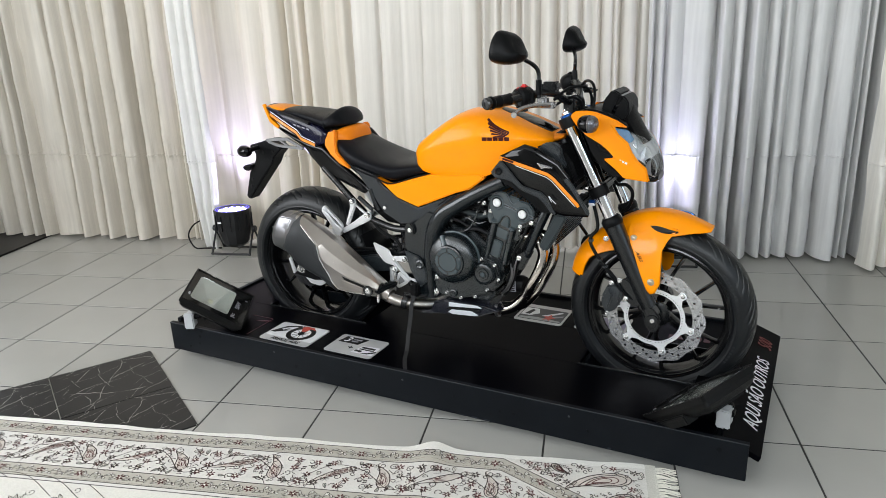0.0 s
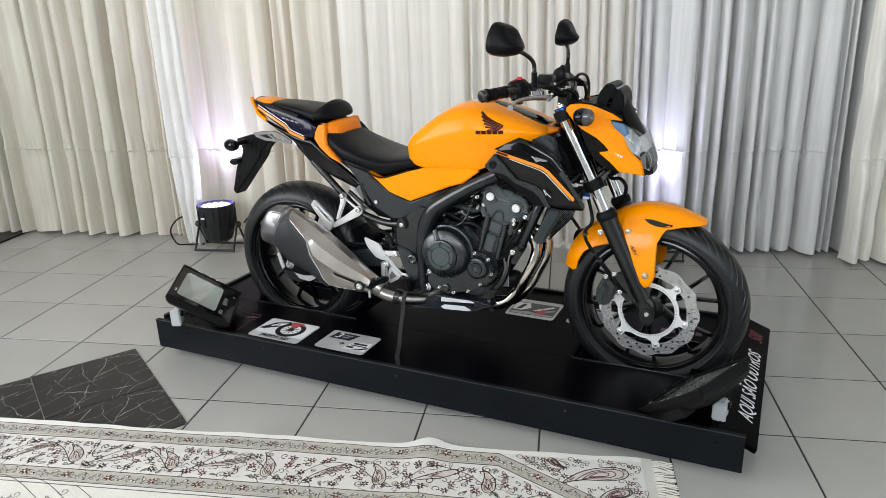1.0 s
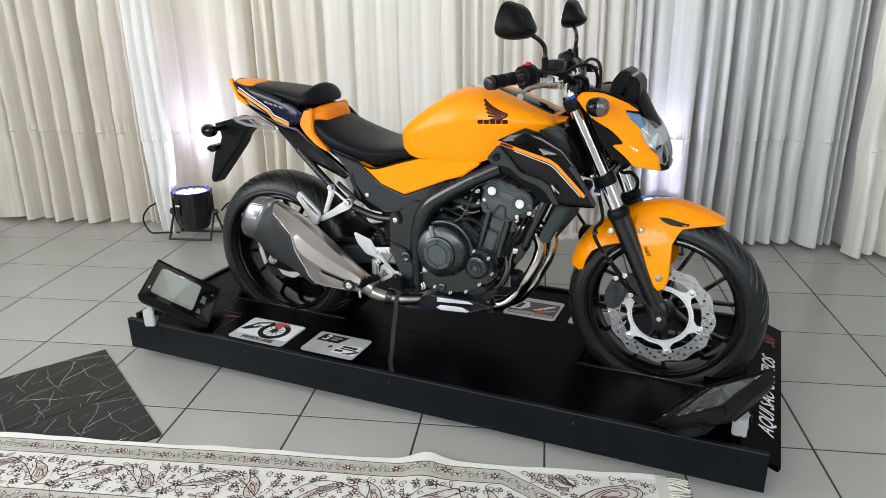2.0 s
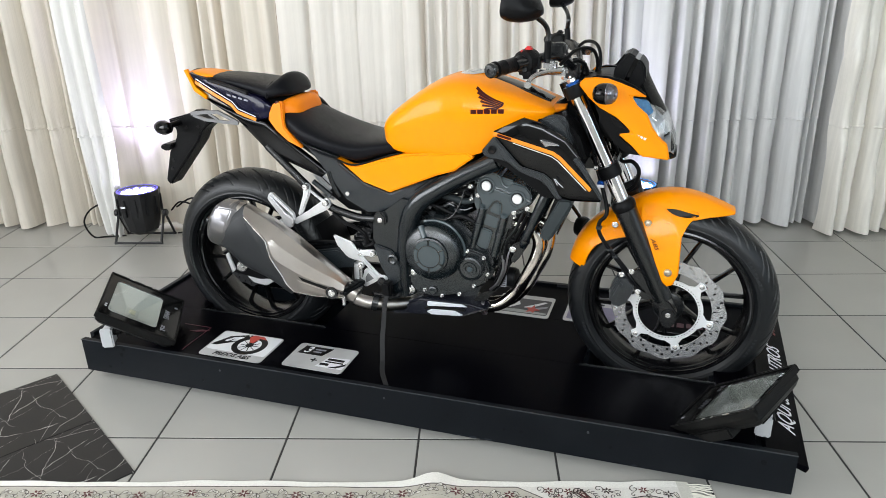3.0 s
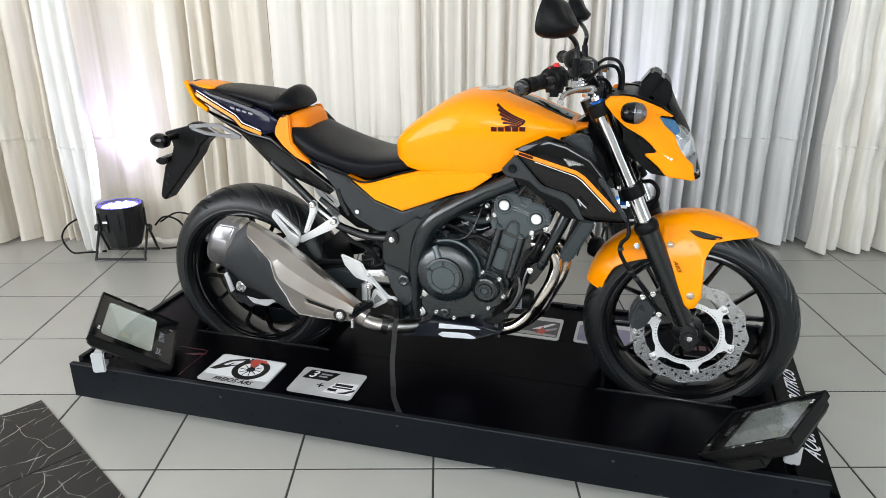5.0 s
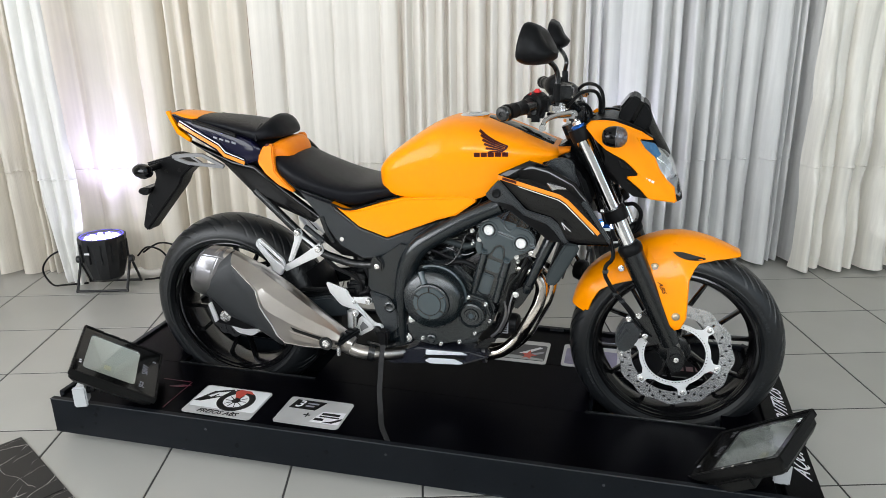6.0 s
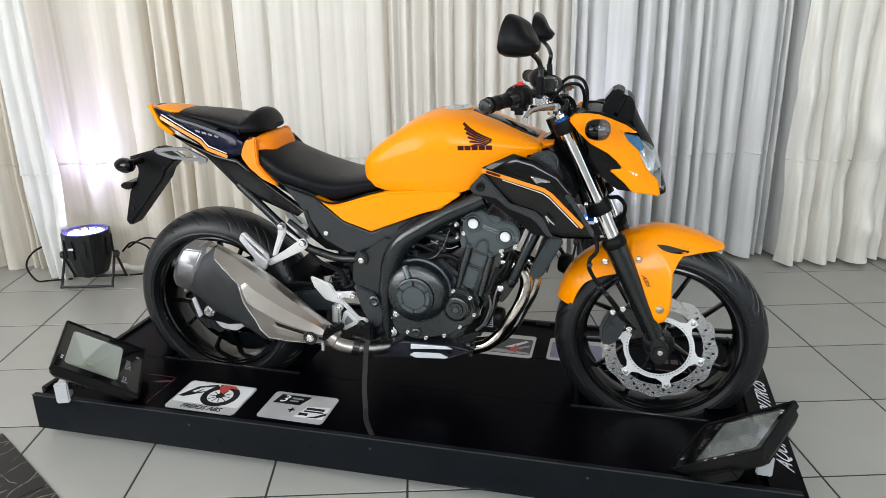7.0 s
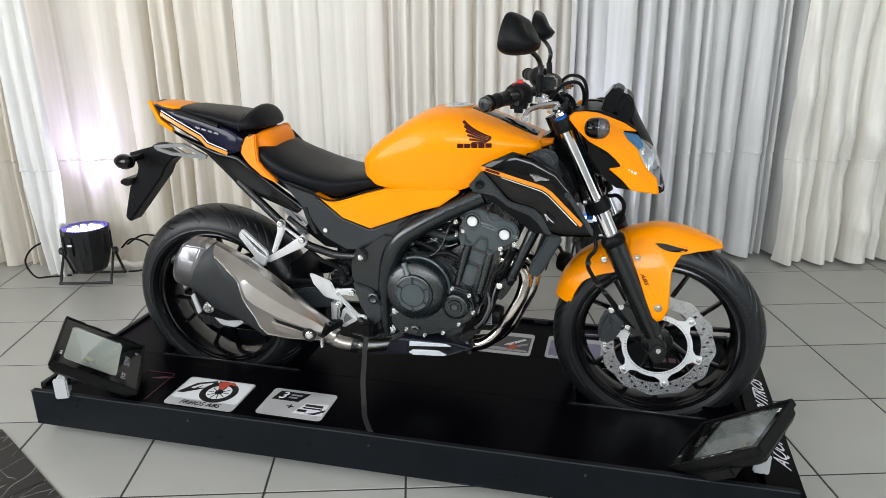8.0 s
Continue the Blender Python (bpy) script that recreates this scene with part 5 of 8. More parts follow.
def brake_disc(cx, cz, y, ro, parent, label, steel=None, ring=None):
    n = 120
    rad = [ro - 0.037, ro - 0.0335, ro - 0.0255, ro - 0.0235, ro - 0.0155, ro - 0.0135, ro - 0.0055, ro - 0.0035, ro]

    def metal(i, j):
        return not (i == 1 and j % 6 == 1 or i == 3 and j % 6 == 3 or i == 5 and j % 6 == 5)
    d = part("brake_disc", polar(cx, cz, y, 0.004, rad, n, metal, lambda a: 0.0035 * math.cos(12 * a)), steel or DISC, parent, label, 20)
    r2 = ro - 0.065
    part("sensor_ring", polar(cx, cz, y - 0.003, 0.003, [r2 - 0.008, r2 - 0.0055, r2 - 0.0015, r2 + 0.0035, r2 + 0.006], 180, lambda i, j: not (i == 1 and j % 3 == 0), None), ring or CARRIER, d, "slotted ring", 20)
    for k in range(6):
        a = radians(45 + 60 * k)
        out = Vector((math.cos(a), 0, math.sin(a)))
        sd = Vector((-math.sin(a), 0, math.cos(a)))
        c = Vector((cx, y, cz))
        q = [c + out * (r2 + 0.004) + sd * 0.024, c + out * (r2 + 0.016) + sd * 0.011, c + out * (ro - 0.03) + sd * 0.013, c + out * (ro - 0.026),
             c + out * (ro - 0.03) - sd * 0.013, c + out * (r2 + 0.016) - sd * 0.011, c + out * (r2 + 0.004) - sd * 0.024]
        part("disc_tab", plate([(p.x, p.z) for p in q], y - 0.0035, y + 0.001, 0.0008, 1), ring or CARRIER, d)
        p = c + out * (ro - 0.036)
        part("rivet", bolt((p.x, y - 0.0035, p.z), 0.0055, 0.004), BOLT, d)
    return d


brake_disc(FX, FZ, -0.082, 0.156, front, "perforated wavy brake disc")
brake_disc(0.0, RZ, -0.085, 0.09, rear, "dark perforated rear brake disc", DARK_STEEL, DARK_STEEL)
part("hub_cover", lathe([(0.0, -0.066), (0.03, -0.066), (0.044, -0.06), (0.046, -0.05), (0.0, -0.048)], 40, None, (FX, 0, FZ)), SATIN, front)

# front fork
AXIS = Vector((0.30, 0, -0.633)).normalized()


def fork(z, y=-0.1):
    return Vector((1.10 + (0.96 - z) * 0.4745, y, z))


for s in (-1, 1):
    y = 0.1 * s
    leg = part("fork_leg", tube([fork(0.632, y), fork(0.61, y), fork(0.5, y), fork(0.37, y)], [0.031, 0.03, 0.0275, 0.026], 24, 3), SATIN, BIKE, "black lower fork leg")
    part("dust_seal", lathe([(0.0, 0), (0.031, 0), (0.033, 0.006), (0.033, 0.02), (0.026, 0.03), (0.0, 0.03)], 28, -AXIS, fork(0.628, y)), PLASTIC, leg)
    part("fork_tube", tube([fork(0.63, y), fork(0.95, y)], 0.0205, 28, 2), CHROME, BIKE, "chromed fork tube")
    part("fork_cap", lathe([(0, 0), (0.0185, 0), (0.0185, 0.006), (0.016, 0.009), (0, 0.009)], 24, -AXIS, fork(0.962, y)), BLUE, BIKE, "blue anodised fork cap")
    part("fork_adjuster", lathe([(0, 0), (0.012, 0), (0.012, 0.008), (0.008, 0.011), (0.004, 0.011), (0.004, 0.016), (0, 0.016)], 6, -AXIS, fork(0.9705, y)), BOLT, BIKE, "silver preload nut")
    part("axle_clamp", plate([(1.37, 0.382), (1.4, 0.37), (1.419, 0.345), (1.419, 0.308), (1.406, 0.288), (1.388, 0.288), (1.374, 0.31)], y - 0.02, y + 0.02, 0.004), SATIN, BIKE)
    part("axle_ring", lathe([(0.009, 0), (0.018, 0), (0.018, 0.004), (0.009, 0.004)], 24, (0, s, 0), (FX + 0.002, y + s * 0.021, FZ + 0.004), True), SATIN, BIKE)
    part("axle_bolt", knob((FX + 0.002, y + s * 0.02, FZ + 0.004), 0.0085, 0.006, (0, s, 0), 6), BOLT, BIKE, "bright axle end")
    for z, r in ((0.735, 0.031), (0.948, 0.029)):
        part("clamp_ring", lathe([(0.02, -0.017), (r, -0.017), (r + 0.001, 0), (r, 0.017), (0.02, 0.017)], 28, AXIS, fork(z, y)), PLASTIC, BIKE)
    part("clamp_bolt", bolt(tuple(fork(0.735, y) + Vector((-0.03, s * 0.012, 0.008))), 0.006, 0.01, (-1, 0, 0)), BOLT, BIKE)
for z in (0.735, 0.948):
    a = fork(z, 0)
    bm = box(0, 0, 0, 0.05, 0.19, 0.026, 0.008, Matrix.Rotation(radians(-25.4), 3, "Y"))
    bm.transform(Matrix.Translation(a + Vector((-0.008, 0, 0))))
    part("triple_clamp", bm, SATIN, BIKE)
part("steering_stem", tube([fork(0.72, 0) + Vector((-0.03, 0, 0)), fork(0.96, 0) + Vector((-0.03, 0, 0))], 0.028, 20, 2), SATIN, BIKE)
part("head_tube", tube([(1.04, 0, 0.90), (1.13, 0, 0.745)], 0.04, 20, 2), SATIN, BIKE)

# front mudguard
def mudguard():
    rows, inner = [], []
    for i in range(49):
        a = radians(160 - 97 * i / 48)
        t = i / 48
        R = 0.316 + 0.012 * math.sin(math.pi * min(1, t / 0.4)) + 0.016 * math.exp(-((t - 0.66) / 0.22) ** 2) + 0.013 * t
        wide = 0.072 + 0.012 * math.sin(math.pi * t) - 0.035 * max(0, (t - 0.75) / 0.25) ** 1.6 - 0.02 * max(0, (0.12 - t) / 0.12)
        drop = (0.05 + 0.03 * math.sin(math.pi * min(1, max(0, (t - 0.2) / 0.7)))) * (1 - 0.92 * max(0, (t - 0.7) / 0.3) ** 2.6)
        out, inn = [], []
        for j in range(17):
            s = -1 + j / 8
            rr = R - drop * abs(s) ** 3.2
            out.append((FX + rr * math.cos(a), wide * s, FZ + rr * math.sin(a)))
            rr -= 0.003
            inn.append((FX + rr * math.cos(a), wide * s * 0.96, FZ + rr * math.sin(a)))
        rows.append(out + inn[::-1])
    return loft(rows)


guard = part("front_mudguard", mudguard(), ORANGE, BIKE, "glossy orange front mudguard")
FLAP = [(1.298, -0.046, 0.636), (1.37, -0.054, 0.648), (1.45, -0.067, 0.622), (1.425, -0.09, 0.592), (1.412, -0.104, 0.562), (1.413, -0.117, 0.455), (1.40, -0.12, 0.425), (1.385, -0.12, 0.418), (1.37, -0.118, 0.432), (1.335, -0.112, 0.502), (1.296, -0.1, 0.59)]
part("mudguard_flap", shell(FLAP, 0.004, 0.006, 0.1), ORANGE, guard, "orange side flap", 60, True)
GUARD_TREES = [mathutils.bvhtree.BVHTree.FromBMesh(mudguard()), mathutils.bvhtree.BVHTree.FromBMesh(shell(FLAP, 0.004, 0.006, 0.1))]


def guard_y(x, z):
    """Outermost side of the mudguard and its flap at a place in the side view."""
    hits = [t.ray_cast(Vector((x, -1, z)), Vector((0, 1, 0)))[0] for t in GUARD_TREES]
    return min([h.y for h in hits if h] or [-0.09])


VENT = crom([Vector((x, 0, z)) for x, z in ((1.365, 0.628), (1.39, 0.6285), (1.422, 0.622), (1.448, 0.617), (1.446, 0.612), (1.41, 0.6105), (1.382, 0.617), (1.365, 0.628))], 3)[:-1]
part("mudguard_vent", panel([(q.x, guard_y(q.x, q.z) - 0.0035, q.z) for q in VENT], 0.006, 0), DECAL_BLACK, guard, "black vent opening", 0, True)
WASHER = mat("tinted_washer", (0.6, 0.52, 0.42), 0.3, metal=0.9)
for x, z in ((1.32, 0.588), (1.385, 0.459)):
    part("guard_bolt", lathe([(0, 0.004), (0.004, 0.004), (0.005, 0.007), (0.008, 0.006), (0.0085, 0.002), (0.011, 0.0015), (0.0115, -0.002)], 18, (0, -1, 0), (x, guard_y(x, z), z)), WASHER, guard, "tinted steel bolt", 35, True)
lettering("flap_lettering", "ABS", 0.0145, Matrix.Translation((1.342, guard_y(1.342, 0.537) - 0.0025, 0.538)) @ Matrix.Rotation(radians(-7), 4, "X") @ Matrix.Rotation(radians(62), 4, "Y") @ Matrix.Rotation(radians(90), 4, "X"), DECAL_DARK, guard, "dark letters", shear=0.45, squeeze=1.45)

# brake calliper and hose
cal = part("brake_calliper", merge(plate([(1.228, 0.385), (1.25, 0.432), (1.278, 0.44), (1.3, 0.412), (1.29, 0.372), (1.275, 0.345), (1.25, 0.33), (1.232, 0.345)], -0.118, -0.07, 0.008),
           plate([(1.235, 0.372), (1.255, 0.422), (1.272, 0.405), (1.252, 0.345)], -0.13, -0.115, 0.006)), GREY_PLASTIC, BIKE, "dark grey front brake calliper")
part("calliper_bracket", plate([(1.28, 0.44), (1.30, 0.455), (1.345, 0.43), (1.36, 0.37), (1.33, 0.36), (1.30, 0.385)], -0.105, -0.09, 0.003), SATIN, BIKE)
for x, z in ((1.288, 0.452), (1.309, 0.392), (1.25, 0.333), (1.262, 0.44)):
    part("calliper_bolt", bolt((x, -0.118, z), 0.0062 if z > 0.38 else 0.0045, 0.009), BOLT, cal)
part("brake_hose", tube([(1.13, -0.07, 0.88), (1.17, -0.08, 0.74), (1.208, -0.105, 0.625), (1.191, -0.115, 0.589), (1.192, -0.118, 0.56), (1.222, -0.12, 0.514), (1.257, -0.118, 0.475), (1.278, -0.112, 0.446)], 0.0055, 10), PLASTIC, BIKE, "black brake hose")
part("sensor_wire", tube([(1.222, -0.12, 0.508), (1.256, -0.12, 0.467), (1.295, -0.115, 0.415), (1.335, -0.1, 0.38), (1.35, -0.095, 0.35)], 0.003, 8), PLASTIC, BIKE)
for x, z in ((1.191, 0.575), (1.222, 0.513), (1.24, 0.493)):
    part("hose_clip", box(x, -0.118, z, 0.016, 0.016, 0.009, 0.002), GREY_PLASTIC, BIKE)
part("stay_bolt", bolt((1.232, -0.09, 0.577), 0.007, 0.006), BOLT, BIKE)

# fuel tank

TANK = [(0.53, 0.045, 0.81, 0.822), (0.537, 0.078, 0.79, 0.836), (0.556, 0.106, 0.773, 0.86), (0.582, 0.12, 0.761, 0.882), (0.612, 0.129, 0.757, 0.904), (0.66, 0.14, 0.755, 0.936), (0.70, 0.147, 0.756, 0.958), (0.74, 0.1515, 0.757, 0.972),
        (0.78, 0.154, 0.759, 0.977), (0.81, 0.155, 0.762, 0.977), (0.845, 0.153, 0.77, 0.972), (0.87, 0.151, 0.782, 0.966), (0.92, 0.144, 0.808, 0.95), (0.97, 0.133, 0.838, 0.93), (1.015, 0.12, 0.862, 0.911), (1.038, 0.108, 0.872, 0.902), (1.048, 0.09, 0.88, 0.895)]
TANK_HALF = [(0.0, 1.0), (0.3, 0.993), (0.55, 0.97), (0.75, 0.925), (0.87, 0.86), (0.94, 0.765), (0.985, 0.64), (1.0, 0.55), (0.985, 0.42), (0.965, 0.22), (0.95, 0.05), (0.92, 0.0), (0.5, 0.0), (0.0, 0.0)]


def tank_body(k=5):
    """The tank: rounded above a shoulder crease, flat-sided below it, with a tight lower edge."""
    rows = []
    for p, q in zip(crom([Vector(s[:3]) for s in TANK], k), crom([Vector((s[0], s[3], 0)) for s in TANK], k)):
        side = [(p.x, -p.y * a, p.z + (q.y - p.z) * b) for a, b in TANK_HALF]
        rows.append(side + [(x, -y, z) for x, y, z in side[-2:0:-1]])
    return loft(rows)


TANK_TREE = mathutils.bvhtree.BVHTree.FromBMesh(tank_body())


def tank_side(x, z):
    """Half width of the tank at a place on its side."""
    hit = TANK_TREE.ray_cast(Vector((x, -1, z)), Vector((0, 1, 0)))[0]
    return -hit.y if hit else 0.1


tank = part("fuel_tank", tank_body(), ORANGE, BIKE, "glossy orange fuel tank", 60)
cap = part("filler_cap", lathe([(0, 0), (0.04, 0), (0.042, 0.004), (0.036, 0.008), (0.02, 0.009), (0.018, 0.012), (0, 0.012)], 36, (-0.05, 0, 1), (0.80, 0.0, 0.972)), REFLECT, tank, "silver filler cap")
part("tank_console", body([(0.845, 0.02, 0.962, 0.975, 0.5), (0.88, 0.04, 0.945, 0.966, 0.5), (0.96, 0.05, 0.92, 0.938, 0.5), (1.03, 0.045, 0.89, 0.909, 0.5)], 20, 3), GLOSS, tank, "glossy black tank top strip")
part("tank_front_trim", body([(1.0, 0.09, 0.868, 0.9, 0.5), (1.04, 0.08, 0.872, 0.902, 0.5), (1.075, 0.06, 0.885, 0.9, 0.5)], 20, 3), ORANGE_SHADED, tank)
# wing-shaped mark as plain bars with a plain bar for the name below it
for k in range(6):
    # each bar starts broad at a slanting tip, narrows and turns down into the tip of the mark
    x0, z0 = 0.838 + 0.0056 * k, 0.9535 - 0.0112 * k
    x1, z1 = 0.917 - 0.0036 * k, 0.915 - 0.0030 * k
    sag = 0.004 - 0.0012 * k
    mid = [(x0 + (x1 - x0) * t, z0 + (z1 - z0) * t - sag * math.sin(math.pi * t), 0.0027 - 0.0014 * t) for t in [0.02 + 0.98 * q / 13 for q in range(14)]]
    ribs = [[(x + dx, -tank_side(x + dx, z + dz) - dy, z + dz) for dx, dz, dy in ((w * 0.5, w, 0.0022), (0, 0, 0.002), (-w * 0.5, -w, 0.0018), (-w * 0.5, -w, -0.001), (w * 0.5, w, -0.001))] for x, z, w in mid]
    part("tank_mark", loft(ribs), DECAL_DARK, tank, "dark red wing-shaped bar", 0)
hook = [(0.917, 0.9175), (0.9195, 0.913), (0.917, 0.907), (0.9, 0.8965), (0.892, 0.8965), (0.911, 0.909), (0.9125, 0.9125)]
part("tank_mark", panel([(x, -tank_side(x, z) - 0.0016, z) for x, z in hook], 0.003, 0), DECAL_DARK, tank, "", 0)
for k in range(5):
    x = 0.838 + 0.0188 * k
    part("name_bar", box(x, -tank_side(x, 0.891) - 0.0004, 0.891 + 0.0006 * k, 0.0158, 0.003, 0.0115, 0, Matrix.Rotation(0.12, 3, "Z")), DECAL_DARK, tank, "dark red bar", 0)

# seats
seat = part("rider_seat", body([(0.207, 0.07, 0.84, 0.852, 0.5), (0.215, 0.108, 0.812, 0.864, 0.5), (0.232, 0.122, 0.788, 0.864, 0.45), (0.265, 0.133, 0.77, 0.848, 0.45), (0.30, 0.14, 0.758, 0.83, 0.45), (0.37, 0.145, 0.738, 0.801, 0.55), (0.43, 0.141, 0.718, 0.786, 0.6),
            (0.47, 0.133, 0.712, 0.782, 0.6), (0.53, 0.118, 0.728, 0.785, 0.6), (0.58, 0.108, 0.742, 0.79, 0.55), (0.622, 0.10, 0.75, 0.79, 0.5)], 40, 5, 0.78, 0.55), VINYL, BIKE, "black vinyl rider seat", 60)
part("seat_piping", tube([(0.23, -0.112, 0.835), (0.26, -0.127, 0.79), (0.32, -0.142, 0.756), (0.40, -0.142, 0.73), (0.46, -0.137, 0.713), (0.55, -0.112, 0.738), (0.6, -0.1, 0.75)], 0.003, 8), VINYL, seat, "", 60, True)
pillion = part("passenger_seat", body([(-0.088, 0.03, 0.944, 0.95, 0.5), (-0.075, 0.052, 0.938, 0.957, 0.5), (-0.02, 0.074, 0.924, 0.956, 0.5), (0.06, 0.09, 0.909, 0.95, 0.5), (0.12, 0.102, 0.897, 0.942, 0.5), (0.155, 0.11, 0.891, 0.94, 0.5),
               (0.168, 0.111, 0.892, 0.95, 0.4), (0.184, 0.109, 0.894, 0.963, 0.3), (0.198, 0.1, 0.897, 0.961, 0.3), (0.212, 0.084, 0.899, 0.944, 0.3), (0.224, 0.06, 0.902, 0.92, 0.4)], 40, 5, lambda x: 0.7 if x < 0.14 else min(1.05, 0.7 + (x - 0.14) * 8), 0.6), VINYL, BIKE, "black vinyl passenger seat with a raised front lip", 60)
part("seat_welt", tube([(0.163, -0.066, 0.942), (0.162, -0.095, 0.93), (0.163, -0.1095, 0.915), (0.163, -0.1115, 0.898)], 0.003, 8, 4), VINYL, pillion, "raised seam", 60, True)

# tail
part("tail_core", body([(-0.16, 0.03, 0.945, 0.968, 0.5), (-0.1, 0.05, 0.895, 0.958, 0.5), (0.0, 0.065, 0.85, 0.93, 0.5), (0.12, 0.085, 0.79, 0.9, 0.5), (0.2, 0.1, 0.76, 0.9, 0.5), (0.3, 0.1, 0.7, 0.8, 0.5), (0.42, 0.1, 0.66, 0.74, 0.5)], 24, 4), PLASTIC, BIKE, "", 60)
part("tail_tip", body([(-0.172, 0.03, 0.952, 0.962, 0.5), (-0.16, 0.045, 0.935, 0.966, 0.6), (-0.12, 0.056, 0.94, 0.966, 0.5), (-0.08, 0.06, 0.944, 0.961, 0.5), (-0.06, 0.06, 0.946, 0.957, 0.5)], 24, 3, 0.8), ORANGE, BIKE, "orange tail tip", 60)
part("tail_edge", shell([(-0.176, -0.05, 0.968), (-0.16, -0.056, 0.972), (-0.124, -0.068, 0.918), (-0.078, -0.082, 0.893), (-0.082, -0.08, 0.881), (-0.137, -0.062, 0.903)], 0.012, 0.003), ORANGE, BIKE, "orange lower tail edge", 40)
cowl = part("tail_cowl", shell([(-0.15, -0.06, 0.962), (-0.09, -0.076, 0.95), (0.02, -0.094, 0.932), (0.14, -0.112, 0.898), (0.178, -0.118, 0.876), (0.165, -0.118, 0.84), (0.125, -0.112, 0.828), (0.06, -0.102, 0.84), (-0.04, -0.09, 0.888), (-0.115, -0.068, 0.918)], 0.02, 0.005), INDIGO, BIKE, "glossy dark tail side panel", 40, True)
part("tail_stripe", strip([(-0.118, -0.074, 0.936), (-0.05, -0.092, 0.908), (0.03, -0.106, 0.874), (0.052, -0.109, 0.852), (0.122, -0.1165, 0.832)], 0.0105, -0.003), DECAL_ORANGE, cowl, "orange stripe", 35, True)
part("tail_pinstripe", strip([(-0.112, -0.076, 0.946), (-0.045, -0.094, 0.919), (0.036, -0.108, 0.884), (0.058, -0.111, 0.862), (0.122, -0.1175, 0.842)], 0.0028, -0.003), DECAL_WHITE, cowl, "thin white line", 35, True)
for k in range(5):
    bx = 0.02 + 0.02 * k
    part("name_bar", strip([(bx, -0.1065 - 0.0001 * k, 0.9055 - 0.0046 * k), (bx + 0.014, -0.1075 - 0.0001 * k, 0.902 - 0.0046 * k)], 0.0055, -0.0035), DECAL_GREY, cowl, "pale grey bar", 35, True)
part("tail_under_panel", shell([(-0.10, -0.066, 0.885), (0.06, -0.098, 0.836), (0.15, -0.116, 0.826), (0.2, -0.122, 0.79), (0.36, -0.13, 0.682), (0.335, -0.124, 0.662), (0.22, -0.112, 0.7), (0.13, -0.098, 0.735), (0.02, -0.08, 0.83)], 0.02, 0.006), GLOSS, BIKE, "glossy black panel below the tail", 40, True)
part("hump_trim", body([(0.165, 0.085, 0.84, 0.876, 0.5), (0.19, 0.1, 0.835, 0.886, 0.5), (0.212, 0.102, 0.825, 0.895, 0.45), (0.232, 0.094, 0.815, 0.894, 0.4), (0.248, 0.08, 0.81, 0.882, 0.4), (0.256, 0.064, 0.81, 0.86, 0.4)], 28, 4, 0.62), ORANGE_SHADED, BIKE, "orange moulding between the seats", 60)
part("far_side_fin", body([(0.19, 0.012, 0.82, 0.86, 0.5), (0.22, 0.016, 0.815, 0.872, 0.5), (0.25, 0.014, 0.80, 0.848, 0.5), (0.275, 0.008, 0.79, 0.822, 0.5)], 14, 3), GLOSS, BIKE, "", 60).location = (0.0, 0.108, 0.0)
part("seat_side_trim", panel([(0.184, -0.116, 0.882), (0.205, -0.116, 0.892), (0.217, -0.118, 0.888), (0.221, -0.128, 0.85), (0.226, -0.132, 0.815), (0.25, -0.137, 0.79), (0.286, -0.144, 0.762), (0.286, -0.142, 0.754), (0.235, -0.135, 0.773), (0.19, -0.124, 0.803), (0.164, -0.118, 0.833), (0.167, -0.117, 0.858)], 0.02, 0.004, 3), ORANGE_SHADED, BIKE, "orange trim beside the seat, shade in its colour", 40, True)
part("key_lock", lathe([(0, 0), (0.007, 0), (0.007, 0.003), (0, 0.003)], 14, (-0.2, -1, 0.2), (0.2, -0.112, 0.885)), DECAL_DARK, BIKE)
part("grab_rail", tube([(-0.06, -0.085, 0.945), (0.02, -0.1, 0.93), (0.1, -0.115, 0.912)], 0.006), PLASTIC, BIKE, "", 35, True)

# number-plate carrier and rear lamp
carrier = part("plate_carrier", merge(plate([(-0.292, 0.797), (-0.186, 0.825), (-0.138, 0.804), (-0.119, 0.792), (-0.157, 0.759), (-0.174, 0.727), (-0.322, 0.562), (-0.338, 0.578), (-0.304, 0.682), (-0.272, 0.723), (-0.259, 0.755), (-0.266, 0.772)], -0.032, 0.032, 0.005),
               plate([(-0.325, 0.70), (-0.318, 0.714), (-0.27, 0.72), (-0.28, 0.70), (-0.30, 0.69)], -0.05, 0.05, 0.004)), PLASTIC, BIKE, "black number-plate carrier")
for x, z in ((-0.3, 0.625), (-0.29, 0.655), (-0.215, 0.775), (-0.165, 0.78)):
    part("carrier_hole", knob((x, -0.0335, z), 0.006, 0.0015), DECAL_BLACK, carrier)
part("carrier_bracket", merge(strip([(-0.172, -0.054, 0.827), (-0.12, -0.054, 0.833), (-0.067, -0.054, 0.836), (-0.03, -0.054, 0.82), (0.008, -0.054, 0.802)], 0.011, 0, 0.008), strip([(-0.165, -0.053, 0.822), (-0.117, -0.053, 0.808), (-0.05, -0.053, 0.804), (0.005, -0.053, 0.801)], 0.010, 0, 0.008), strip([(-0.105, -0.052, 0.829), (-0.07, -0.052, 0.81)], 0.007, 0, 0.006)), BRACKET, BIKE, "grey cast tail bracket with openings", 35)
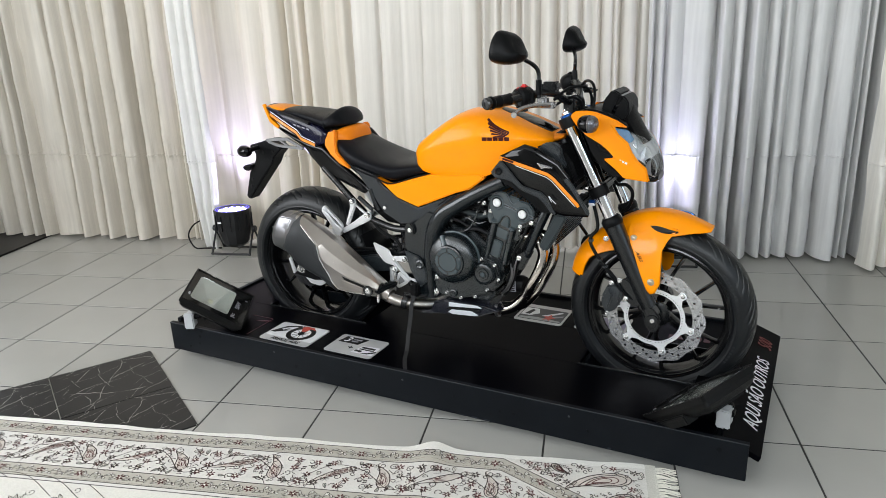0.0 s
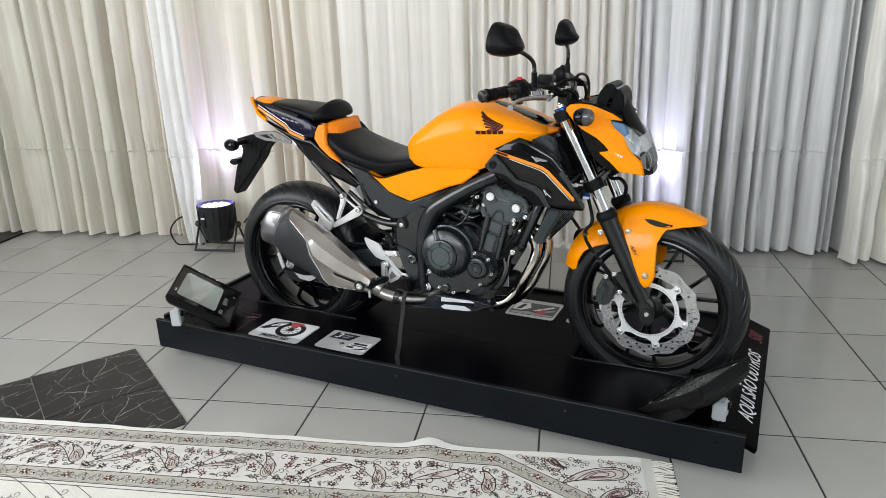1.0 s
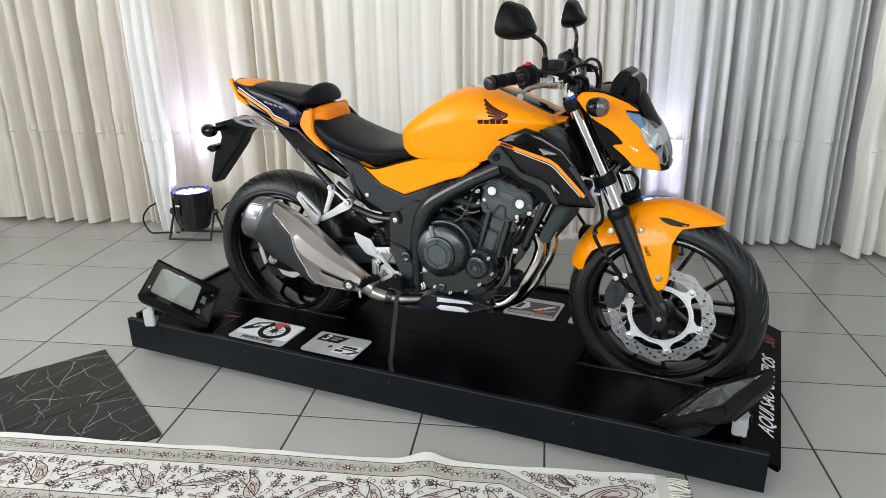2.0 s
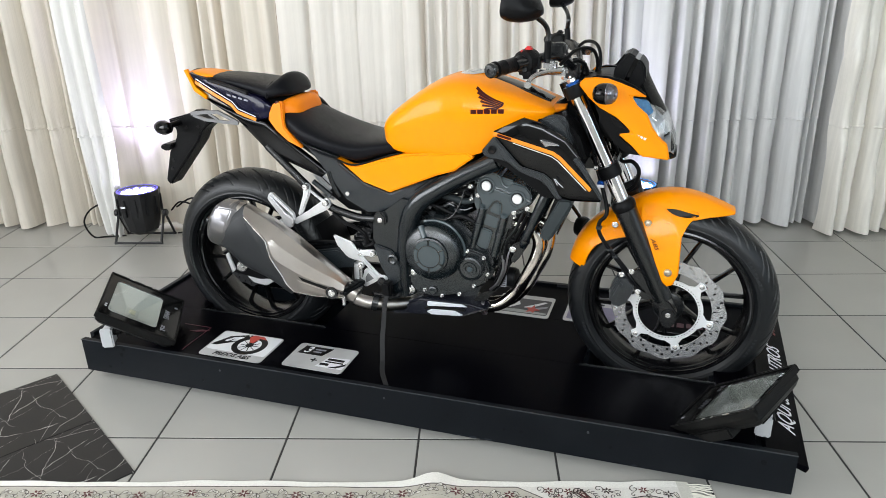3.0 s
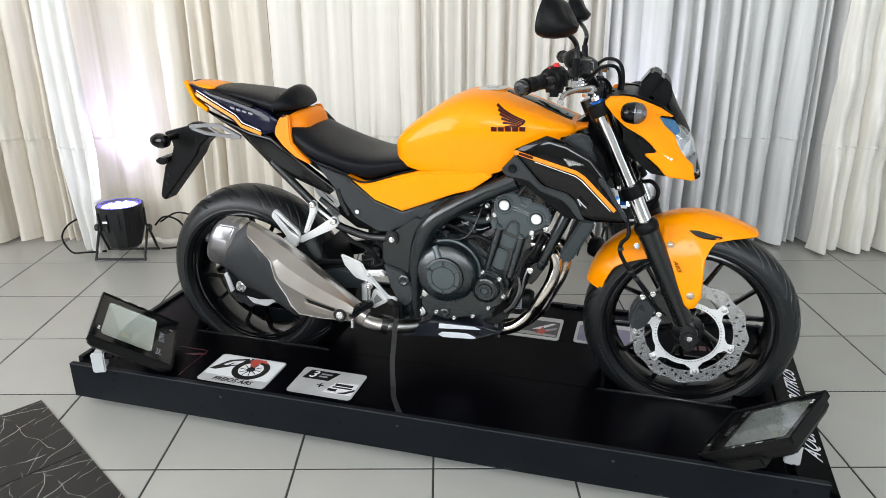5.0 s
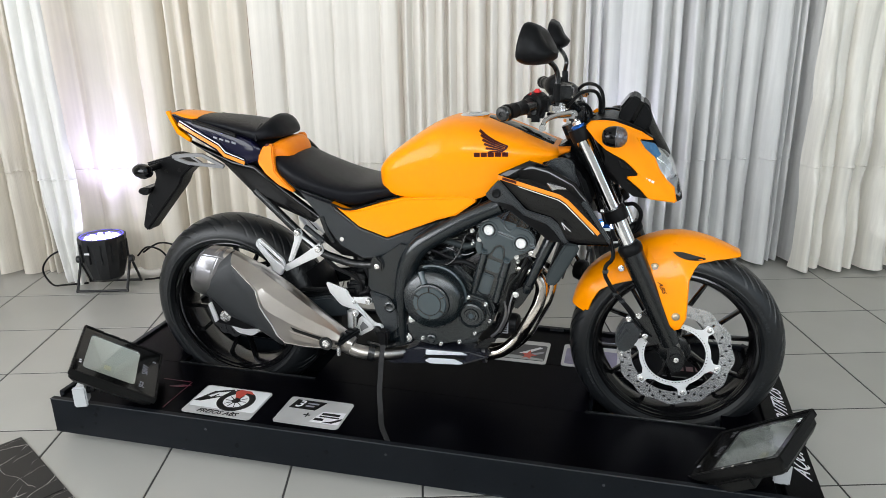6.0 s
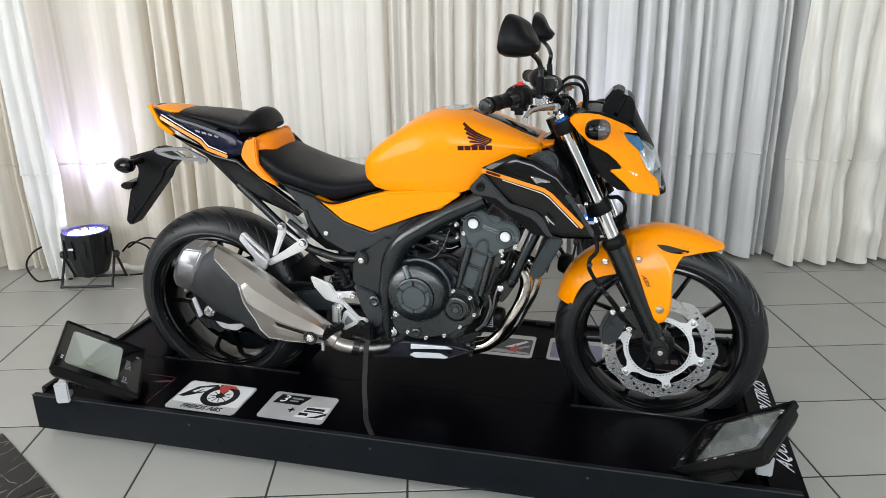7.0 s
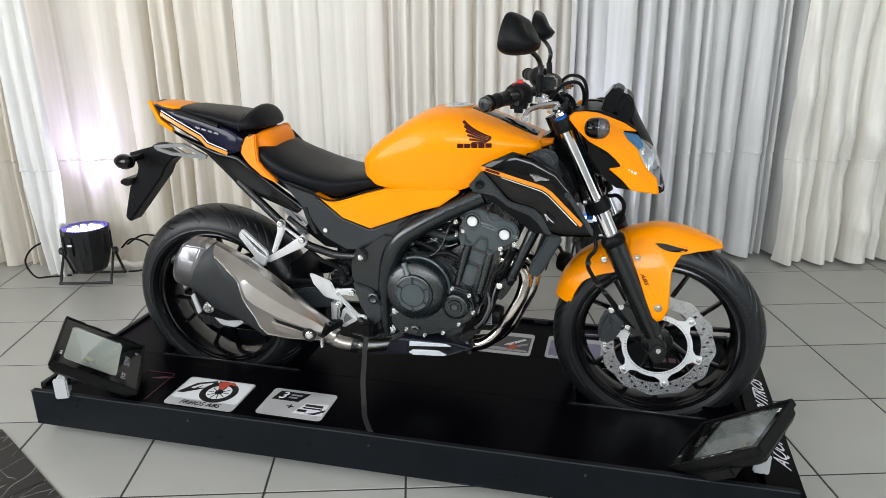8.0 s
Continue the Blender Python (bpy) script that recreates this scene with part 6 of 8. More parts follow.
for s in (-1, 1):
    stalk = part("turn_signal", tube([(-0.24, 0.03 * s, 0.79), (-0.245, 0.085 * s, 0.788)], 0.01, 12, 2), PLASTIC, BIKE, "black rear turn signal")
    part("signal_lens", lathe([(0, -0.036), (0.016, -0.031), (0.024, -0.01), (0.024, 0.012), (0.018, 0.032), (0, 0.04)], 20, (1, 0.35 * s, 0.05), (-0.252, 0.102 * s, 0.787)), GLOSS, stalk, "dark signal head")
part("tail_lamp", body([(-0.155, 0.03, 0.91, 0.94, 0.5), (-0.14, 0.05, 0.9, 0.945, 0.5), (-0.11, 0.055, 0.895, 0.935, 0.5)], 20, 3), DECAL_DARK, BIKE, "dark red tail lamp")

# side panels below the seat
part("side_cover", panel([(0.396, -0.136, 0.731), (0.447, -0.137, 0.711), (0.48, -0.138, 0.713), (0.56, -0.138, 0.738), (0.618, -0.143, 0.755), (0.70, -0.15, 0.765), (0.815, -0.152, 0.775), (0.838, -0.152, 0.762), (0.778, -0.153, 0.718), (0.726, -0.152, 0.702), (0.655, -0.15, 0.672), (0.571, -0.146, 0.637), (0.485, -0.142, 0.663)], 0.03, 0.005, 3), ORANGE, BIKE, "orange side cover below the tank", 40, True)
grey = part("lower_side_panel", panel([(0.29, -0.125, 0.762), (0.40, -0.132, 0.732), (0.41, -0.138, 0.712), (0.487, -0.142, 0.658), (0.571, -0.145, 0.632), (0.655, -0.146, 0.668), (0.76, -0.147, 0.706), (0.80, -0.144, 0.70), (0.66, -0.14, 0.635), (0.60, -0.14, 0.6), (0.54, -0.14, 0.572), (0.49, -0.138, 0.566), (0.42, -0.134, 0.6), (0.37, -0.13, 0.665)], 0.02, 0.004, 3), GREY_PLASTIC, BIKE, "dark grey side moulding", 40, True)
for i in range(4):
    part("moulded_rib", strip([(0.655 + 0.03 * i, -0.149, 0.652 + 0.013 * i), (0.70 + 0.03 * i, -0.149, 0.684 + 0.012 * i)], 0.004, -0.001), PLASTIC, grey)
part("panel_rivet", knob((0.43, -0.14, 0.622), 0.007, 0.004, (0, -1, 0), 14), BOLT, grey, "", 35, True)

# radiator shrouds
part("shroud_upper", shell([(0.897, -0.166, 0.842), (0.98, -0.165, 0.882), (1.03, -0.168, 0.87), (1.10, -0.178, 0.834), (1.135, -0.182, 0.79), (1.165, -0.184, 0.735), (1.2, -0.182, 0.68), (1.196, -0.18, 0.668), (1.12, -0.176, 0.664), (1.09, -0.174, 0.668), (1.064, -0.173, 0.716), (1.043, -0.172, 0.733), (0.975, -0.17, 0.75), (0.943, -0.168, 0.785), (0.905, -0.166, 0.825)], 0.012, 0.006, 0.1), GLOSS, BIKE, "glossy black radiator shroud", 40, True)
part("shroud_lower", panel([(0.862, -0.166, 0.785), (0.9, -0.17, 0.829), (0.912, -0.172, 0.819), (0.943, -0.176, 0.787), (0.975, -0.179, 0.753), (1.043, -0.182, 0.736), (1.064, -0.183, 0.719), (1.094, -0.182, 0.668), (1.076, -0.18, 0.667), (1.051, -0.179, 0.7), (1.033, -0.178, 0.715), (0.97, -0.175, 0.735), (0.935, -0.17, 0.76), (0.9, -0.166, 0.764), (0.875, -0.164, 0.77)], 0.016, 0.004, 3), GREY_PLASTIC, BIKE, "dark grey lower shroud", 40, True)
part("shroud_keel", panel([(0.87, -0.158, 0.772), (0.91, -0.166, 0.772), (0.943, -0.171, 0.763), (0.97, -0.173, 0.741), (1.033, -0.176, 0.72), (1.051, -0.177, 0.704), (1.078, -0.178, 0.667), (1.038, -0.172, 0.667), (1.009, -0.17, 0.692), (0.974, -0.168, 0.714), (0.942, -0.166, 0.737), (0.9, -0.16, 0.756)], 0.014, 0.004, 3), PLASTIC, BIKE, "black keel of the shroud", 40, True)
part("shroud_stripe", strip([(0.90, -0.172, 0.839), (0.952, -0.174, 0.825), (1.065, -0.182, 0.796), (1.085, -0.183, 0.784), (1.17, -0.186, 0.702)], 0.0105, -0.004), DECAL_ORANGE, BIKE, "orange shroud stripe", 35, True)
part("shroud_pinstripe", strip([(0.955, -0.174, 0.816), (1.062, -0.182, 0.787), (1.08, -0.183, 0.776), (1.158, -0.185, 0.701)], 0.0018, -0.004), DECAL_WHITE, BIKE, "thin white line", 35, True)
part("name_bar", strip([(0.912, -0.1735, 0.836), (0.95, -0.1755, 0.8265)], 0.0065, -0.005), DECAL_DARK, BIKE, "dark red bar", 35, True)
# pale metal patch laid on to stand for a reflection in the gloss
part("shroud_glint", shell([(1.029, -0.186, 0.831), (1.054, -0.187, 0.827), (1.079, -0.188, 0.821), (1.082, -0.188, 0.816), (1.059, -0.187, 0.816), (1.044, -0.186, 0.811)], 0.008, 0.0015), LEVER, BIKE, "bright patch painted as a reflection", 35, True)
# white strips that draw an angled highlight on the black shroud
for v_glint in ([(1.073, -0.1925, 0.728), (1.082, -0.1925, 0.71)], [(1.075, -0.1925, 0.728), (1.085, -0.193, 0.716), (1.097, -0.193, 0.706)]):
    part("v_glint", strip(v_glint, 0.0012, 0, 0.003), DECAL_WHITE, BIKE, "thin white angle painted as a highlight", 35)
part("shroud_screw", lathe([(0, 0), (0.012, 0), (0.012, 0.002), (0.009, 0.004), (0.005, 0.002), (0, 0.002)], 18, (0, -1, 0), (0.895, -0.171, 0.792)), PLASTIC, BIKE, "", 35, True)
part("inner_duct", plate([(1.0, 0.87), (1.07, 0.88), (1.12, 0.84), (1.15, 0.76), (1.10, 0.70), (1.02, 0.74), (0.98, 0.82)], -0.13, 0.13, 0.012), PLASTIC, BIKE)
part("duct_cover", merge(plate([(1.004, 0.856), (1.037, 0.885), (1.071, 0.89), (1.094, 0.878), (1.099, 0.847), (1.114, 0.812), (1.09, 0.803), (1.073, 0.823), (1.039, 0.84)], -0.142, -0.125, 0.005),
     plate([(1.045, 0.868), (1.072, 0.886), (1.094, 0.862), (1.102, 0.82), (1.078, 0.83), (1.064, 0.853)], -0.15, -0.138, 0.004)), GREY_PLASTIC, BIKE, "dark grey moulded duct beside the tank", 40, True)

part("shroud_edge", panel([(1.119, -0.19, 0.783), (1.128, -0.189, 0.79), (1.14, -0.188, 0.779), (1.17, -0.188, 0.732), (1.199, -0.186, 0.688), (1.2, -0.186, 0.672), (1.186, -0.188, 0.686)], 0.014, 0.003), GREY_PLASTIC, BIKE, "dark grey shroud edge", 40, True)
for k in range(7):
    part("shroud_louvre", box(1.127 + 0.0078 * k, -0.1903, 0.774 - 0.0112 * k, 0.008, 0.002, 0.0018, 0), PLASTIC, BIKE, "", 0)
part("stay_block", box(1.186, -0.098, 0.697, 0.018, 0.02, 0.016, 0.003), BLUE, BIKE, "blue anodised stay")
part("stay_plate", box(1.187, -0.1095, 0.692, 0.02, 0.003, 0.008, 0.001), DECAL_WHITE, BIKE, "white sticker")
part("brake_hose", tube([(1.20, 0.05, 0.78), (1.224, 0.055, 0.725), (1.255, 0.06, 0.722), (1.276, 0.06, 0.695), (1.267, 0.06, 0.652), (1.245, 0.06, 0.632)], 0.006, 10), PLASTIC, BIKE, "black looping hose")

# headlamp fairing
part("headlamp_cowl", panel([(1.116, -0.13, 0.97), (1.131, -0.122, 0.984), (1.163, -0.118, 0.986), (1.192, -0.118, 0.983), (1.225, -0.118, 0.972), (1.259, -0.118, 0.959), (1.293, -0.116, 0.938), (1.253, -0.134, 0.943), (1.27, -0.134, 0.919), (1.296, -0.13, 0.896), (1.311, -0.127, 0.863), (1.329, -0.122, 0.838), (1.351, -0.112, 0.817), (1.361, -0.104, 0.773), (1.288, -0.126, 0.785), (1.264, -0.134, 0.813), (1.226, -0.14, 0.845), (1.261, -0.142, 0.85), (1.243, -0.144, 0.87), (1.22, -0.144, 0.889), (1.174, -0.142, 0.913), (1.145, -0.14, 0.938)], 0.014, 0.004, 3), ORANGE, BIKE, "orange headlamp side cowl", 40, True)
part("cowl_rim", panel([(1.135, -0.114, 0.982), (1.163, -0.112, 0.986), (1.192, -0.112, 0.983), (1.225, -0.112, 0.972), (1.259, -0.112, 0.959), (1.288, -0.111, 0.942), (1.285, -0.109, 0.946), (1.258, -0.108, 0.964), (1.225, -0.108, 0.979), (1.19, -0.108, 0.989), (1.16, -0.108, 0.99)], 0.02, 0.002), PLASTIC, BIKE, "black rim over the cowl", 40, True)
part("cowl_insert", panel([(1.16, -0.13, 0.918), (1.22, -0.134, 0.89), (1.247, -0.135, 0.872), (1.265, -0.134, 0.848), (1.235, -0.134, 0.835), (1.292, -0.12, 0.785), (1.25, -0.124, 0.79), (1.217, -0.126, 0.815), (1.19, -0.128, 0.855)], 0.03, 0.004), PLASTIC, BIKE, "black cowl insert", 40, True)
part("cowl_gloss_fin", panel([(1.203, -0.138, 0.893), (1.228, -0.139, 0.878), (1.247, -0.139, 0.857), (1.214, -0.138, 0.868)], 0.006, 0.002), GLOSS, BIKE, "", 40, True)
for k, (bx, bz) in enumerate(((1.269, 0.846), (1.277, 0.842), (1.286, 0.838), (1.295, 0.834))):
    part("name_bar", box(bx, -0.1365 + 0.0022 * k, bz, 0.0068, 0.003, 0.0055, 0, Matrix.Rotation(0.4, 3, "Y")), DECAL_WHITE, BIKE, "pale bar", 0)
part("cowl_top", body([(1.12, 0.1, 0.945, 0.976, 0.5), (1.18, 0.112, 0.945, 0.99, 0.5), (1.25, 0.106, 0.925, 0.96, 0.5), (1.285, 0.095, 0.905, 0.924, 0.5)], 24, 3, 0.6), PLASTIC, BIKE, "black inner cowl", 60)
part("headlamp_bucket", body([(1.17, 0.095, 0.82, 0.93, 0.5), (1.22, 0.108, 0.80, 0.93, 0.5), (1.28, 0.105, 0.79, 0.905, 0.5), (1.325, 0.09, 0.778, 0.85, 0.5), (1.35, 0.075, 0.768, 0.80, 0.5)], 24, 3, 0.6), PLASTIC, BIKE, "", 60)
lamp = part("headlamp_lens", body([(1.272, 0.1, 0.885, 0.922, 0.5), (1.30, 0.108, 0.85, 0.917, 0.5), (1.33, 0.106, 0.80, 0.894, 0.5), (1.353, 0.096, 0.785, 0.855, 0.5), (1.37, 0.072, 0.775, 0.81, 0.5)], 28, 4, 0.6), LENS, BIKE, "clear headlamp lens", 60)
lamp.visible_shadow = False
part("headlamp_reflector", body([(1.266, 0.09, 0.885, 0.914, 0.5), (1.292, 0.098, 0.85, 0.908, 0.5), (1.315, 0.095, 0.80, 0.88, 0.5), (1.336, 0.08, 0.785, 0.832, 0.5)], 12, 1, 0.8), LAMP_CHROME, lamp, "faceted silver reflector", 12)
for z, x in ((0.868, 1.285), (0.835, 1.31), (0.805, 1.33)):
    part("reflector_cup", lathe([(0.0, 0.0), (0.012, 0.002), (0.022, 0.012), (0.028, 0.03)], 20, (1, 0, 0.2), (x - 0.004, -0.05, z)), LAMP_CHROME, lamp, "", 35, True)
part("position_lamp", panel([(1.252, -0.127, 0.939), (1.294, -0.113, 0.93), (1.311, -0.11, 0.901), (1.297, -0.122, 0.891), (1.272, -0.128, 0.914)], 0.01, 0.002), BLUE_LENS, BIKE, "blue-tinted position lamp", 40)
part("lens_chin", body([(1.325, 0.07, 0.762, 0.785, 0.5), (1.36, 0.06, 0.758, 0.79, 0.5), (1.376, 0.045, 0.765, 0.785, 0.5)], 20, 3), GLOSS, BIKE)
part("windscreen", loft([[(x - 0.016 * s * s, s * w, z - 0.008 * s * s) for s in [-1 + k / 6 for k in range(13)]] + [(x - 0.006 - 0.016 * s * s, s * w * 0.95, z - 0.006 - 0.008 * s * s) for s in [1 - k / 6 for k in range(13)]]
     for x, w, z in ((1.339, 0.055, 0.886), (1.327, 0.062, 0.909), (1.312, 0.065, 0.934), (1.3, 0.065, 0.955), (1.291, 0.062, 0.972), (1.281, 0.058, 0.994))]), PLASTIC, BIKE, "smoked black flyscreen", 60)
dash = part("instrument_pod", rounded(loft([[(x, y, z) for x, z in ((1.197, 0.979), (1.2, 1.004), (1.229, 1.042), (1.237, 1.0425), (1.2555, 1.031), (1.226, 0.967), (1.209, 0.965))] for y in (-0.062, 0.062)]), 0.004, 2), PLASTIC, BIKE, "black instrument pod")
part("pod_front", rounded(loft([[(x, y, z) for x, z in ((1.2585, 1.0295), (1.272, 1.018), (1.279, 1.006), (1.283, 0.975), (1.27, 0.95), (1.229, 0.96))] for y in (-0.0625, 0.0625)]), 0.005, 2), PLASTIC, dash, "rounded front half of the pod")
part("pod_band", loft([[(x, y, z) for x, z in ((1.25, 1.03), (1.262, 1.024), (1.234, 0.965), (1.224, 0.968))] for y in (-0.06, 0.06)]), GLOSS, dash, "glossy band round the pod")
part("screen_bracket", box(1.268, -0.05, 0.962, 0.02, 0.02, 0.008, 0.002), GREY_PLASTIC, dash)
bm = box(0, 0, 0, 0.004, 0.1, 0.036, 0.001, Matrix.Rotation(radians(37), 3, "Y"))
bm.transform(Matrix.Translation((1.2125, 0, 1.0235)))
part("display", bm, LAMP_FACE, dash, "dark instrument display")
for s in (-1, 1):
    sig = part("turn_signal", tube([(1.185, 0.125 * s, 0.955), (1.192, 0.175 * s, 0.957)], 0.011, 12, 2), PLASTIC, BIKE, "front turn signal")
    part("signal_shell", lathe([(0, -0.03), (0.008, -0.0295), (0.015, -0.027), (0.02, -0.022), (0.0235, -0.016), (0.0256, -0.008), (0.0265, 0.0), (0.0265, 0.006)], 32, (1, 0.12 * s, 0.0), (1.193, 0.196 * s, 0.958)), GLOSS, sig, "black signal shell")
    part("signal_lens", lathe([(0.0262, 0.006), (0.0255, 0.014), (0.023, 0.021), (0.018, 0.027), (0.01, 0.031), (0, 0.032)], 32, (1, 0.12 * s, 0.0), (1.193, 0.196 * s, 0.958)), SMOKE, sig, "smoked signal lens")
    part("signal_core", lathe([(0, 0.004), (0.0254, 0.005), (0.0252, 0.008), (0.02, 0.01), (0.012, 0.019), (0.006, 0.021), (0, 0.016)], 10, (1, 0.12 * s, 0.0), (1.193, 0.196 * s, 0.958)), LAMP_CHROME, sig, "silvered signal reflector", 12)

# handlebar and controls
bar = part("handlebar", tube([(0.985, -0.285, 1.034), (1.02, -0.2, 1.04), (1.06, -0.13, 1.04), (1.085, -0.07, 1.01), (1.088, 0.0, 1.0), (1.085, 0.07, 1.01), (1.06, 0.13, 1.04), (1.02, 0.2, 1.04), (0.985, 0.285, 1.034)], 0.0125, 14), SATIN, BIKE, "black handlebar")
for s in (-1, 1):
    a, b = Vector((0.948, 0.352 * s, 1.032)), Vector((0.99, 0.243 * s, 1.036))
    ax = (a - b).normalized()
    grip = part("grip", lathe([(0, 0), (0.0185, 0), (0.0195, 0.004), (0.0175, 0.008), (0.0172, 0.03), (0.0182, 0.032), (0.0172, 0.034), (0.0172, 0.075), (0.0182, 0.077), (0.0172, 0.079), (0.0172, 0.105), (0.0195, 0.108), (0.0195, 0.113), (0.0, 0.113)], 24, ax, b), PLASTIC, BIKE, "black rubber grip")
    part("bar_end", lathe([(0, 0), (0.0165, 0), (0.0175, 0.003), (0.0175, 0.014), (0.014, 0.018), (0.006, 0.0185), (0.005, 0.016), (0, 0.016)], 24, ax, a), SATIN, grip, "bar-end weight")
    house = lathe([(0, 0), (0.022, 0), (0.028, 0.005), (0.0305, 0.02), (0.0295, 0.045), (0.024, 0.054), (0.014, 0.058), (0, 0.058)], 24, -ax, b)
    sw = part("switch_box", merge(house, box(1.002, 0.222 * s, 1.012, 0.04, 0.04, 0.036, 0.01), box(1.018, 0.215 * s, 1.034, 0.03, 0.044, 0.05, 0.01)), PLASTIC, BIKE, "black switch housing")
    part("switch_button", merge(box(1.004, 0.222 * s, 1.068, 0.018, 0.02, 0.012, 0.004), box(0.99, 0.235 * s, 1.062, 0.01, 0.012, 0.008, 0.003)), RED if s < 0 else PLASTIC, sw, "red stop switch" if s < 0 else "")
    part("switch_seam", lathe([(0.0308, 0), (0.0312, 0.0008), (0.0312, 0.0022), (0.0308, 0.003)], 24, -ax, b - ax * 0.022), DECAL_BLACK, sw)
    part("switch_key", box(1.0, 0.252 * s, 1.022, 0.012, 0.006, 0.014, 0.002), GREY_PLASTIC, sw)
    part("lever_perch", merge(box(1.055, 0.2 * s, 1.026, 0.032, 0.034, 0.026, 0.007), box(1.078, 0.215 * s, 1.013, 0.05, 0.028, 0.018, 0.006)), PLASTIC if s > 0 else LEVER, BIKE, "lever clamp")
    part("hand_lever", tube([(1.092, 0.2 * s, 1.013), (1.083, 0.23 * s, 1.016), (1.058, 0.3 * s, 1.021), (1.042, 0.348 * s, 1.018), (1.038, 0.376 * s, 1.01), (1.039, 0.392 * s, 1.006)], [0.0085, 0.008, 0.0066, 0.0056, 0.0052, 0.0085], 12), LEVER, BIKE, "polished hand lever")
    part("reservoir", box(1.06, 0.14 * s, 1.06, 0.05, 0.045, 0.03, 0.006), SATIN, BIKE) if s < 0 else None
    stem = part("mirror_stem", tube([(1.052, -0.226, 1.035), (1.053, -0.23, 1.08), (1.052, -0.231, 1.11), (1.045, -0.248, 1.13), (1.03, -0.286, 1.15), (1.02, -0.318, 1.165)] if s < 0 else [(1.034, 0.184, 1.03), (1.031, 0.186, 1.08), (1.035, 0.177, 1.108), (1.024, 0.21, 1.127), (1.003, 0.259, 1.143), (0.992, 0.284, 1.155)], 0.0062, 12), SATIN, BIKE, "black mirror stem")
    part("stem_sleeve", tube([(1.052, -0.227, 1.045), (1.053, -0.23, 1.088)] if s < 0 else [(1.034, 0.184, 1.04), (1.031, 0.186, 1.082)], 0.0088, 14, 2), PLASTIC, stem)
    # mirror head: a rounded wedge, glass towards the rider
    out = [(0.0, 0.041), (0.03, 0.043), (0.055, 0.036), (0.068, 0.008), (0.062, -0.028), (0.03, -0.043), (-0.02, -0.046), (-0.058, -0.034), (-0.07, -0.01), (-0.05, 0.03)]
    ring = crom([(q[0], 0, q[1]) for q in out] + [(out[0][0], 0, out[0][1])], 4)[:-1]
    centre = Vector((1.004, -0.366, 1.189)) if s < 0 else Vector((0.967, 0.322, 1.182))
    face = Vector((-0.92, 0.28 if s < 0 else -0.02, 0.1)).normalized()
    side = Vector((0, s, 0)) - face * face.y * s
    side.normalize()
    upv = face.cross(side) * (-s)
    if upv.z < 0:
        upv = -upv
    rings = []
    for sc, dep in ((1.0, 0.004), (1.03, 0.0), (1.0, -0.012), (0.86, -0.03), (0.62, -0.042), (0.3, -0.047)):
        rings.append([centre + side * (q.x * sc * 0.94 * (1.05 - (2.4 if s < 0 else 1.6) * (q.z + 0.046))) + upv * (q.z * sc) + face * (dep * (1.4 - 7.5 * (q.z + 0.046))) for q in ring])
    head = part("mirror", loft(rings), PLASTIC, BIKE, "black mirror head", 50)
    part("mirror_glass", loft([[centre + side * (q.x * sc * 0.94 * (1.05 - (2.4 if s < 0 else 1.6) * (q.z + 0.046))) + upv * (q.z * sc) + face * dep for q in ring] for sc, dep in ((0.93, 0.0045), (0.92, 0.006))]), MIRROR, head, "mirror glass", 30)
for k, pts in enumerate(([(1.07, -0.14, 1.02), (1.10, -0.08, 1.05), (1.135, -0.02, 1.045), (1.148, 0.0, 1.0), (1.13, 0.01, 0.93)], [(1.06, 0.15, 1.02), (1.1, 0.09, 1.055), (1.142, 0.03, 1.05), (1.155, 0.0, 1.0), (1.14, -0.02, 0.92)],
                         [(1.03, -0.2, 1.01), (1.06, -0.12, 1.0), (1.1, -0.06, 1.02), (1.125, -0.03, 0.99), (1.11, -0.03, 0.93)], [(1.03, 0.2, 1.01), (1.07, 0.1, 0.99), (1.11, 0.03, 1.0), (1.12, 0.02, 0.92)])):
    part("control_cable", tube(pts, 0.0048, 8), PLASTIC, BIKE, "black control cable")
for y in (-0.035, 0.035):
    part("bar_clamp", box(1.088, y, 0.99, 0.04, 0.03, 0.05, 0.006), SATIN, BIKE)
    part("clamp_bolt", bolt((1.08, y, 1.016), 0.006, 0.006, (0, 0, 1)), BOLT, BIKE)
part("steering_nut", knob(tuple(fork(0.962, 0) + Vector((-0.03, 0, 0))), 0.02, 0.012, (0, 0, 1), 6), CHROME, BIKE, "chrome steering nut")
part("ignition", knob((1.12, 0, 0.955), 0.02, 0.03, (0, 0, 1), 20), SATIN, BIKE)

# frame
part("main_spar", merge(tube([(0.90, -0.135, 0.752), (0.80, -0.14, 0.702), (0.72, -0.142, 0.655), (0.665, -0.14, 0.615), (0.632, -0.137, 0.56), (0.614, -0.134, 0.49), (0.602, -0.132, 0.41), (0.604, -0.13, 0.3)], [0.026, 0.026, 0.027, 0.03, 0.031, 0.028, 0.025, 0.022], 18, 4)), FRAME, BIKE, "black frame spar", 40, True)
part("head_spar", tube([(0.90, -0.135, 0.752), (1.0, -0.1, 0.8), (1.07, -0.05, 0.83)], 0.026, 16, 4), SATIN, BIKE, "", 40, True)
part("pivot_plate", plate([(0.508, 0.556), (0.545, 0.592), (0.61, 0.64), (0.66, 0.63), (0.672, 0.585), (0.632, 0.535), (0.612, 0.47), (0.61, 0.37), (0.618, 0.29), (0.53, 0.28), (0.545, 0.35), (0.525, 0.43), (0.505, 0.48)], -0.152, -0.11, 0.016, 5), FRAME, BIKE, "black frame pivot plate", 40, True)
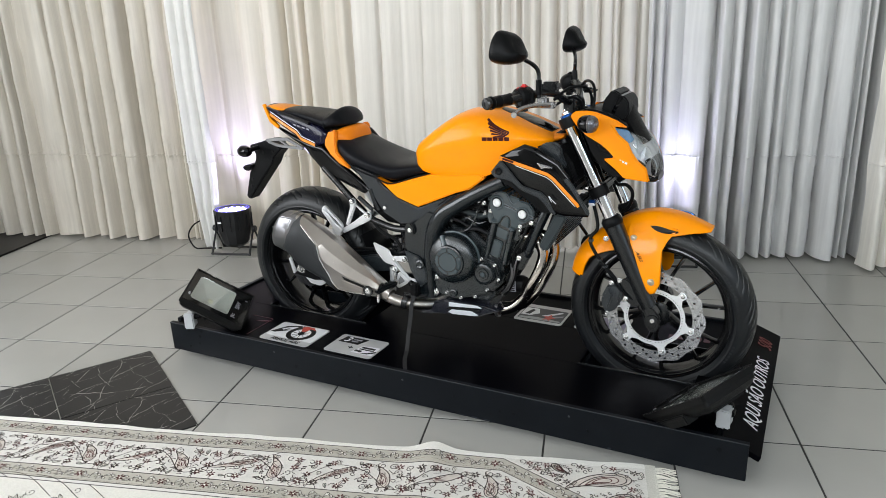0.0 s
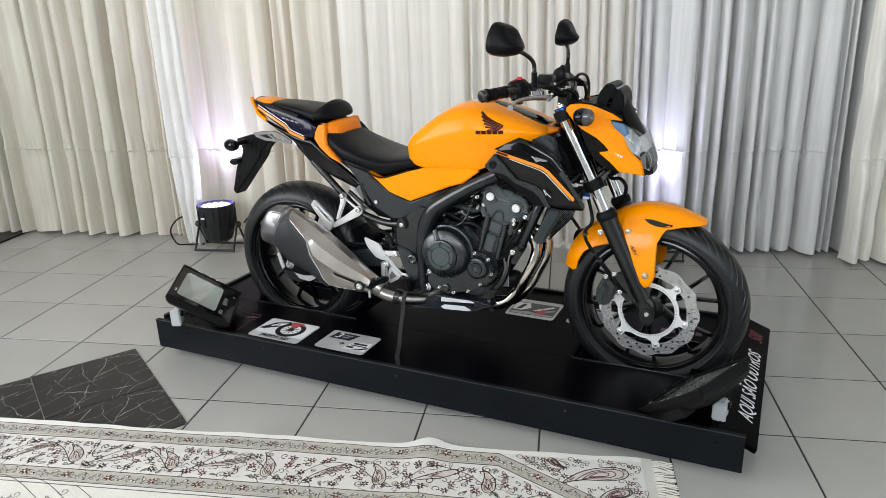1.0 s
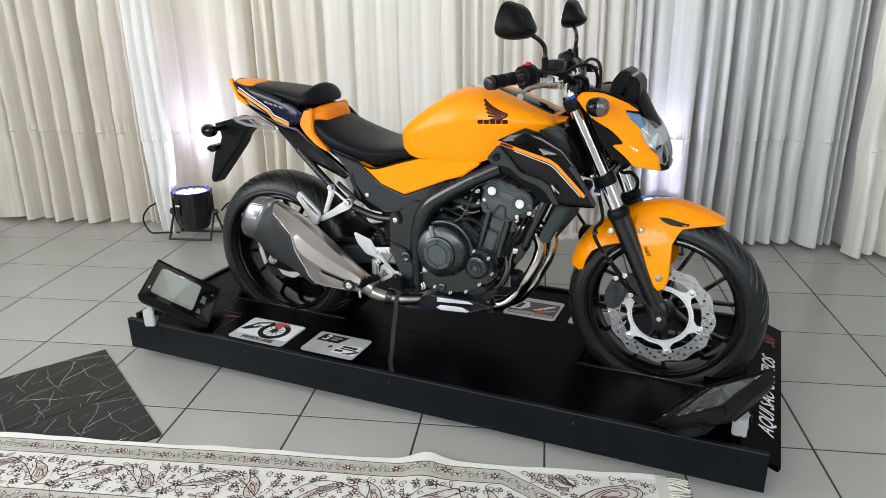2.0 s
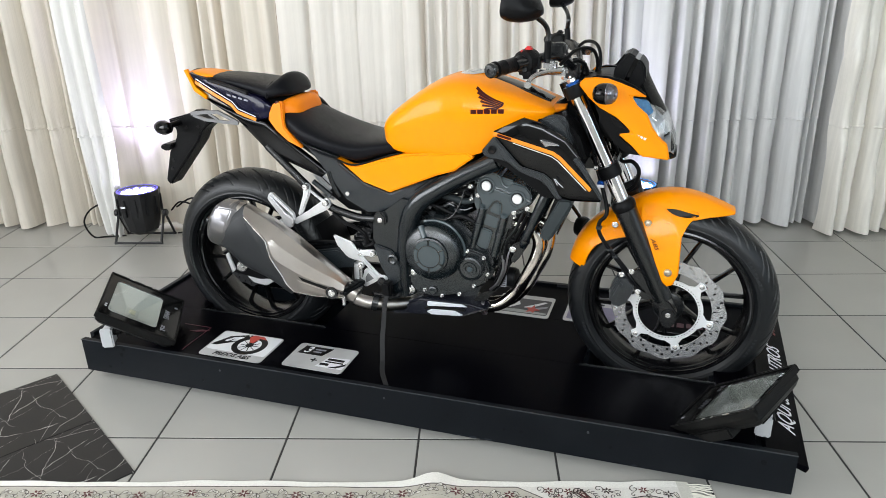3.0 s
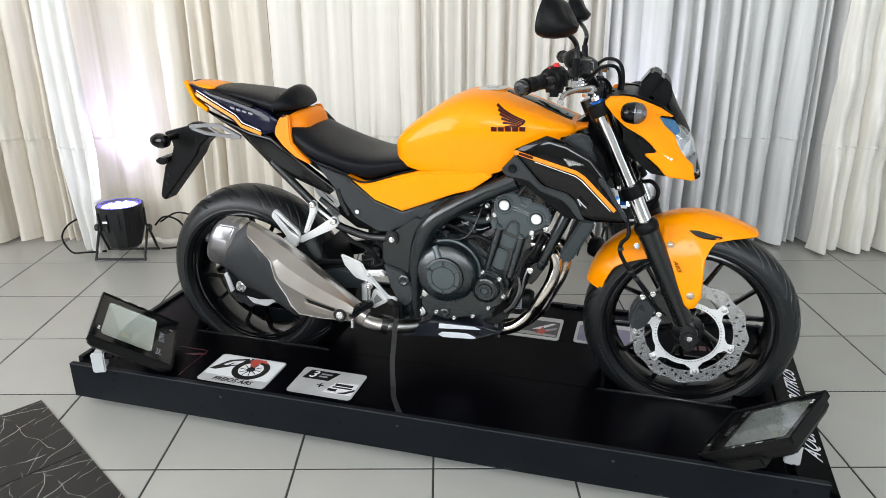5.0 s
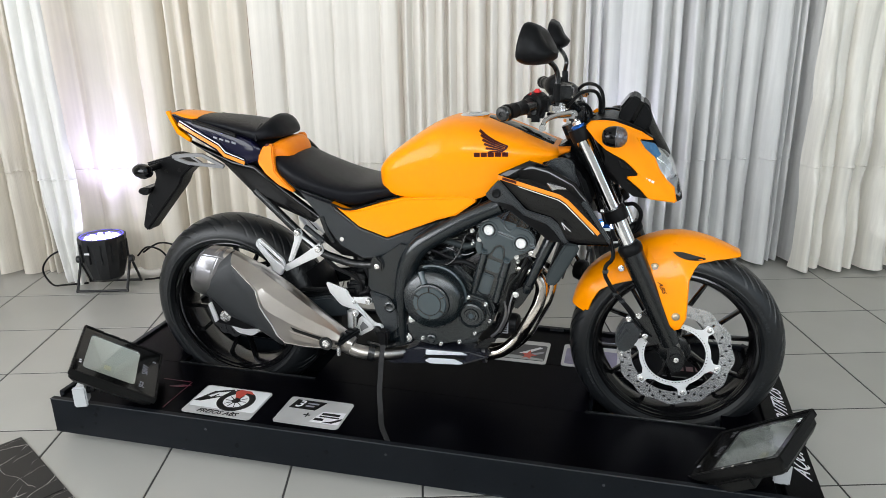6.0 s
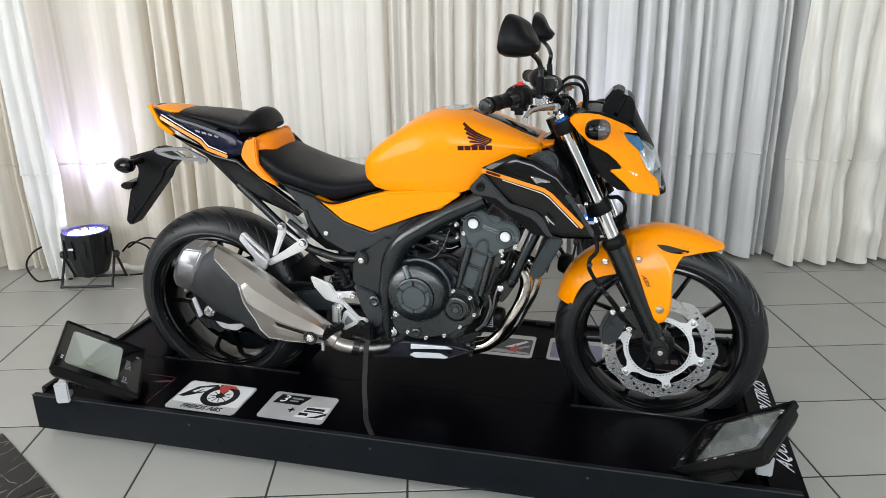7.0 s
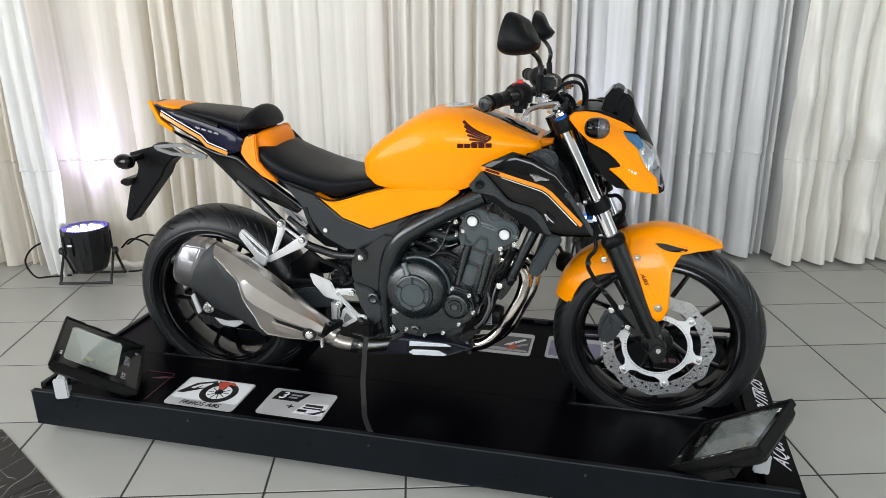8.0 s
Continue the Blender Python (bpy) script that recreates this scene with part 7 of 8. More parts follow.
part("pivot_cover", plate([(0.514, 0.472), (0.575, 0.455), (0.604, 0.40), (0.60, 0.36), (0.57, 0.335), (0.535, 0.40)], -0.162, -0.15, 0.004), GREY_PLASTIC, BIKE, "", 40, True)
part("pivot_cap", lathe([(0, 0), (0.017, 0), (0.017, 0.003), (0.012, 0.005), (0.007, 0.002), (0, 0.002)], 20, (0, -1, 0), (0.578, -0.162, 0.428)), ENGINE, BIKE, "", 35, True)
part("frame_boss", plate([(0.525, 0.572), (0.545, 0.582), (0.562, 0.565), (0.56, 0.54), (0.54, 0.53), (0.522, 0.548)], -0.165, -0.15, 0.004), SATIN, BIKE, "", 40, True)
part("frame_bolt", bolt((0.544, -0.165, 0.553), 0.0062, 0.006), BOLT, BIKE, "", 35, True)
part("down_tube", tube([(1.06, -0.11, 0.705), (1.039, -0.122, 0.655), (1.008, -0.126, 0.58), (0.984, -0.126, 0.522), (0.976, -0.12, 0.498)], [0.0175, 0.0165, 0.0145, 0.0135, 0.013], 18, 4), FRAME, BIKE, "black down tube", 40, True)
part("engine_hanger", plate([(0.945, 0.5), (0.965, 0.512), (0.985, 0.515), (0.99, 0.5), (0.968, 0.462), (0.95, 0.44), (0.94, 0.452), (0.955, 0.48), (0.94, 0.485)], -0.13, -0.112, 0.004), SATIN, BIKE, "", 40, True)
part("tube_ring", lathe([(0.0125, 0), (0.0155, 0), (0.0155, 0.008), (0.0125, 0.008)], 20, (0.36, 0, 0.93), (0.981, -0.1255, 0.513), True), SATIN, BIKE, "", 35, True)
part("hanger_bolt", bolt((0.948, -0.13, 0.488), 0.007, 0.008), BOLT, BIKE, "", 35, True)
part("engine_bracket", plate([(0.925, 0.575), (0.955, 0.585), (0.985, 0.57), (0.97, 0.53), (0.965, 0.48), (0.94, 0.43), (0.915, 0.39), (0.895, 0.37), (0.88, 0.41), (0.905, 0.49)], -0.07, -0.04, 0.006), SATIN, BIKE)
for pts, r, m in (([(0.975, -0.115, 0.6), (0.955, -0.122, 0.55), (0.93, -0.122, 0.51), (0.918, -0.12, 0.45), (0.898, -0.118, 0.39)], 0.0045, PLASTIC), ([(0.985, -0.1, 0.585), (0.96, -0.1, 0.53), (0.935, -0.105, 0.47), (0.915, -0.105, 0.41), (0.89, -0.1, 0.36)], 0.007, PLASTIC),
                  ([(0.94, -0.118, 0.49), (0.93, -0.121, 0.455), (0.922, -0.12, 0.41), (0.9, -0.118, 0.36)], 0.003, STEEL_CAP)):
    part("hose", tube(pts, r, 8), m, BIKE)
part("sensor", merge(box(0.94, -0.11, 0.478, 0.024, 0.022, 0.02, 0.004), knob((0.94, -0.112, 0.5), 0.008, 0.02, (0.3, -0.4, 0.8), 10)), PLASTIC, BIKE)
part("seat_rail", tube([(0.14, -0.1, 0.745), (0.2, -0.108, 0.695), (0.27, -0.114, 0.634), (0.345, -0.118, 0.572), (0.40, -0.12, 0.552), (0.46, -0.124, 0.541), (0.53, -0.13, 0.545)], 0.0125, 14), SATIN, BIKE, "black seat rail tube", 40, True)
part("rail_gusset", strip([(0.30, -0.12, 0.645), (0.36, -0.122, 0.602)], 0.012, 0, 0.01), GREY_PLASTIC, BIKE, "", 35, True)
part("rail_brace", tube([(0.365, -0.13, 0.685), (0.378, -0.128, 0.64), (0.395, -0.124, 0.605)], 0.008, 10), SATIN, BIKE, "", 40, True)

# swingarm and rear brake
part("swingarm", plate([(0.55, 0.475), (0.40, 0.45), (0.26, 0.425), (0.12, 0.378), (0.0, 0.352), (-0.03, 0.345), (-0.045, 0.325), (-0.03, 0.304), (0.02, 0.3), (0.14, 0.338), (0.262, 0.374), (0.40, 0.405), (0.55, 0.415)], -0.118, -0.092, 0.006), SATIN, BIKE, "black box swingarm", 40, True)
part("swingarm_bridge", box(0.45, 0, 0.445, 0.07, 0.2, 0.06, 0.01), SATIN, BIKE)
part("axle_plate", plate([(-0.048, 0.41), (0.03, 0.43), (0.19, 0.34), (0.18, 0.31), (0.13, 0.292), (0.06, 0.282), (-0.045, 0.298)], -0.126, -0.114, 0.004), PLASTIC, BIKE, "black axle bracket", 40, True)
part("axle_adjuster", plate([(-0.058, 0.362), (-0.045, 0.372), (-0.025, 0.31), (-0.04, 0.298)], -0.132, -0.124, 0.002), ALU, BIKE, "silver chain adjuster", 40, True)
part("axle_nut", knob((0.0, -0.126, RZ), 0.014, 0.016, (0, -1, 0), 6), BOLT, BIKE, "rear axle nut", 35, True)
part("axle_washer", knob((0.0, -0.1255, RZ), 0.019, 0.003, (0, -1, 0), 20), BOLT, BIKE, "", 35, True)
part("rear_calliper", plate([(0.0, 0.292), (0.03, 0.262), (0.08, 0.256), (0.115, 0.278), (0.09, 0.295), (0.05, 0.302)], -0.118, -0.09, 0.004), ALU, BIKE, "silver rear brake calliper")
part("arm_guard", plate([(0.26, 0.408), (0.372, 0.432), (0.435, 0.418), (0.433, 0.376), (0.335, 0.358), (0.27, 0.375)], -0.14, -0.118, 0.005), GREY_PLASTIC, BIKE, "dark arm guard")
part("sprocket", lathe([(0.03, 0.078), (0.095, 0.078), (0.1, 0.08), (0.1, 0.084), (0.03, 0.086)], 42, None, (0, 0, RZ)), STEEL, BIKE, "rear chain sprocket")
part("chain", merge(tube([(0.0, 0.082, RZ + 0.1), (0.3, 0.082, 0.425), (0.56, 0.082, 0.43)], 0.008, 6), tube([(0.0, 0.082, RZ - 0.1), (0.3, 0.082, 0.33), (0.56, 0.082, 0.37)], 0.008, 6)), SATIN, BIKE, "drive chain")
part("shock_absorber", tube([(0.42, 0, 0.68), (0.44, 0, 0.48)], 0.03, 16, 2), SATIN, BIKE, "rear shock absorber")
part("rear_hugger", loft([[(0.0 + rr * math.cos(a), y, RZ + rr * math.sin(a)) for y, rr in ((-0.085, 0.318), (-0.05, 0.334), (0, 0.337), (0.05, 0.334), (0.085, 0.318), (0.05, 0.33), (0, 0.333), (-0.05, 0.33))] for a in [radians(30 - 55 * k / 14) for k in range(15)]]), PLASTIC, BIKE, "black inner mudguard", 50)
for pts in ([(0.36, -0.11, 0.545), (0.40, -0.12, 0.52), (0.455, -0.125, 0.50), (0.475, -0.12, 0.47), (0.47, -0.12, 0.44)], [(0.48, -0.12, 0.545), (0.505, -0.125, 0.5), (0.50, -0.125, 0.46), (0.47, -0.12, 0.445)], [(0.24, -0.12, 0.43), (0.3, -0.125, 0.445), (0.4, -0.125, 0.452), (0.45, -0.12, 0.45)]):
    part("hose", tube(pts, 0.0065, 10), PLASTIC, BIKE, "black hose")
part("battery_box", plate([(0.33, 0.60), (0.40, 0.55), (0.50, 0.54), (0.56, 0.56), (0.60, 0.66), (0.45, 0.72)], -0.09, 0.09, 0.01), PLASTIC, BIKE)

# exhaust
ex = part("muffler", loft([[Vector((x, -0.2 + wy * math.copysign(abs(math.cos(t)) ** 0.7, math.cos(t)), zc)) + Vector((0.39, 0, 0.92)) * (hz * math.copysign(abs(math.sin(t)) ** 0.8, math.sin(t))) for t in [2 * math.pi * k / 36 for k in range(36)]]
     for x, zc, hz, wy in ((0.03, 0.516, 0.08, 0.044), (0.08, 0.494, 0.088, 0.042), (0.16, 0.456, 0.089, 0.042), (0.24, 0.414, 0.081, 0.042), (0.32, 0.372, 0.064, 0.04), (0.39, 0.34, 0.044, 0.036), (0.435, 0.322, 0.032, 0.032), (0.47, 0.308, 0.022, 0.025))]), STEEL, BIKE, "brushed steel muffler", 50)
CAP_RING = ((-0.3, 1.0), (-0.72, 0.82), (-1.0, 0.35), (-1.0, -0.35), (-0.75, -0.82), (-0.3, -1.0), (0.3, -1.0), (0.75, -0.8), (1.0, -0.3), (1.0, 0.4), (0.72, 0.82), (0.3, 1.0))
part("end_cap", rounded(loft([[Vector((x, -0.2 + wy * a, zc)) + Vector((0.36, 0, 0.93)) * (hz * b) for a, b in CAP_RING]
     for x, zc, hz, wy in ((-0.014, 0.521, 0.03, 0.024), (-0.022, 0.519, 0.058, 0.044), (-0.004, 0.516, 0.078, 0.054), (0.046, 0.507, 0.086, 0.056), (0.066, 0.5, 0.08, 0.046))]), 0.004, 2, 12), STEEL_CAP, ex, "satin grey faceted muffler end cap", 25)
part("tail_pipe", lathe([(0.014, 0), (0.018, 0), (0.018, 0.03), (0.014, 0.03)], 20, (-0.92, 0, 0.39), (-0.02, -0.2, 0.505)), SATIN, ex)
# black shield along the outer side, steel cover below it
part("muffler_shield", shell([(0.112, -0.23, 0.588), (0.123, -0.25, 0.561), (0.17, -0.256, 0.518), (0.2, -0.258, 0.489), (0.211, -0.258, 0.436), (0.242, -0.256, 0.38), (0.276, -0.25, 0.322), (0.258, -0.244, 0.306), (0.185, -0.246, 0.352), (0.092, -0.244, 0.385), (0.053, -0.244, 0.422), (0.012, -0.244, 0.459), (0.041, -0.25, 0.509), (0.08, -0.244, 0.558)], 0.024, 0.014, 0.2, 0.002), SHIELD, ex, "matt black muffler shield", 60)
COVER = [((0.114, -0.228, 0.584), (0.12, -0.25, 0.568), (0.124, -0.256, 0.562), (0.127, -0.257, 0.558)),
         ((0.172, -0.226, 0.553), (0.18, -0.256, 0.524), (0.177, -0.264, 0.52), (0.17, -0.263, 0.517)),
         ((0.213, -0.226, 0.527), (0.218, -0.26, 0.494), (0.209, -0.27, 0.487), (0.2, -0.268, 0.488)),
         ((0.262, -0.226, 0.495), (0.255, -0.26, 0.466), (0.224, -0.272, 0.438), (0.211, -0.268, 0.436)),
         ((0.332, -0.228, 0.446), (0.32, -0.258, 0.428), (0.272, -0.27, 0.408), (0.242, -0.264, 0.38)),
         ((0.39, -0.23, 0.407), (0.38, -0.254, 0.397), (0.335, -0.265, 0.378), (0.277, -0.258, 0.324)),
         ((0.425, -0.232, 0.383), (0.42, -0.248, 0.378), (0.40, -0.258, 0.357), (0.40, -0.25, 0.317)),
         ((0.448, -0.236, 0.36), (0.449, -0.243, 0.357), (0.445, -0.25, 0.343), (0.442, -0.246, 0.321))]
rails = [crom([q[k] for q in COVER], 2) for k in range(4)]
part("muffler_cover", loft([[a, b, c, d, (d.x, -0.225, d.z), (a.x, -0.21, a.z)] for a, b, c, d in zip(*rails)]), STEEL, ex, "brushed steel muffler cover in three facets", 17)
# rolled edge in a brighter steel, its highlight put into the colour
part("cover_edge", tube([q + Vector((0.0, -0.001, 0.0)) for q in rails[3]], 0.0022, 8, 1), STEEL_GLINT, ex, "rolled edge, paler for its highlight")
part("cover_slot", panel([(0.299, -0.2665, 0.384), (0.396, -0.26, 0.353), (0.39, -0.26, 0.345), (0.313, -0.2655, 0.367)], 0.006, 0.001), DECAL_BLACK, ex, "dark slot")
part("cover_lip", panel([(0.311, -0.2665, 0.364), (0.388, -0.2605, 0.343), (0.387, -0.26, 0.328), (0.31, -0.266, 0.341), (0.296, -0.267, 0.371)], 0.006, 0.0015), STEEL, ex)
part("muffler_bolt", bolt((0.41, -0.2575, 0.336), 0.011, 0.008), BOLT, ex, "muffler clamp bolt")
part("muffler_ring", lathe([(0.012, 0), (0.02, 0), (0.02, 0.005), (0.012, 0.005)], 24, (0, -1, 0), (0.41, -0.2565, 0.336), True), SATIN, ex)
part("link_pipe", tube([(0.445, -0.2, 0.305), (0.48, -0.19, 0.286), (0.53, -0.175, 0.275), (0.58, -0.14, 0.265), (0.64, -0.08, 0.255), (0.70, -0.07, 0.25)], 0.0205, 18), STEEL, BIKE, "steel link pipe")
part("pipe_clamp", lathe([(0.022, 0), (0.027, 0), (0.027, 0.02), (0.022, 0.02)], 24, (1, 0.25, -0.25), (0.515, -0.192, 0.289), True), SATIN, BIKE)
for y0, y1, dx in ((-0.075, -0.06, 0.0), (-0.01, -0.02, 0.02)):
    part("header_pipe", tube([(0.925, y0, 0.55), (0.965, y0, 0.547), (0.998 + dx, y0, 0.53), (1.014 + dx, y0, 0.495), (1.004 + dx, y0 - 0.01, 0.44), (0.976 + dx, y0 - 0.013, 0.38), (0.948 + dx, y1 - 0.02, 0.328), (0.893 + dx, y1 - 0.02, 0.276), (0.81, y1 - 0.01, 0.252)], 0.0185, 18, 5), PIPE, BIKE, "bright steel header pipe", 60)
part("collector", tube([(0.83, -0.06, 0.268), (0.76, -0.06, 0.258), (0.66, -0.08, 0.255)], [0.03, 0.036, 0.03], 20, 4), PIPE, BIKE, "exhaust collector")
part("collector_clamp", lathe([(0.022, 0), (0.028, 0), (0.028, 0.01), (0.022, 0.01)], 24, (1, 0, 0.1), (0.845, -0.085, 0.268), True), STEEL_CAP, BIKE)
under = part("belly_guard", panel([(0.55, -0.134, 0.248), (0.65, -0.142, 0.295), (0.68, -0.144, 0.297), (0.813, -0.14, 0.293), (0.876, -0.126, 0.278), (0.79, -0.14, 0.246), (0.672, -0.144, 0.241), (0.55, -0.134, 0.222)], 0.07, 0.008, 3), GUARD, BIKE, "dark belly guard", 35)
part("guard_inset", panel([(0.681, -0.147, 0.291), (0.791, -0.1435, 0.292), (0.809, -0.141, 0.284), (0.68, -0.147, 0.275)], 0.006, 0.0015), INSET, under, "bright upper inset")
part("guard_inset", panel([(0.677, -0.147, 0.254), (0.691, -0.147, 0.264), (0.768, -0.146, 0.269), (0.795, -0.142, 0.255), (0.785, -0.142, 0.251), (0.694, -0.147, 0.247)], 0.006, 0.0015), INSET, under, "bright lower inset")
part("guard_recess", panel([(0.668, -0.1455, 0.262), (0.683, -0.1455, 0.276), (0.80, -0.142, 0.276), (0.80, -0.142, 0.268), (0.70, -0.1455, 0.268)], 0.004, 0.0005), DECAL_BLACK, under)

# engine
case = part("crankcase", merge(plate([(0.585, 0.46), (0.62, 0.52), (0.675, 0.56), (0.76, 0.555), (0.80, 0.52), (0.86, 0.462), (0.885, 0.41), (0.865, 0.355), (0.81, 0.33), (0.79, 0.31), (0.70, 0.288), (0.62, 0.296), (0.582, 0.35)], -0.118, 0.118, 0.012),
            plate([(0.63, 0.30), (0.84, 0.33), (0.80, 0.265), (0.66, 0.262)], -0.08, 0.08, 0.01)), ENGINE, BIKE, "dark cast crankcase")
case.location = (0.005, 0, 0.009)
part("clutch_flange", plate([(0.60, 0.455), (0.618, 0.51), (0.668, 0.55), (0.75, 0.548), (0.785, 0.51), (0.80, 0.47), (0.855, 0.455), (0.872, 0.405), (0.86, 0.365), (0.79, 0.32), (0.70, 0.295), (0.635, 0.305), (0.6, 0.36)], -0.136, -0.116, 0.005), ENGINE, case)
clutch = part("clutch_cover", lathe([(0.0, 0.062), (0.052, 0.062), (0.056, 0.06), (0.058, 0.053), (0.078, 0.047), (0.086, 0.04), (0.09, 0.025), (0.091, 0.0)], 64, (0, -1, 0), (0.705, -0.134, 0.457)), ENGINE, case, "round dark clutch cover")
part("clutch_lid", lathe([(0.0, 0.004), (0.047, 0.004), (0.05, 0.0)], 48, (0, -1, 0), (0.705, -0.196, 0.457)), ENGINE_LIGHT, clutch, "grey lid with notches")
part("lid_ring", lathe([(0.0335, 0), (0.0335, 0.0015), (0.036, 0.0015), (0.036, 0)], 40, (0, -1, 0), (0.705, -0.2, 0.457)), ENGINE, clutch)
for k in range(6):
    a = radians(60 * k + 90)
    bm = box(0.043, 0, 0, 0.017, 0.0045, 0.0035, 0.0005)
    bm.transform(Matrix.Translation((0.705, -0.2, 0.457)) @ Matrix.Rotation(-a, 4, "Y"))
    part("lid_notch", bm, DECAL_BLACK, clutch)
part("cover_rib", tube([(0.674, -0.172, 0.541), (0.69, -0.186, 0.51)], 0.010, 12, 2), ENGINE_LIGHT, clutch)
# rim drawn in lighter casting only along the arc of its highlight
part("cover_ridge", tube([(0.705 + 0.094 * math.cos(radians(a)), -0.141, 0.457 + 0.094 * math.sin(radians(a))) for a in range(-10, 111, 8)], 0.0042, 8, 2), ENGINE_LIGHT, clutch, "raised rim on one arc of the cover, paler for its highlight")
pulse = part("pulse_cover", lathe([(0.0, 0.022), (0.012, 0.022), (0.014, 0.024), (0.02, 0.024), (0.022, 0.02), (0.03, 0.02), (0.032, 0.024), (0.037, 0.022), (0.04, 0.016), (0.042, 0.0)], 48, (0, -1, 0), (0.818, -0.134, 0.412)), ENGINE, case, "round dark pulse cover")
part("inspection_plug", knob((0.818, -0.156, 0.412), 0.009, 0.004, (0, -1, 0), 6), ENGINE_LIGHT, pulse)
part("drain_boss", lathe([(0, 0), (0.014, 0), (0.014, 0.006), (0.01, 0.008), (0.0, 0.006)], 20, (0, -1, 0), (0.693, -0.136, 0.318)), ENGINE, case)
for x, z in ((0.635, 0.534), (0.597, 0.495), (0.60, 0.432), (0.696, 0.547), (0.744, 0.537), (0.779, 0.503), (0.805, 0.461), (0.856, 0.444), (0.868, 0.392), (0.825, 0.349), (0.778, 0.316), (0.721, 0.303), (0.665, 0.316), (0.615, 0.361)):
    part("cover_bolt", bolt((x, -0.134, z), 0.0048, 0.009), BOLT, case)
for x, z, r in ((0.653, 0.587, 0.012), (0.619, 0.319, 0.013)):
    part("mount_boss", knob((x, -0.11, z), r * 1.7, 0.024, (0, -1, 0), 20), ENGINE, BIKE)
    part("mount_bolt", bolt((x, -0.134, z), r, 0.01), BOLT, BIKE, "engine mounting bolt")
part("drain_plug", bolt((0.63, -0.134, 0.372), 0.009, 0.008), BOLT, case)
# cylinder block and head, leaning forward
block = part("cylinder_block", plate([(0.80, 0.48), (0.845, 0.60), (0.935, 0.565), (0.895, 0.44)], -0.104, 0.104, 0.006), ENGINE, BIKE, "dark cylinder block")
part("block_panel", plate([(0.848, 0.541), (0.882, 0.53), (0.865, 0.47), (0.826, 0.477)], -0.111, -0.102, 0.004), ENGINE_LIGHT, block, "grey ribbed side panel")
part("block_panel", plate([(0.860, 0.588), (0.905, 0.574), (0.892, 0.538), (0.852, 0.55)], -0.109, -0.1, 0.003), ENGINE_LIGHT, block)
for a, b in (((0.853, 0.600), (0.819, 0.474)), ((0.917, 0.577), (0.886, 0.455))):
    part("stud_tube", tube([(a[0], -0.112, a[1]), (b[0], -0.112, b[1])], 0.0112, 14, 2), ENGINE, block, "", 40, True)
    part("stud_collar", tube([(a[0] - 0.012, -0.112, a[1] - 0.044), (a[0] - 0.015, -0.112, a[1] - 0.056)], 0.0128, 14, 2), ENGINE, block)
    part("stud_nut", bolt((a[0], -0.116, a[1] + 0.007), 0.008, 0.008, (0.25, -0.6, 0.8)), ENGINE_LIGHT, block)
head = part("cylinder_head", plate([(0.823, 0.613), (0.826, 0.655), (0.834, 0.675), (0.99, 0.64), (0.998, 0.625), (0.982, 0.608), (0.945, 0.587), (0.937, 0.57), (0.944, 0.545), (0.92, 0.538), (0.85, 0.56), (0.85, 0.594), (0.831, 0.59)], -0.108, 0.108, 0.005), ENGINE, BIKE, "grey cylinder head")
part("head_face", plate([(0.834, 0.67), (0.837, 0.645), (0.849, 0.625), (0.85, 0.60), (0.866, 0.597), (0.88, 0.62), (0.889, 0.629), (0.905, 0.628), (0.912, 0.618), (0.912, 0.583), (0.926, 0.58), (0.94, 0.597), (0.996, 0.628), (0.994, 0.634), (0.92, 0.66), (0.84, 0.683)], -0.117, -0.105, 0.004), ENGINE_LIGHT, head, "grey cast face with a notch")
part("head_wing", plate([(0.826, 0.618), (0.828, 0.65), (0.833, 0.648), (0.845, 0.624), (0.845, 0.598), (0.832, 0.595)], -0.113, -0.105, 0.003), ENGINE_LIGHT, head)
part("head_step", plate([(0.872, 0.593), (0.884, 0.615), (0.892, 0.622), (0.903, 0.621), (0.907, 0.612), (0.905, 0.582)], -0.113, -0.105, 0.003), ENGINE_LIGHT, head)
part("head_foot", plate([(0.93, 0.575), (0.943, 0.592), (0.985, 0.612), (0.975, 0.6), (0.945, 0.582), (0.94, 0.55), (0.925, 0.545)], -0.113, -0.105, 0.003), ENGINE, head)
cover = part("cam_cover", plate([(0.829, 0.672), (0.832, 0.69), (0.848, 0.709), (0.872, 0.715), (0.899, 0.709), (0.909, 0.696), (0.914, 0.681), (0.925, 0.673), (0.937, 0.683), (0.949, 0.687), (0.981, 0.678), (0.997, 0.658), (0.998, 0.634), (0.99, 0.632), (0.84, 0.685)], -0.121, 0.121, 0.006, 3), ENGINE_LIGHT, head, "grey cam cover with a notch between two lobes")
part("cover_valley", plate([(0.905, 0.70), (0.945, 0.69), (0.95, 0.66), (0.9, 0.67)], -0.112, 0.112, 0.004), ENGINE_LIGHT, head)
for dz in (0.0045, -0.0045):
    part("cover_rail", tube([(0.836, -0.1215, 0.687 + dz), (0.915, -0.1215, 0.660 + dz), (0.996, -0.1215, 0.632 + dz)], 0.0026, 8, 2), ENGINE_LIGHT, head)
part("cover_rail", tube([(0.836, -0.119, 0.687), (0.996, -0.119, 0.632)], 0.0032, 8, 2), ENGINE, head)
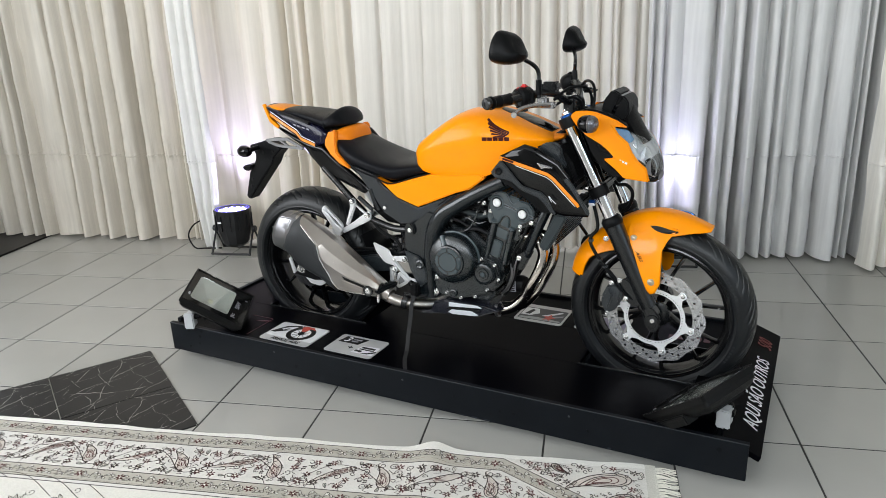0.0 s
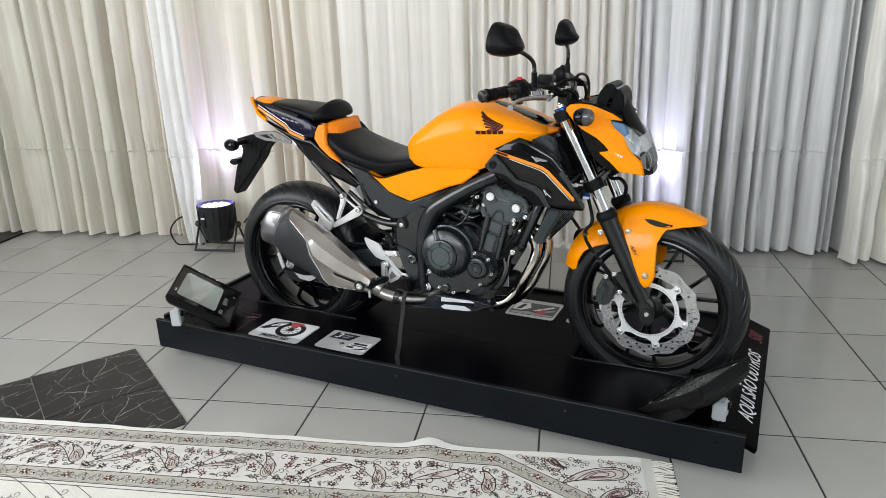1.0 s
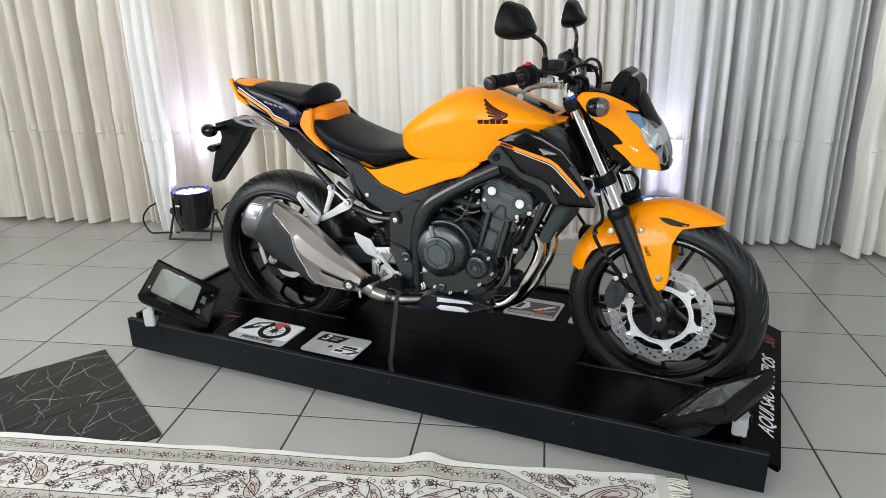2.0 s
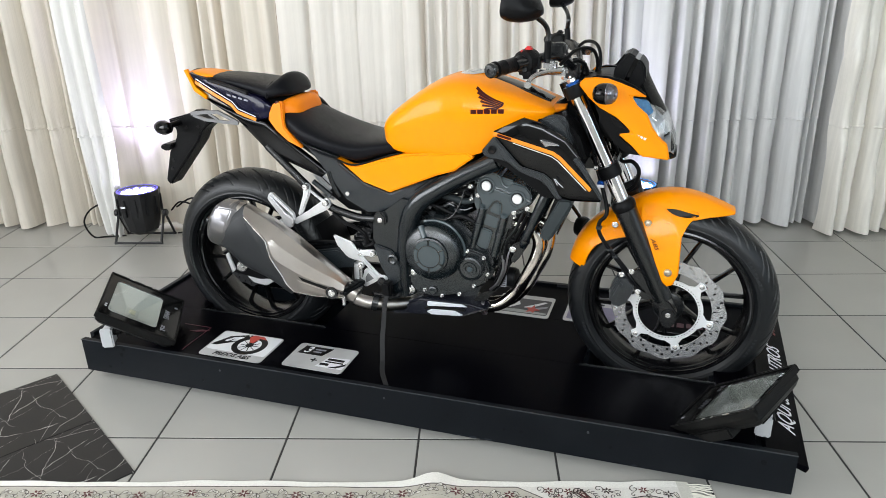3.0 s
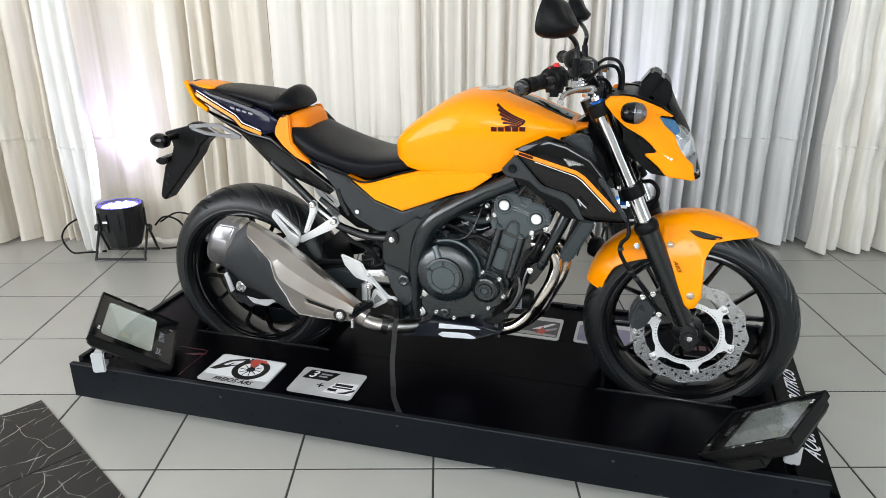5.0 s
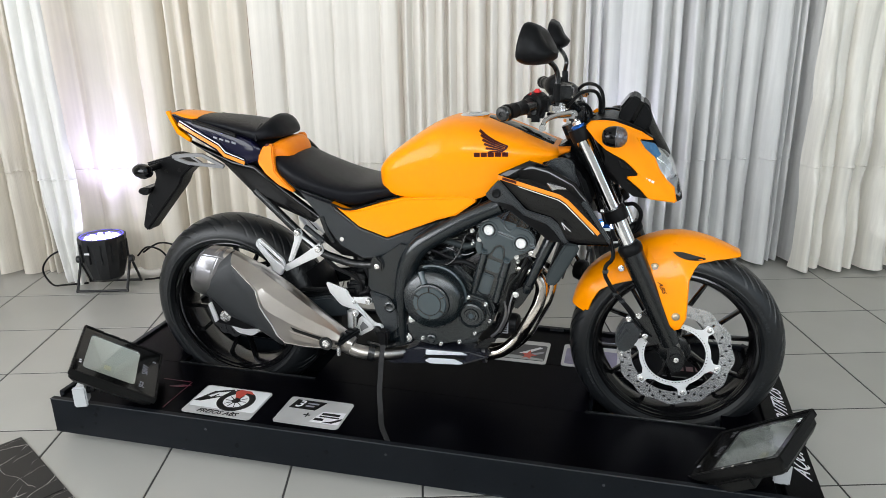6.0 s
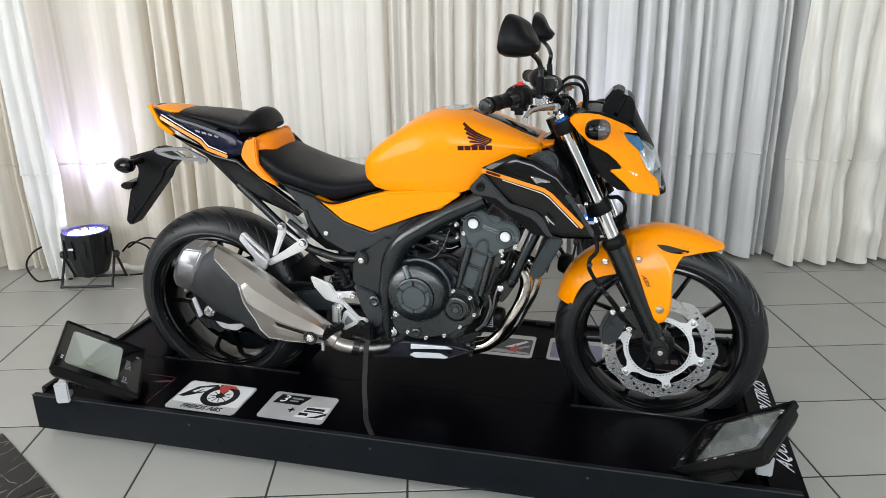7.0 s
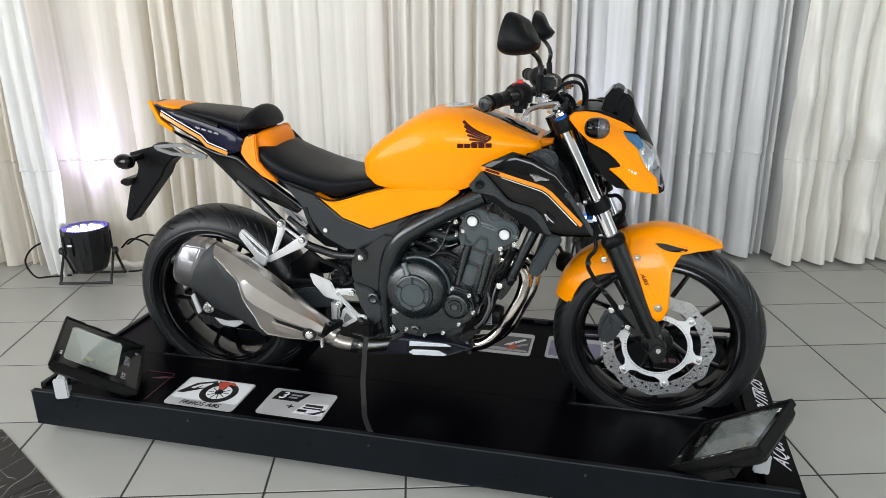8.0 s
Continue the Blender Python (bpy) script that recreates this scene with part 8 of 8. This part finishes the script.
for x, z in ((0.867, 0.674), (0.958, 0.641)):
    part("plug_boss", lathe([(0, 0), (0.0255, 0), (0.0255, 0.006), (0.0235, 0.008), (0.019, 0.008), (0.018, 0.005), (0, 0.005)], 32, (0, -1, 0), (x, -0.117, z)), ENGINE_LIGHT, head)
    part("plug_ring", lathe([(0.014, 0), (0.0185, 0), (0.0185, 0.006), (0.017, 0.008), (0.014, 0.006)], 28, (0, -1, 0), (x, -0.119, z), True), ENGINE, head)
    part("cap_plug", lathe([(0, 0.006), (0.006, 0.006), (0.007, 0.0085), (0.0125, 0.0085), (0.0145, 0.006), (0.0145, 0)], 24, (0, -1, 0), (x, -0.1205, z)), CAP, head, "bright head plug")
for x, z in ((0.945, 0.595), (0.985, 0.61), (0.838, 0.64)):
    part("head_bolt", bolt((x, -0.112, z), 0.006, 0.007), BOLT, head)
# intake, wires and pipes between block and frame
part("throttle_body", merge(tube([(0.85, -0.06, 0.64), (0.77, -0.06, 0.66), (0.71, -0.055, 0.67)], 0.028, 16, 3), tube([(0.85, 0.06, 0.64), (0.77, 0.06, 0.66), (0.71, 0.055, 0.67)], 0.028, 16, 3)), PLASTIC, BIKE, "black throttle bodies")
part("air_box", plate([(0.58, 0.60), (0.64, 0.68), (0.75, 0.74), (0.82, 0.73), (0.76, 0.64), (0.68, 0.575)], -0.095, 0.095, 0.012), PLASTIC, BIKE)
part("starter", tube([(0.76, -0.1, 0.585), (0.79, -0.02, 0.585), (0.79, 0.06, 0.585)], 0.028, 16, 2), ENGINE, BIKE)
for pts, r, mt in (([(0.66, -0.125, 0.542), (0.70, -0.128, 0.556), (0.75, -0.128, 0.565), (0.78, -0.125, 0.60), (0.80, -0.118, 0.655), (0.81, -0.11, 0.68)], 0.002, SATIN), ([(0.655, -0.12, 0.6), (0.70, -0.118, 0.6), (0.76, -0.112, 0.575), (0.82, -0.105, 0.562)], 0.005, PLASTIC),
                   ([(0.66, -0.115, 0.56), (0.69, -0.12, 0.535), (0.68, -0.13, 0.51)], 0.004, PLASTIC), ([(0.74, -0.115, 0.56), (0.79, -0.118, 0.572), (0.825, -0.112, 0.555)], 0.008, PLASTIC), ([(0.70, -0.11, 0.62), (0.78, -0.115, 0.65), (0.83, -0.108, 0.66)], 0.0045, PLASTIC),
                   ([(0.875, -0.11, 0.34), (0.90, -0.12, 0.37), (0.918, -0.122, 0.42), (0.915, -0.12, 0.46)], 0.0045, STEEL_CAP), ([(0.885, -0.1, 0.335), (0.91, -0.11, 0.37), (0.93, -0.11, 0.43), (0.925, -0.11, 0.47)], 0.0045, PLASTIC), ([(0.95, -0.09, 0.56), (0.98, -0.095, 0.62), (1.0, -0.1, 0.66)], 0.005, PLASTIC)):
    part("pipe", tube(pts, r, 8), mt, BIKE)
for x, z, r in ((0.80, 0.672, 0.004), (0.818, 0.668, 0.0055), (0.82, 0.63, 0.004), (0.95, 0.585, 0.004)):
    part("fitting", bolt((x, -0.118, z), r, 0.012), BOLT, BIKE)
_r = random.Random(11)
for k in range(16):
    x, z = _r.uniform(0.665, 0.83), _r.uniform(0.565, 0.68)
    if z > 0.60 + (x - 0.665) * 0.55 or z < 0.545:
        z = 0.585 + (x - 0.665) * 0.3
    a, b = _r.uniform(-0.05, 0.05), _r.uniform(-0.03, 0.03)
    part("hose", tube([(x - a, -0.075, z - b), (x, -0.1 - _r.uniform(0, 0.015), z + _r.uniform(-0.01, 0.01)), (x + a, -0.08, z + b)], _r.choice((0.003, 0.004, 0.006)), 8), PLASTIC, BIKE)
for x, z, w in ((0.70, 0.592, 0.022), (0.735, 0.61, 0.026), (0.772, 0.585, 0.02), (0.79, 0.645, 0.024), (0.69, 0.565, 0.018)):
    part("connector", box(x, -0.098, z, w, 0.02, 0.014, 0.003, Matrix.Rotation(radians(25), 3, "Y")), PLASTIC if w > 0.02 else GREY_PLASTIC, BIKE)
# light fittings among the hoses
_r = random.Random(29)
for k in range(8):
    x = _r.uniform(0.675, 0.825)
    z = 0.575 + (x - 0.665) * 0.35 + _r.uniform(-0.012, 0.03)
    if k % 2:
        part("fitting", bolt((x, -0.112, z), _r.choice((0.003, 0.004)), 0.01, (_r.uniform(-0.5, 0.5), -1, 0)), BRACKET, BIKE)
    else:
        part("hose_clip", tube([(x - 0.008, -0.11, z - 0.004), (x + 0.008, -0.112, z + 0.004)], _r.choice((0.005, 0.007)), 10, 2), _r.choice((STEEL_CAP, GREY_PLASTIC)), BIKE)
part("coolant_hose", tube([(0.72, -0.1, 0.63), (0.76, -0.105, 0.622), (0.80, -0.104, 0.615), (0.835, -0.1, 0.63)], 0.0095, 12), RADCOVER, BIKE, "grey coolant hose")
part("spark_lead", tube([(0.70, -0.108, 0.60), (0.74, -0.116, 0.612), (0.79, -0.116, 0.592), (0.82, -0.11, 0.6)], 0.0035, 8), GLOSS, BIKE)
part("oil_filter", lathe([(0, 0), (0.028, 0), (0.031, 0.006), (0.031, 0.055), (0.027, 0.063), (0, 0.065)], 32, (1, -0.1, 0.02), (0.885, -0.062, 0.369)), PLASTIC, BIKE, "black oil filter")
part("filter_label", box(0.911, -0.0965, 0.368, 0.022, 0.003, 0.04, 0.001), DECAL_GREY, BIKE, "silver printed label", 0)
for k in range(5):
    part("printed_bar", box(0.911, -0.0985, 0.354 + 0.007 * k, 0.016, 0.001, 0.003, 0), DECAL_BLACK, BIKE, "", 0)
part("side_bracket", plate([(0.82, 0.30), (0.86, 0.335), (0.89, 0.34), (0.86, 0.30)], -0.12, -0.112, 0.002), SATIN, BIKE)
# radiator
rad = part("radiator", plate([(1.07, 0.662), (1.112, 0.66), (1.062, 0.545), (1.03, 0.55)], -0.148, 0.148, 0.008), PLASTIC, BIKE, "black radiator with side cover")
part("radiator_cover", plate([(1.083, 0.662), (1.112, 0.663), (1.121, 0.655), (1.117, 0.64), (1.066, 0.543), (1.05, 0.533), (1.036, 0.538), (1.03, 0.556)], -0.164, -0.146, 0.006, 3), RADCOVER, rad, "grey radiator side cover", 40, True)
for k in range(11):
    z = 0.552 + 0.01 * k
    x = 1.077 + 0.031 * (z - 0.55) / 0.11
    part("radiator_fin", box(x, 0, z, 0.004, 0.28, 0.003, 0), ENGINE, rad)
part("horn", lathe([(0, -0.02), (0.03, -0.018), (0.034, 0.0), (0.03, 0.012), (0.01, 0.018), (0, 0.018)], 24, (1, -0.4, 0), (1.112, 0.15, 0.475)), PLASTIC, BIKE, "black round horn")
part("horn_bracket", tube([(1.07, 0.13, 0.56), (1.1, 0.145, 0.51)], 0.006, 8, 2), SATIN, BIKE)

# footrests and hangers
heel = part("heel_guard", merge(plate([(0.37, 0.483), (0.38, 0.483), (0.439, 0.463), (0.449, 0.442), (0.523, 0.363), (0.545, 0.363), (0.552, 0.348), (0.547, 0.34), (0.54, 0.35), (0.514, 0.354), (0.466, 0.402), (0.44, 0.405), (0.415, 0.412), (0.382, 0.45)], -0.15, -0.139, 0.004),
            plate([(0.445, 0.437), (0.5, 0.445), (0.512, 0.444), (0.518, 0.434), (0.512, 0.422), (0.502, 0.42), (0.472, 0.423), (0.455, 0.415)], -0.147, -0.136, 0.004),
            plate([(0.474, 0.378), (0.487, 0.382), (0.52, 0.351), (0.516, 0.342), (0.474, 0.316), (0.454, 0.331), (0.466, 0.35)], -0.152, -0.136, 0.003),
            knob((0.459, -0.137, 0.388), 0.011, 0.01, (0, -1, 0), 18)), ALU, BIKE, "cast aluminium heel guard", 40, True)
part("heel_rib", tube([(0.452, -0.15, 0.432), (0.49, -0.152, 0.39), (0.519, -0.15, 0.359)], 0.003, 8, 2), ALU, heel, "", 40, True)
part("heel_pocket", plate([(0.476, 0.35), (0.486, 0.368), (0.505, 0.35), (0.478, 0.333)], -0.1526, -0.151, 0.0005), BRACKET, heel, "", 40, True)
for x, z, r in ((0.506, 0.434, 0.009), (0.459, 0.388, 0.007), (0.462, 0.427, 0.005)):
    part("hanger_bolt", lathe([(0, 0.004), (r * 0.5, 0.004), (r * 0.6, 0.008), (r * 0.9, 0.007), (r, 0)], 16, (0, -1, 0), (x, -0.147, z)), BOLT, heel, "", 35, True)
part("pivot_knuckle", lathe([(0, 0.008), (0.005, 0.008), (0.006, 0.011), (0.012, 0.01), (0.014, 0)], 18, (0, -1, 0), (0.532, -0.15, 0.343)), SATIN, BIKE, "", 35, True)
peg = part("footrest", box(0, 0, 0, 0.026, 0.095, 0.02, 0.006, None), RUBBER, BIKE, "black ribbed footrest")
peg.matrix_basis = Matrix.Translation((0.456, -0.208, 0.339)) @ Matrix.Rotation(radians(-22), 4, "Z") @ Matrix.Rotation(radians(6), 4, "X")
for k in range(4):
    q = part("tread_bar", box(0, -0.027 + 0.018 * k, 0.011, 0.024, 0.008, 0.005, 0.001), RUBBER, peg)
part("footrest", box(0.462, 0.19, 0.325, 0.026, 0.08, 0.02, 0.006), RUBBER, BIKE)
part("footrest_feeler", knob((0.44, -0.24, 0.322), 0.0055, 0.032, (0, 0, -1), 12), BOLT, BIKE, "bright feeler pin")
part("brake_pedal", tube([(0.50, -0.155, 0.30), (0.56, -0.165, 0.30), (0.60, -0.17, 0.315)], 0.008, 10), SATIN, BIKE, "black brake pedal")
part("pedal_link", tube([(0.45, -0.135, 0.30), (0.456, -0.14, 0.37), (0.455, -0.138, 0.44)], 0.006, 10), BOLT, BIKE)
part("master_cylinder", tube([(0.44, -0.13, 0.335), (0.442, -0.13, 0.39)], 0.013, 14, 2), ALU, BIKE)
part("linkage_knuckle", knob((0.462, -0.155, 0.275), 0.013, 0.014, (0, -1, 0), 6), BOLT, BIKE)
hang = part("rear_hanger", merge(plate([(0.275, 0.635), (0.28, 0.643), (0.292, 0.645), (0.301, 0.636), (0.297, 0.61), (0.264, 0.541), (0.246, 0.534), (0.272, 0.604)], -0.142, -0.128, 0.004),
            plate([(0.338, 0.591), (0.348, 0.6), (0.36, 0.6), (0.367, 0.586), (0.365, 0.572), (0.349, 0.56), (0.262, 0.516), (0.235, 0.502), (0.226, 0.518), (0.284, 0.553)], -0.142, -0.128, 0.004),
            plate([(0.283, 0.625), (0.29, 0.628), (0.345, 0.59), (0.34, 0.583)], -0.138, -0.13, 0.002)), ALU, BIKE, "cast aluminium passenger footrest hanger", 40, True)
for x, z in ((0.288, 0.633), (0.353, 0.586)):
    part("hanger_bolt", lathe([(0, 0.005), (0.005, 0.005), (0.006, 0.01), (0.009, 0.009), (0.011, 0)], 18, (0, -1, 0), (x, -0.142, z)), BOLT, hang, "", 35, True)
fold = part("passenger_footrest", merge(plate([(0.159, 0.604), (0.163, 0.61), (0.172, 0.607), (0.24, 0.546), (0.243, 0.527), (0.233, 0.54), (0.17, 0.596)], -0.158, -0.142, 0.003),
            plate([(0.151, 0.588), (0.159, 0.606), (0.165, 0.598), (0.212, 0.545), (0.236, 0.53), (0.243, 0.527), (0.229, 0.495), (0.203, 0.503), (0.195, 0.53)], -0.158, -0.142, 0.003)), ALU, BIKE, "folded passenger footrest with an open slot", 40, True)
part("rest_pad", plate([(0.174, 0.589), (0.18, 0.591), (0.222, 0.551), (0.215, 0.546)], -0.153, -0.146, 0.002), RUBBER, fold, "black rest pad", 35, True)
part("rest_knuckle", lathe([(0, 0.01), (0.007, 0.01), (0.008, 0.014), (0.012, 0.014), (0.014, 0.01), (0.014, -0.01)], 20, (0, -1, 0), (0.19, -0.15, 0.505)), ALU, fold, "", 35, True)
part("rest_screw", bolt((0.19, -0.16, 0.505), 0.0055, 0.005), BOLT, fold, "", 35, True)

# the strap that ties the machine to the deck
strap = thing("tie_strap", DECK_POSE, "flat black webbing strap hanging from the footrest to the platform deck", "strap")
sp = crom([(0.562, -0.175, 0.33), (0.563, -0.21, 0.29), (0.563, -0.225, 0.24), (0.566, -0.25, 0.19), (0.586, -0.3, 0.15), (0.606, -0.35, 0.1415), (0.644, -0.412, 0.1412)], 6)
v, f = [], []
for i, q in enumerate(sp):
    wv = 0.0078
    for dx, dn in ((-wv, 0), (wv, 0), (wv, 0.0018), (-wv, 0.0018)):
        v.append((q.x + dx, q.y + dn * 0.7, q.z + dn))
for i in range(len(sp) - 1):
    for c in range(4):
        f.append((4 * i + c, 4 * i + (c + 1) % 4, 4 * i + 4 + (c + 1) % 4, 4 * i + 4 + c))
f += [(0, 1, 2, 3), (4 * len(sp) - 4, 4 * len(sp) - 1, 4 * len(sp) - 2, 4 * len(sp) - 3)]
part("webbing", tidy(raw(v, f)), mat("black_webbing", (0.006, 0.006, 0.0065), 0.75, vary=0.2, grain=0.6, grain_scale=1500), strap, "", 60)
part("strap_loop", box(0.562, -0.178, 0.335, 0.03, 0.03, 0.05, 0.006), PLASTIC, strap)

# ---- floor tiles, last ----
tile_bm = tile_mesh(W_TILE - 0.0058)
tile_me = bpy.data.meshes.new("tile")
tile_bm.to_mesh(tile_me)
tile_bm.free()
tile_me.materials.append(TILE)
I0, I1, J0, J1 = -9, 6, -2, 4
for i in range(I0, I1 + 1):
    for j in range(J0, J1 + 1):
        ob = new("tile", tile_me)
        ob.parent = floor
        ob.location = ((i + 0.5) * W_TILE, (j + 0.5) * W_TILE, 0.0)
v, f = [], []
g = 0.00275
for i in range(-10, 11):
    for j in range(-13, 6):
        if I0 <= i <= I1 and J0 <= j <= J1:
            continue
        a, b, c, d = max(X0, i * W_TILE + g), min(X1, (i + 1) * W_TILE - g), max(Y0, j * W_TILE + g), min(Y1, (j + 1) * W_TILE - g)
        if a >= b or c >= d:
            continue
        n = len(v)
        v += [(a, c, 0), (b, c, 0), (b, d, 0), (a, d, 0), (a, c, -0.006), (b, c, -0.006), (b, d, -0.006), (a, d, -0.006)]
        f += [(n, n + 1, n + 2, n + 3), (n, n + 4, n + 5, n + 1), (n + 1, n + 5, n + 6, n + 2), (n + 2, n + 6, n + 7, n + 3), (n + 3, n + 7, n + 4, n)]
tagged(part("outer_tiles", raw(v, f), TILE, floor, "", 0), kind="stuff")
# square of black marble set cornerwise into the floor
mb = box(0, 0, 0.0005, W_TILE - 0.003, W_TILE - 0.003, 0.008, 0.0008, None, 1)
mm = bpy.data.meshes.new("marble_tile")
mb.to_mesh(mm)
mb.free()
mm.materials.append(MARBLE)
apex = Vector((-1.2625, 0.345, 0))
e1, e2 = Vector((0.7071, -0.7071, 0)), Vector((-0.7071, -0.7071, 0))
for start, length in ((0.0, 0.374), (0.374, 0.33)):
    for b in range(2):
        o = new("marble_tile", mm)
        o.parent = floor
        o.location = apex + e1 * (start + length / 2) + e2 * (b + 0.5) * 0.38
        o.rotation_euler = (0, 0, radians(-45))
        o.scale = (length / W_TILE, 0.38 / W_TILE, 1)
        tagged(o, "black marble tile with white veins")
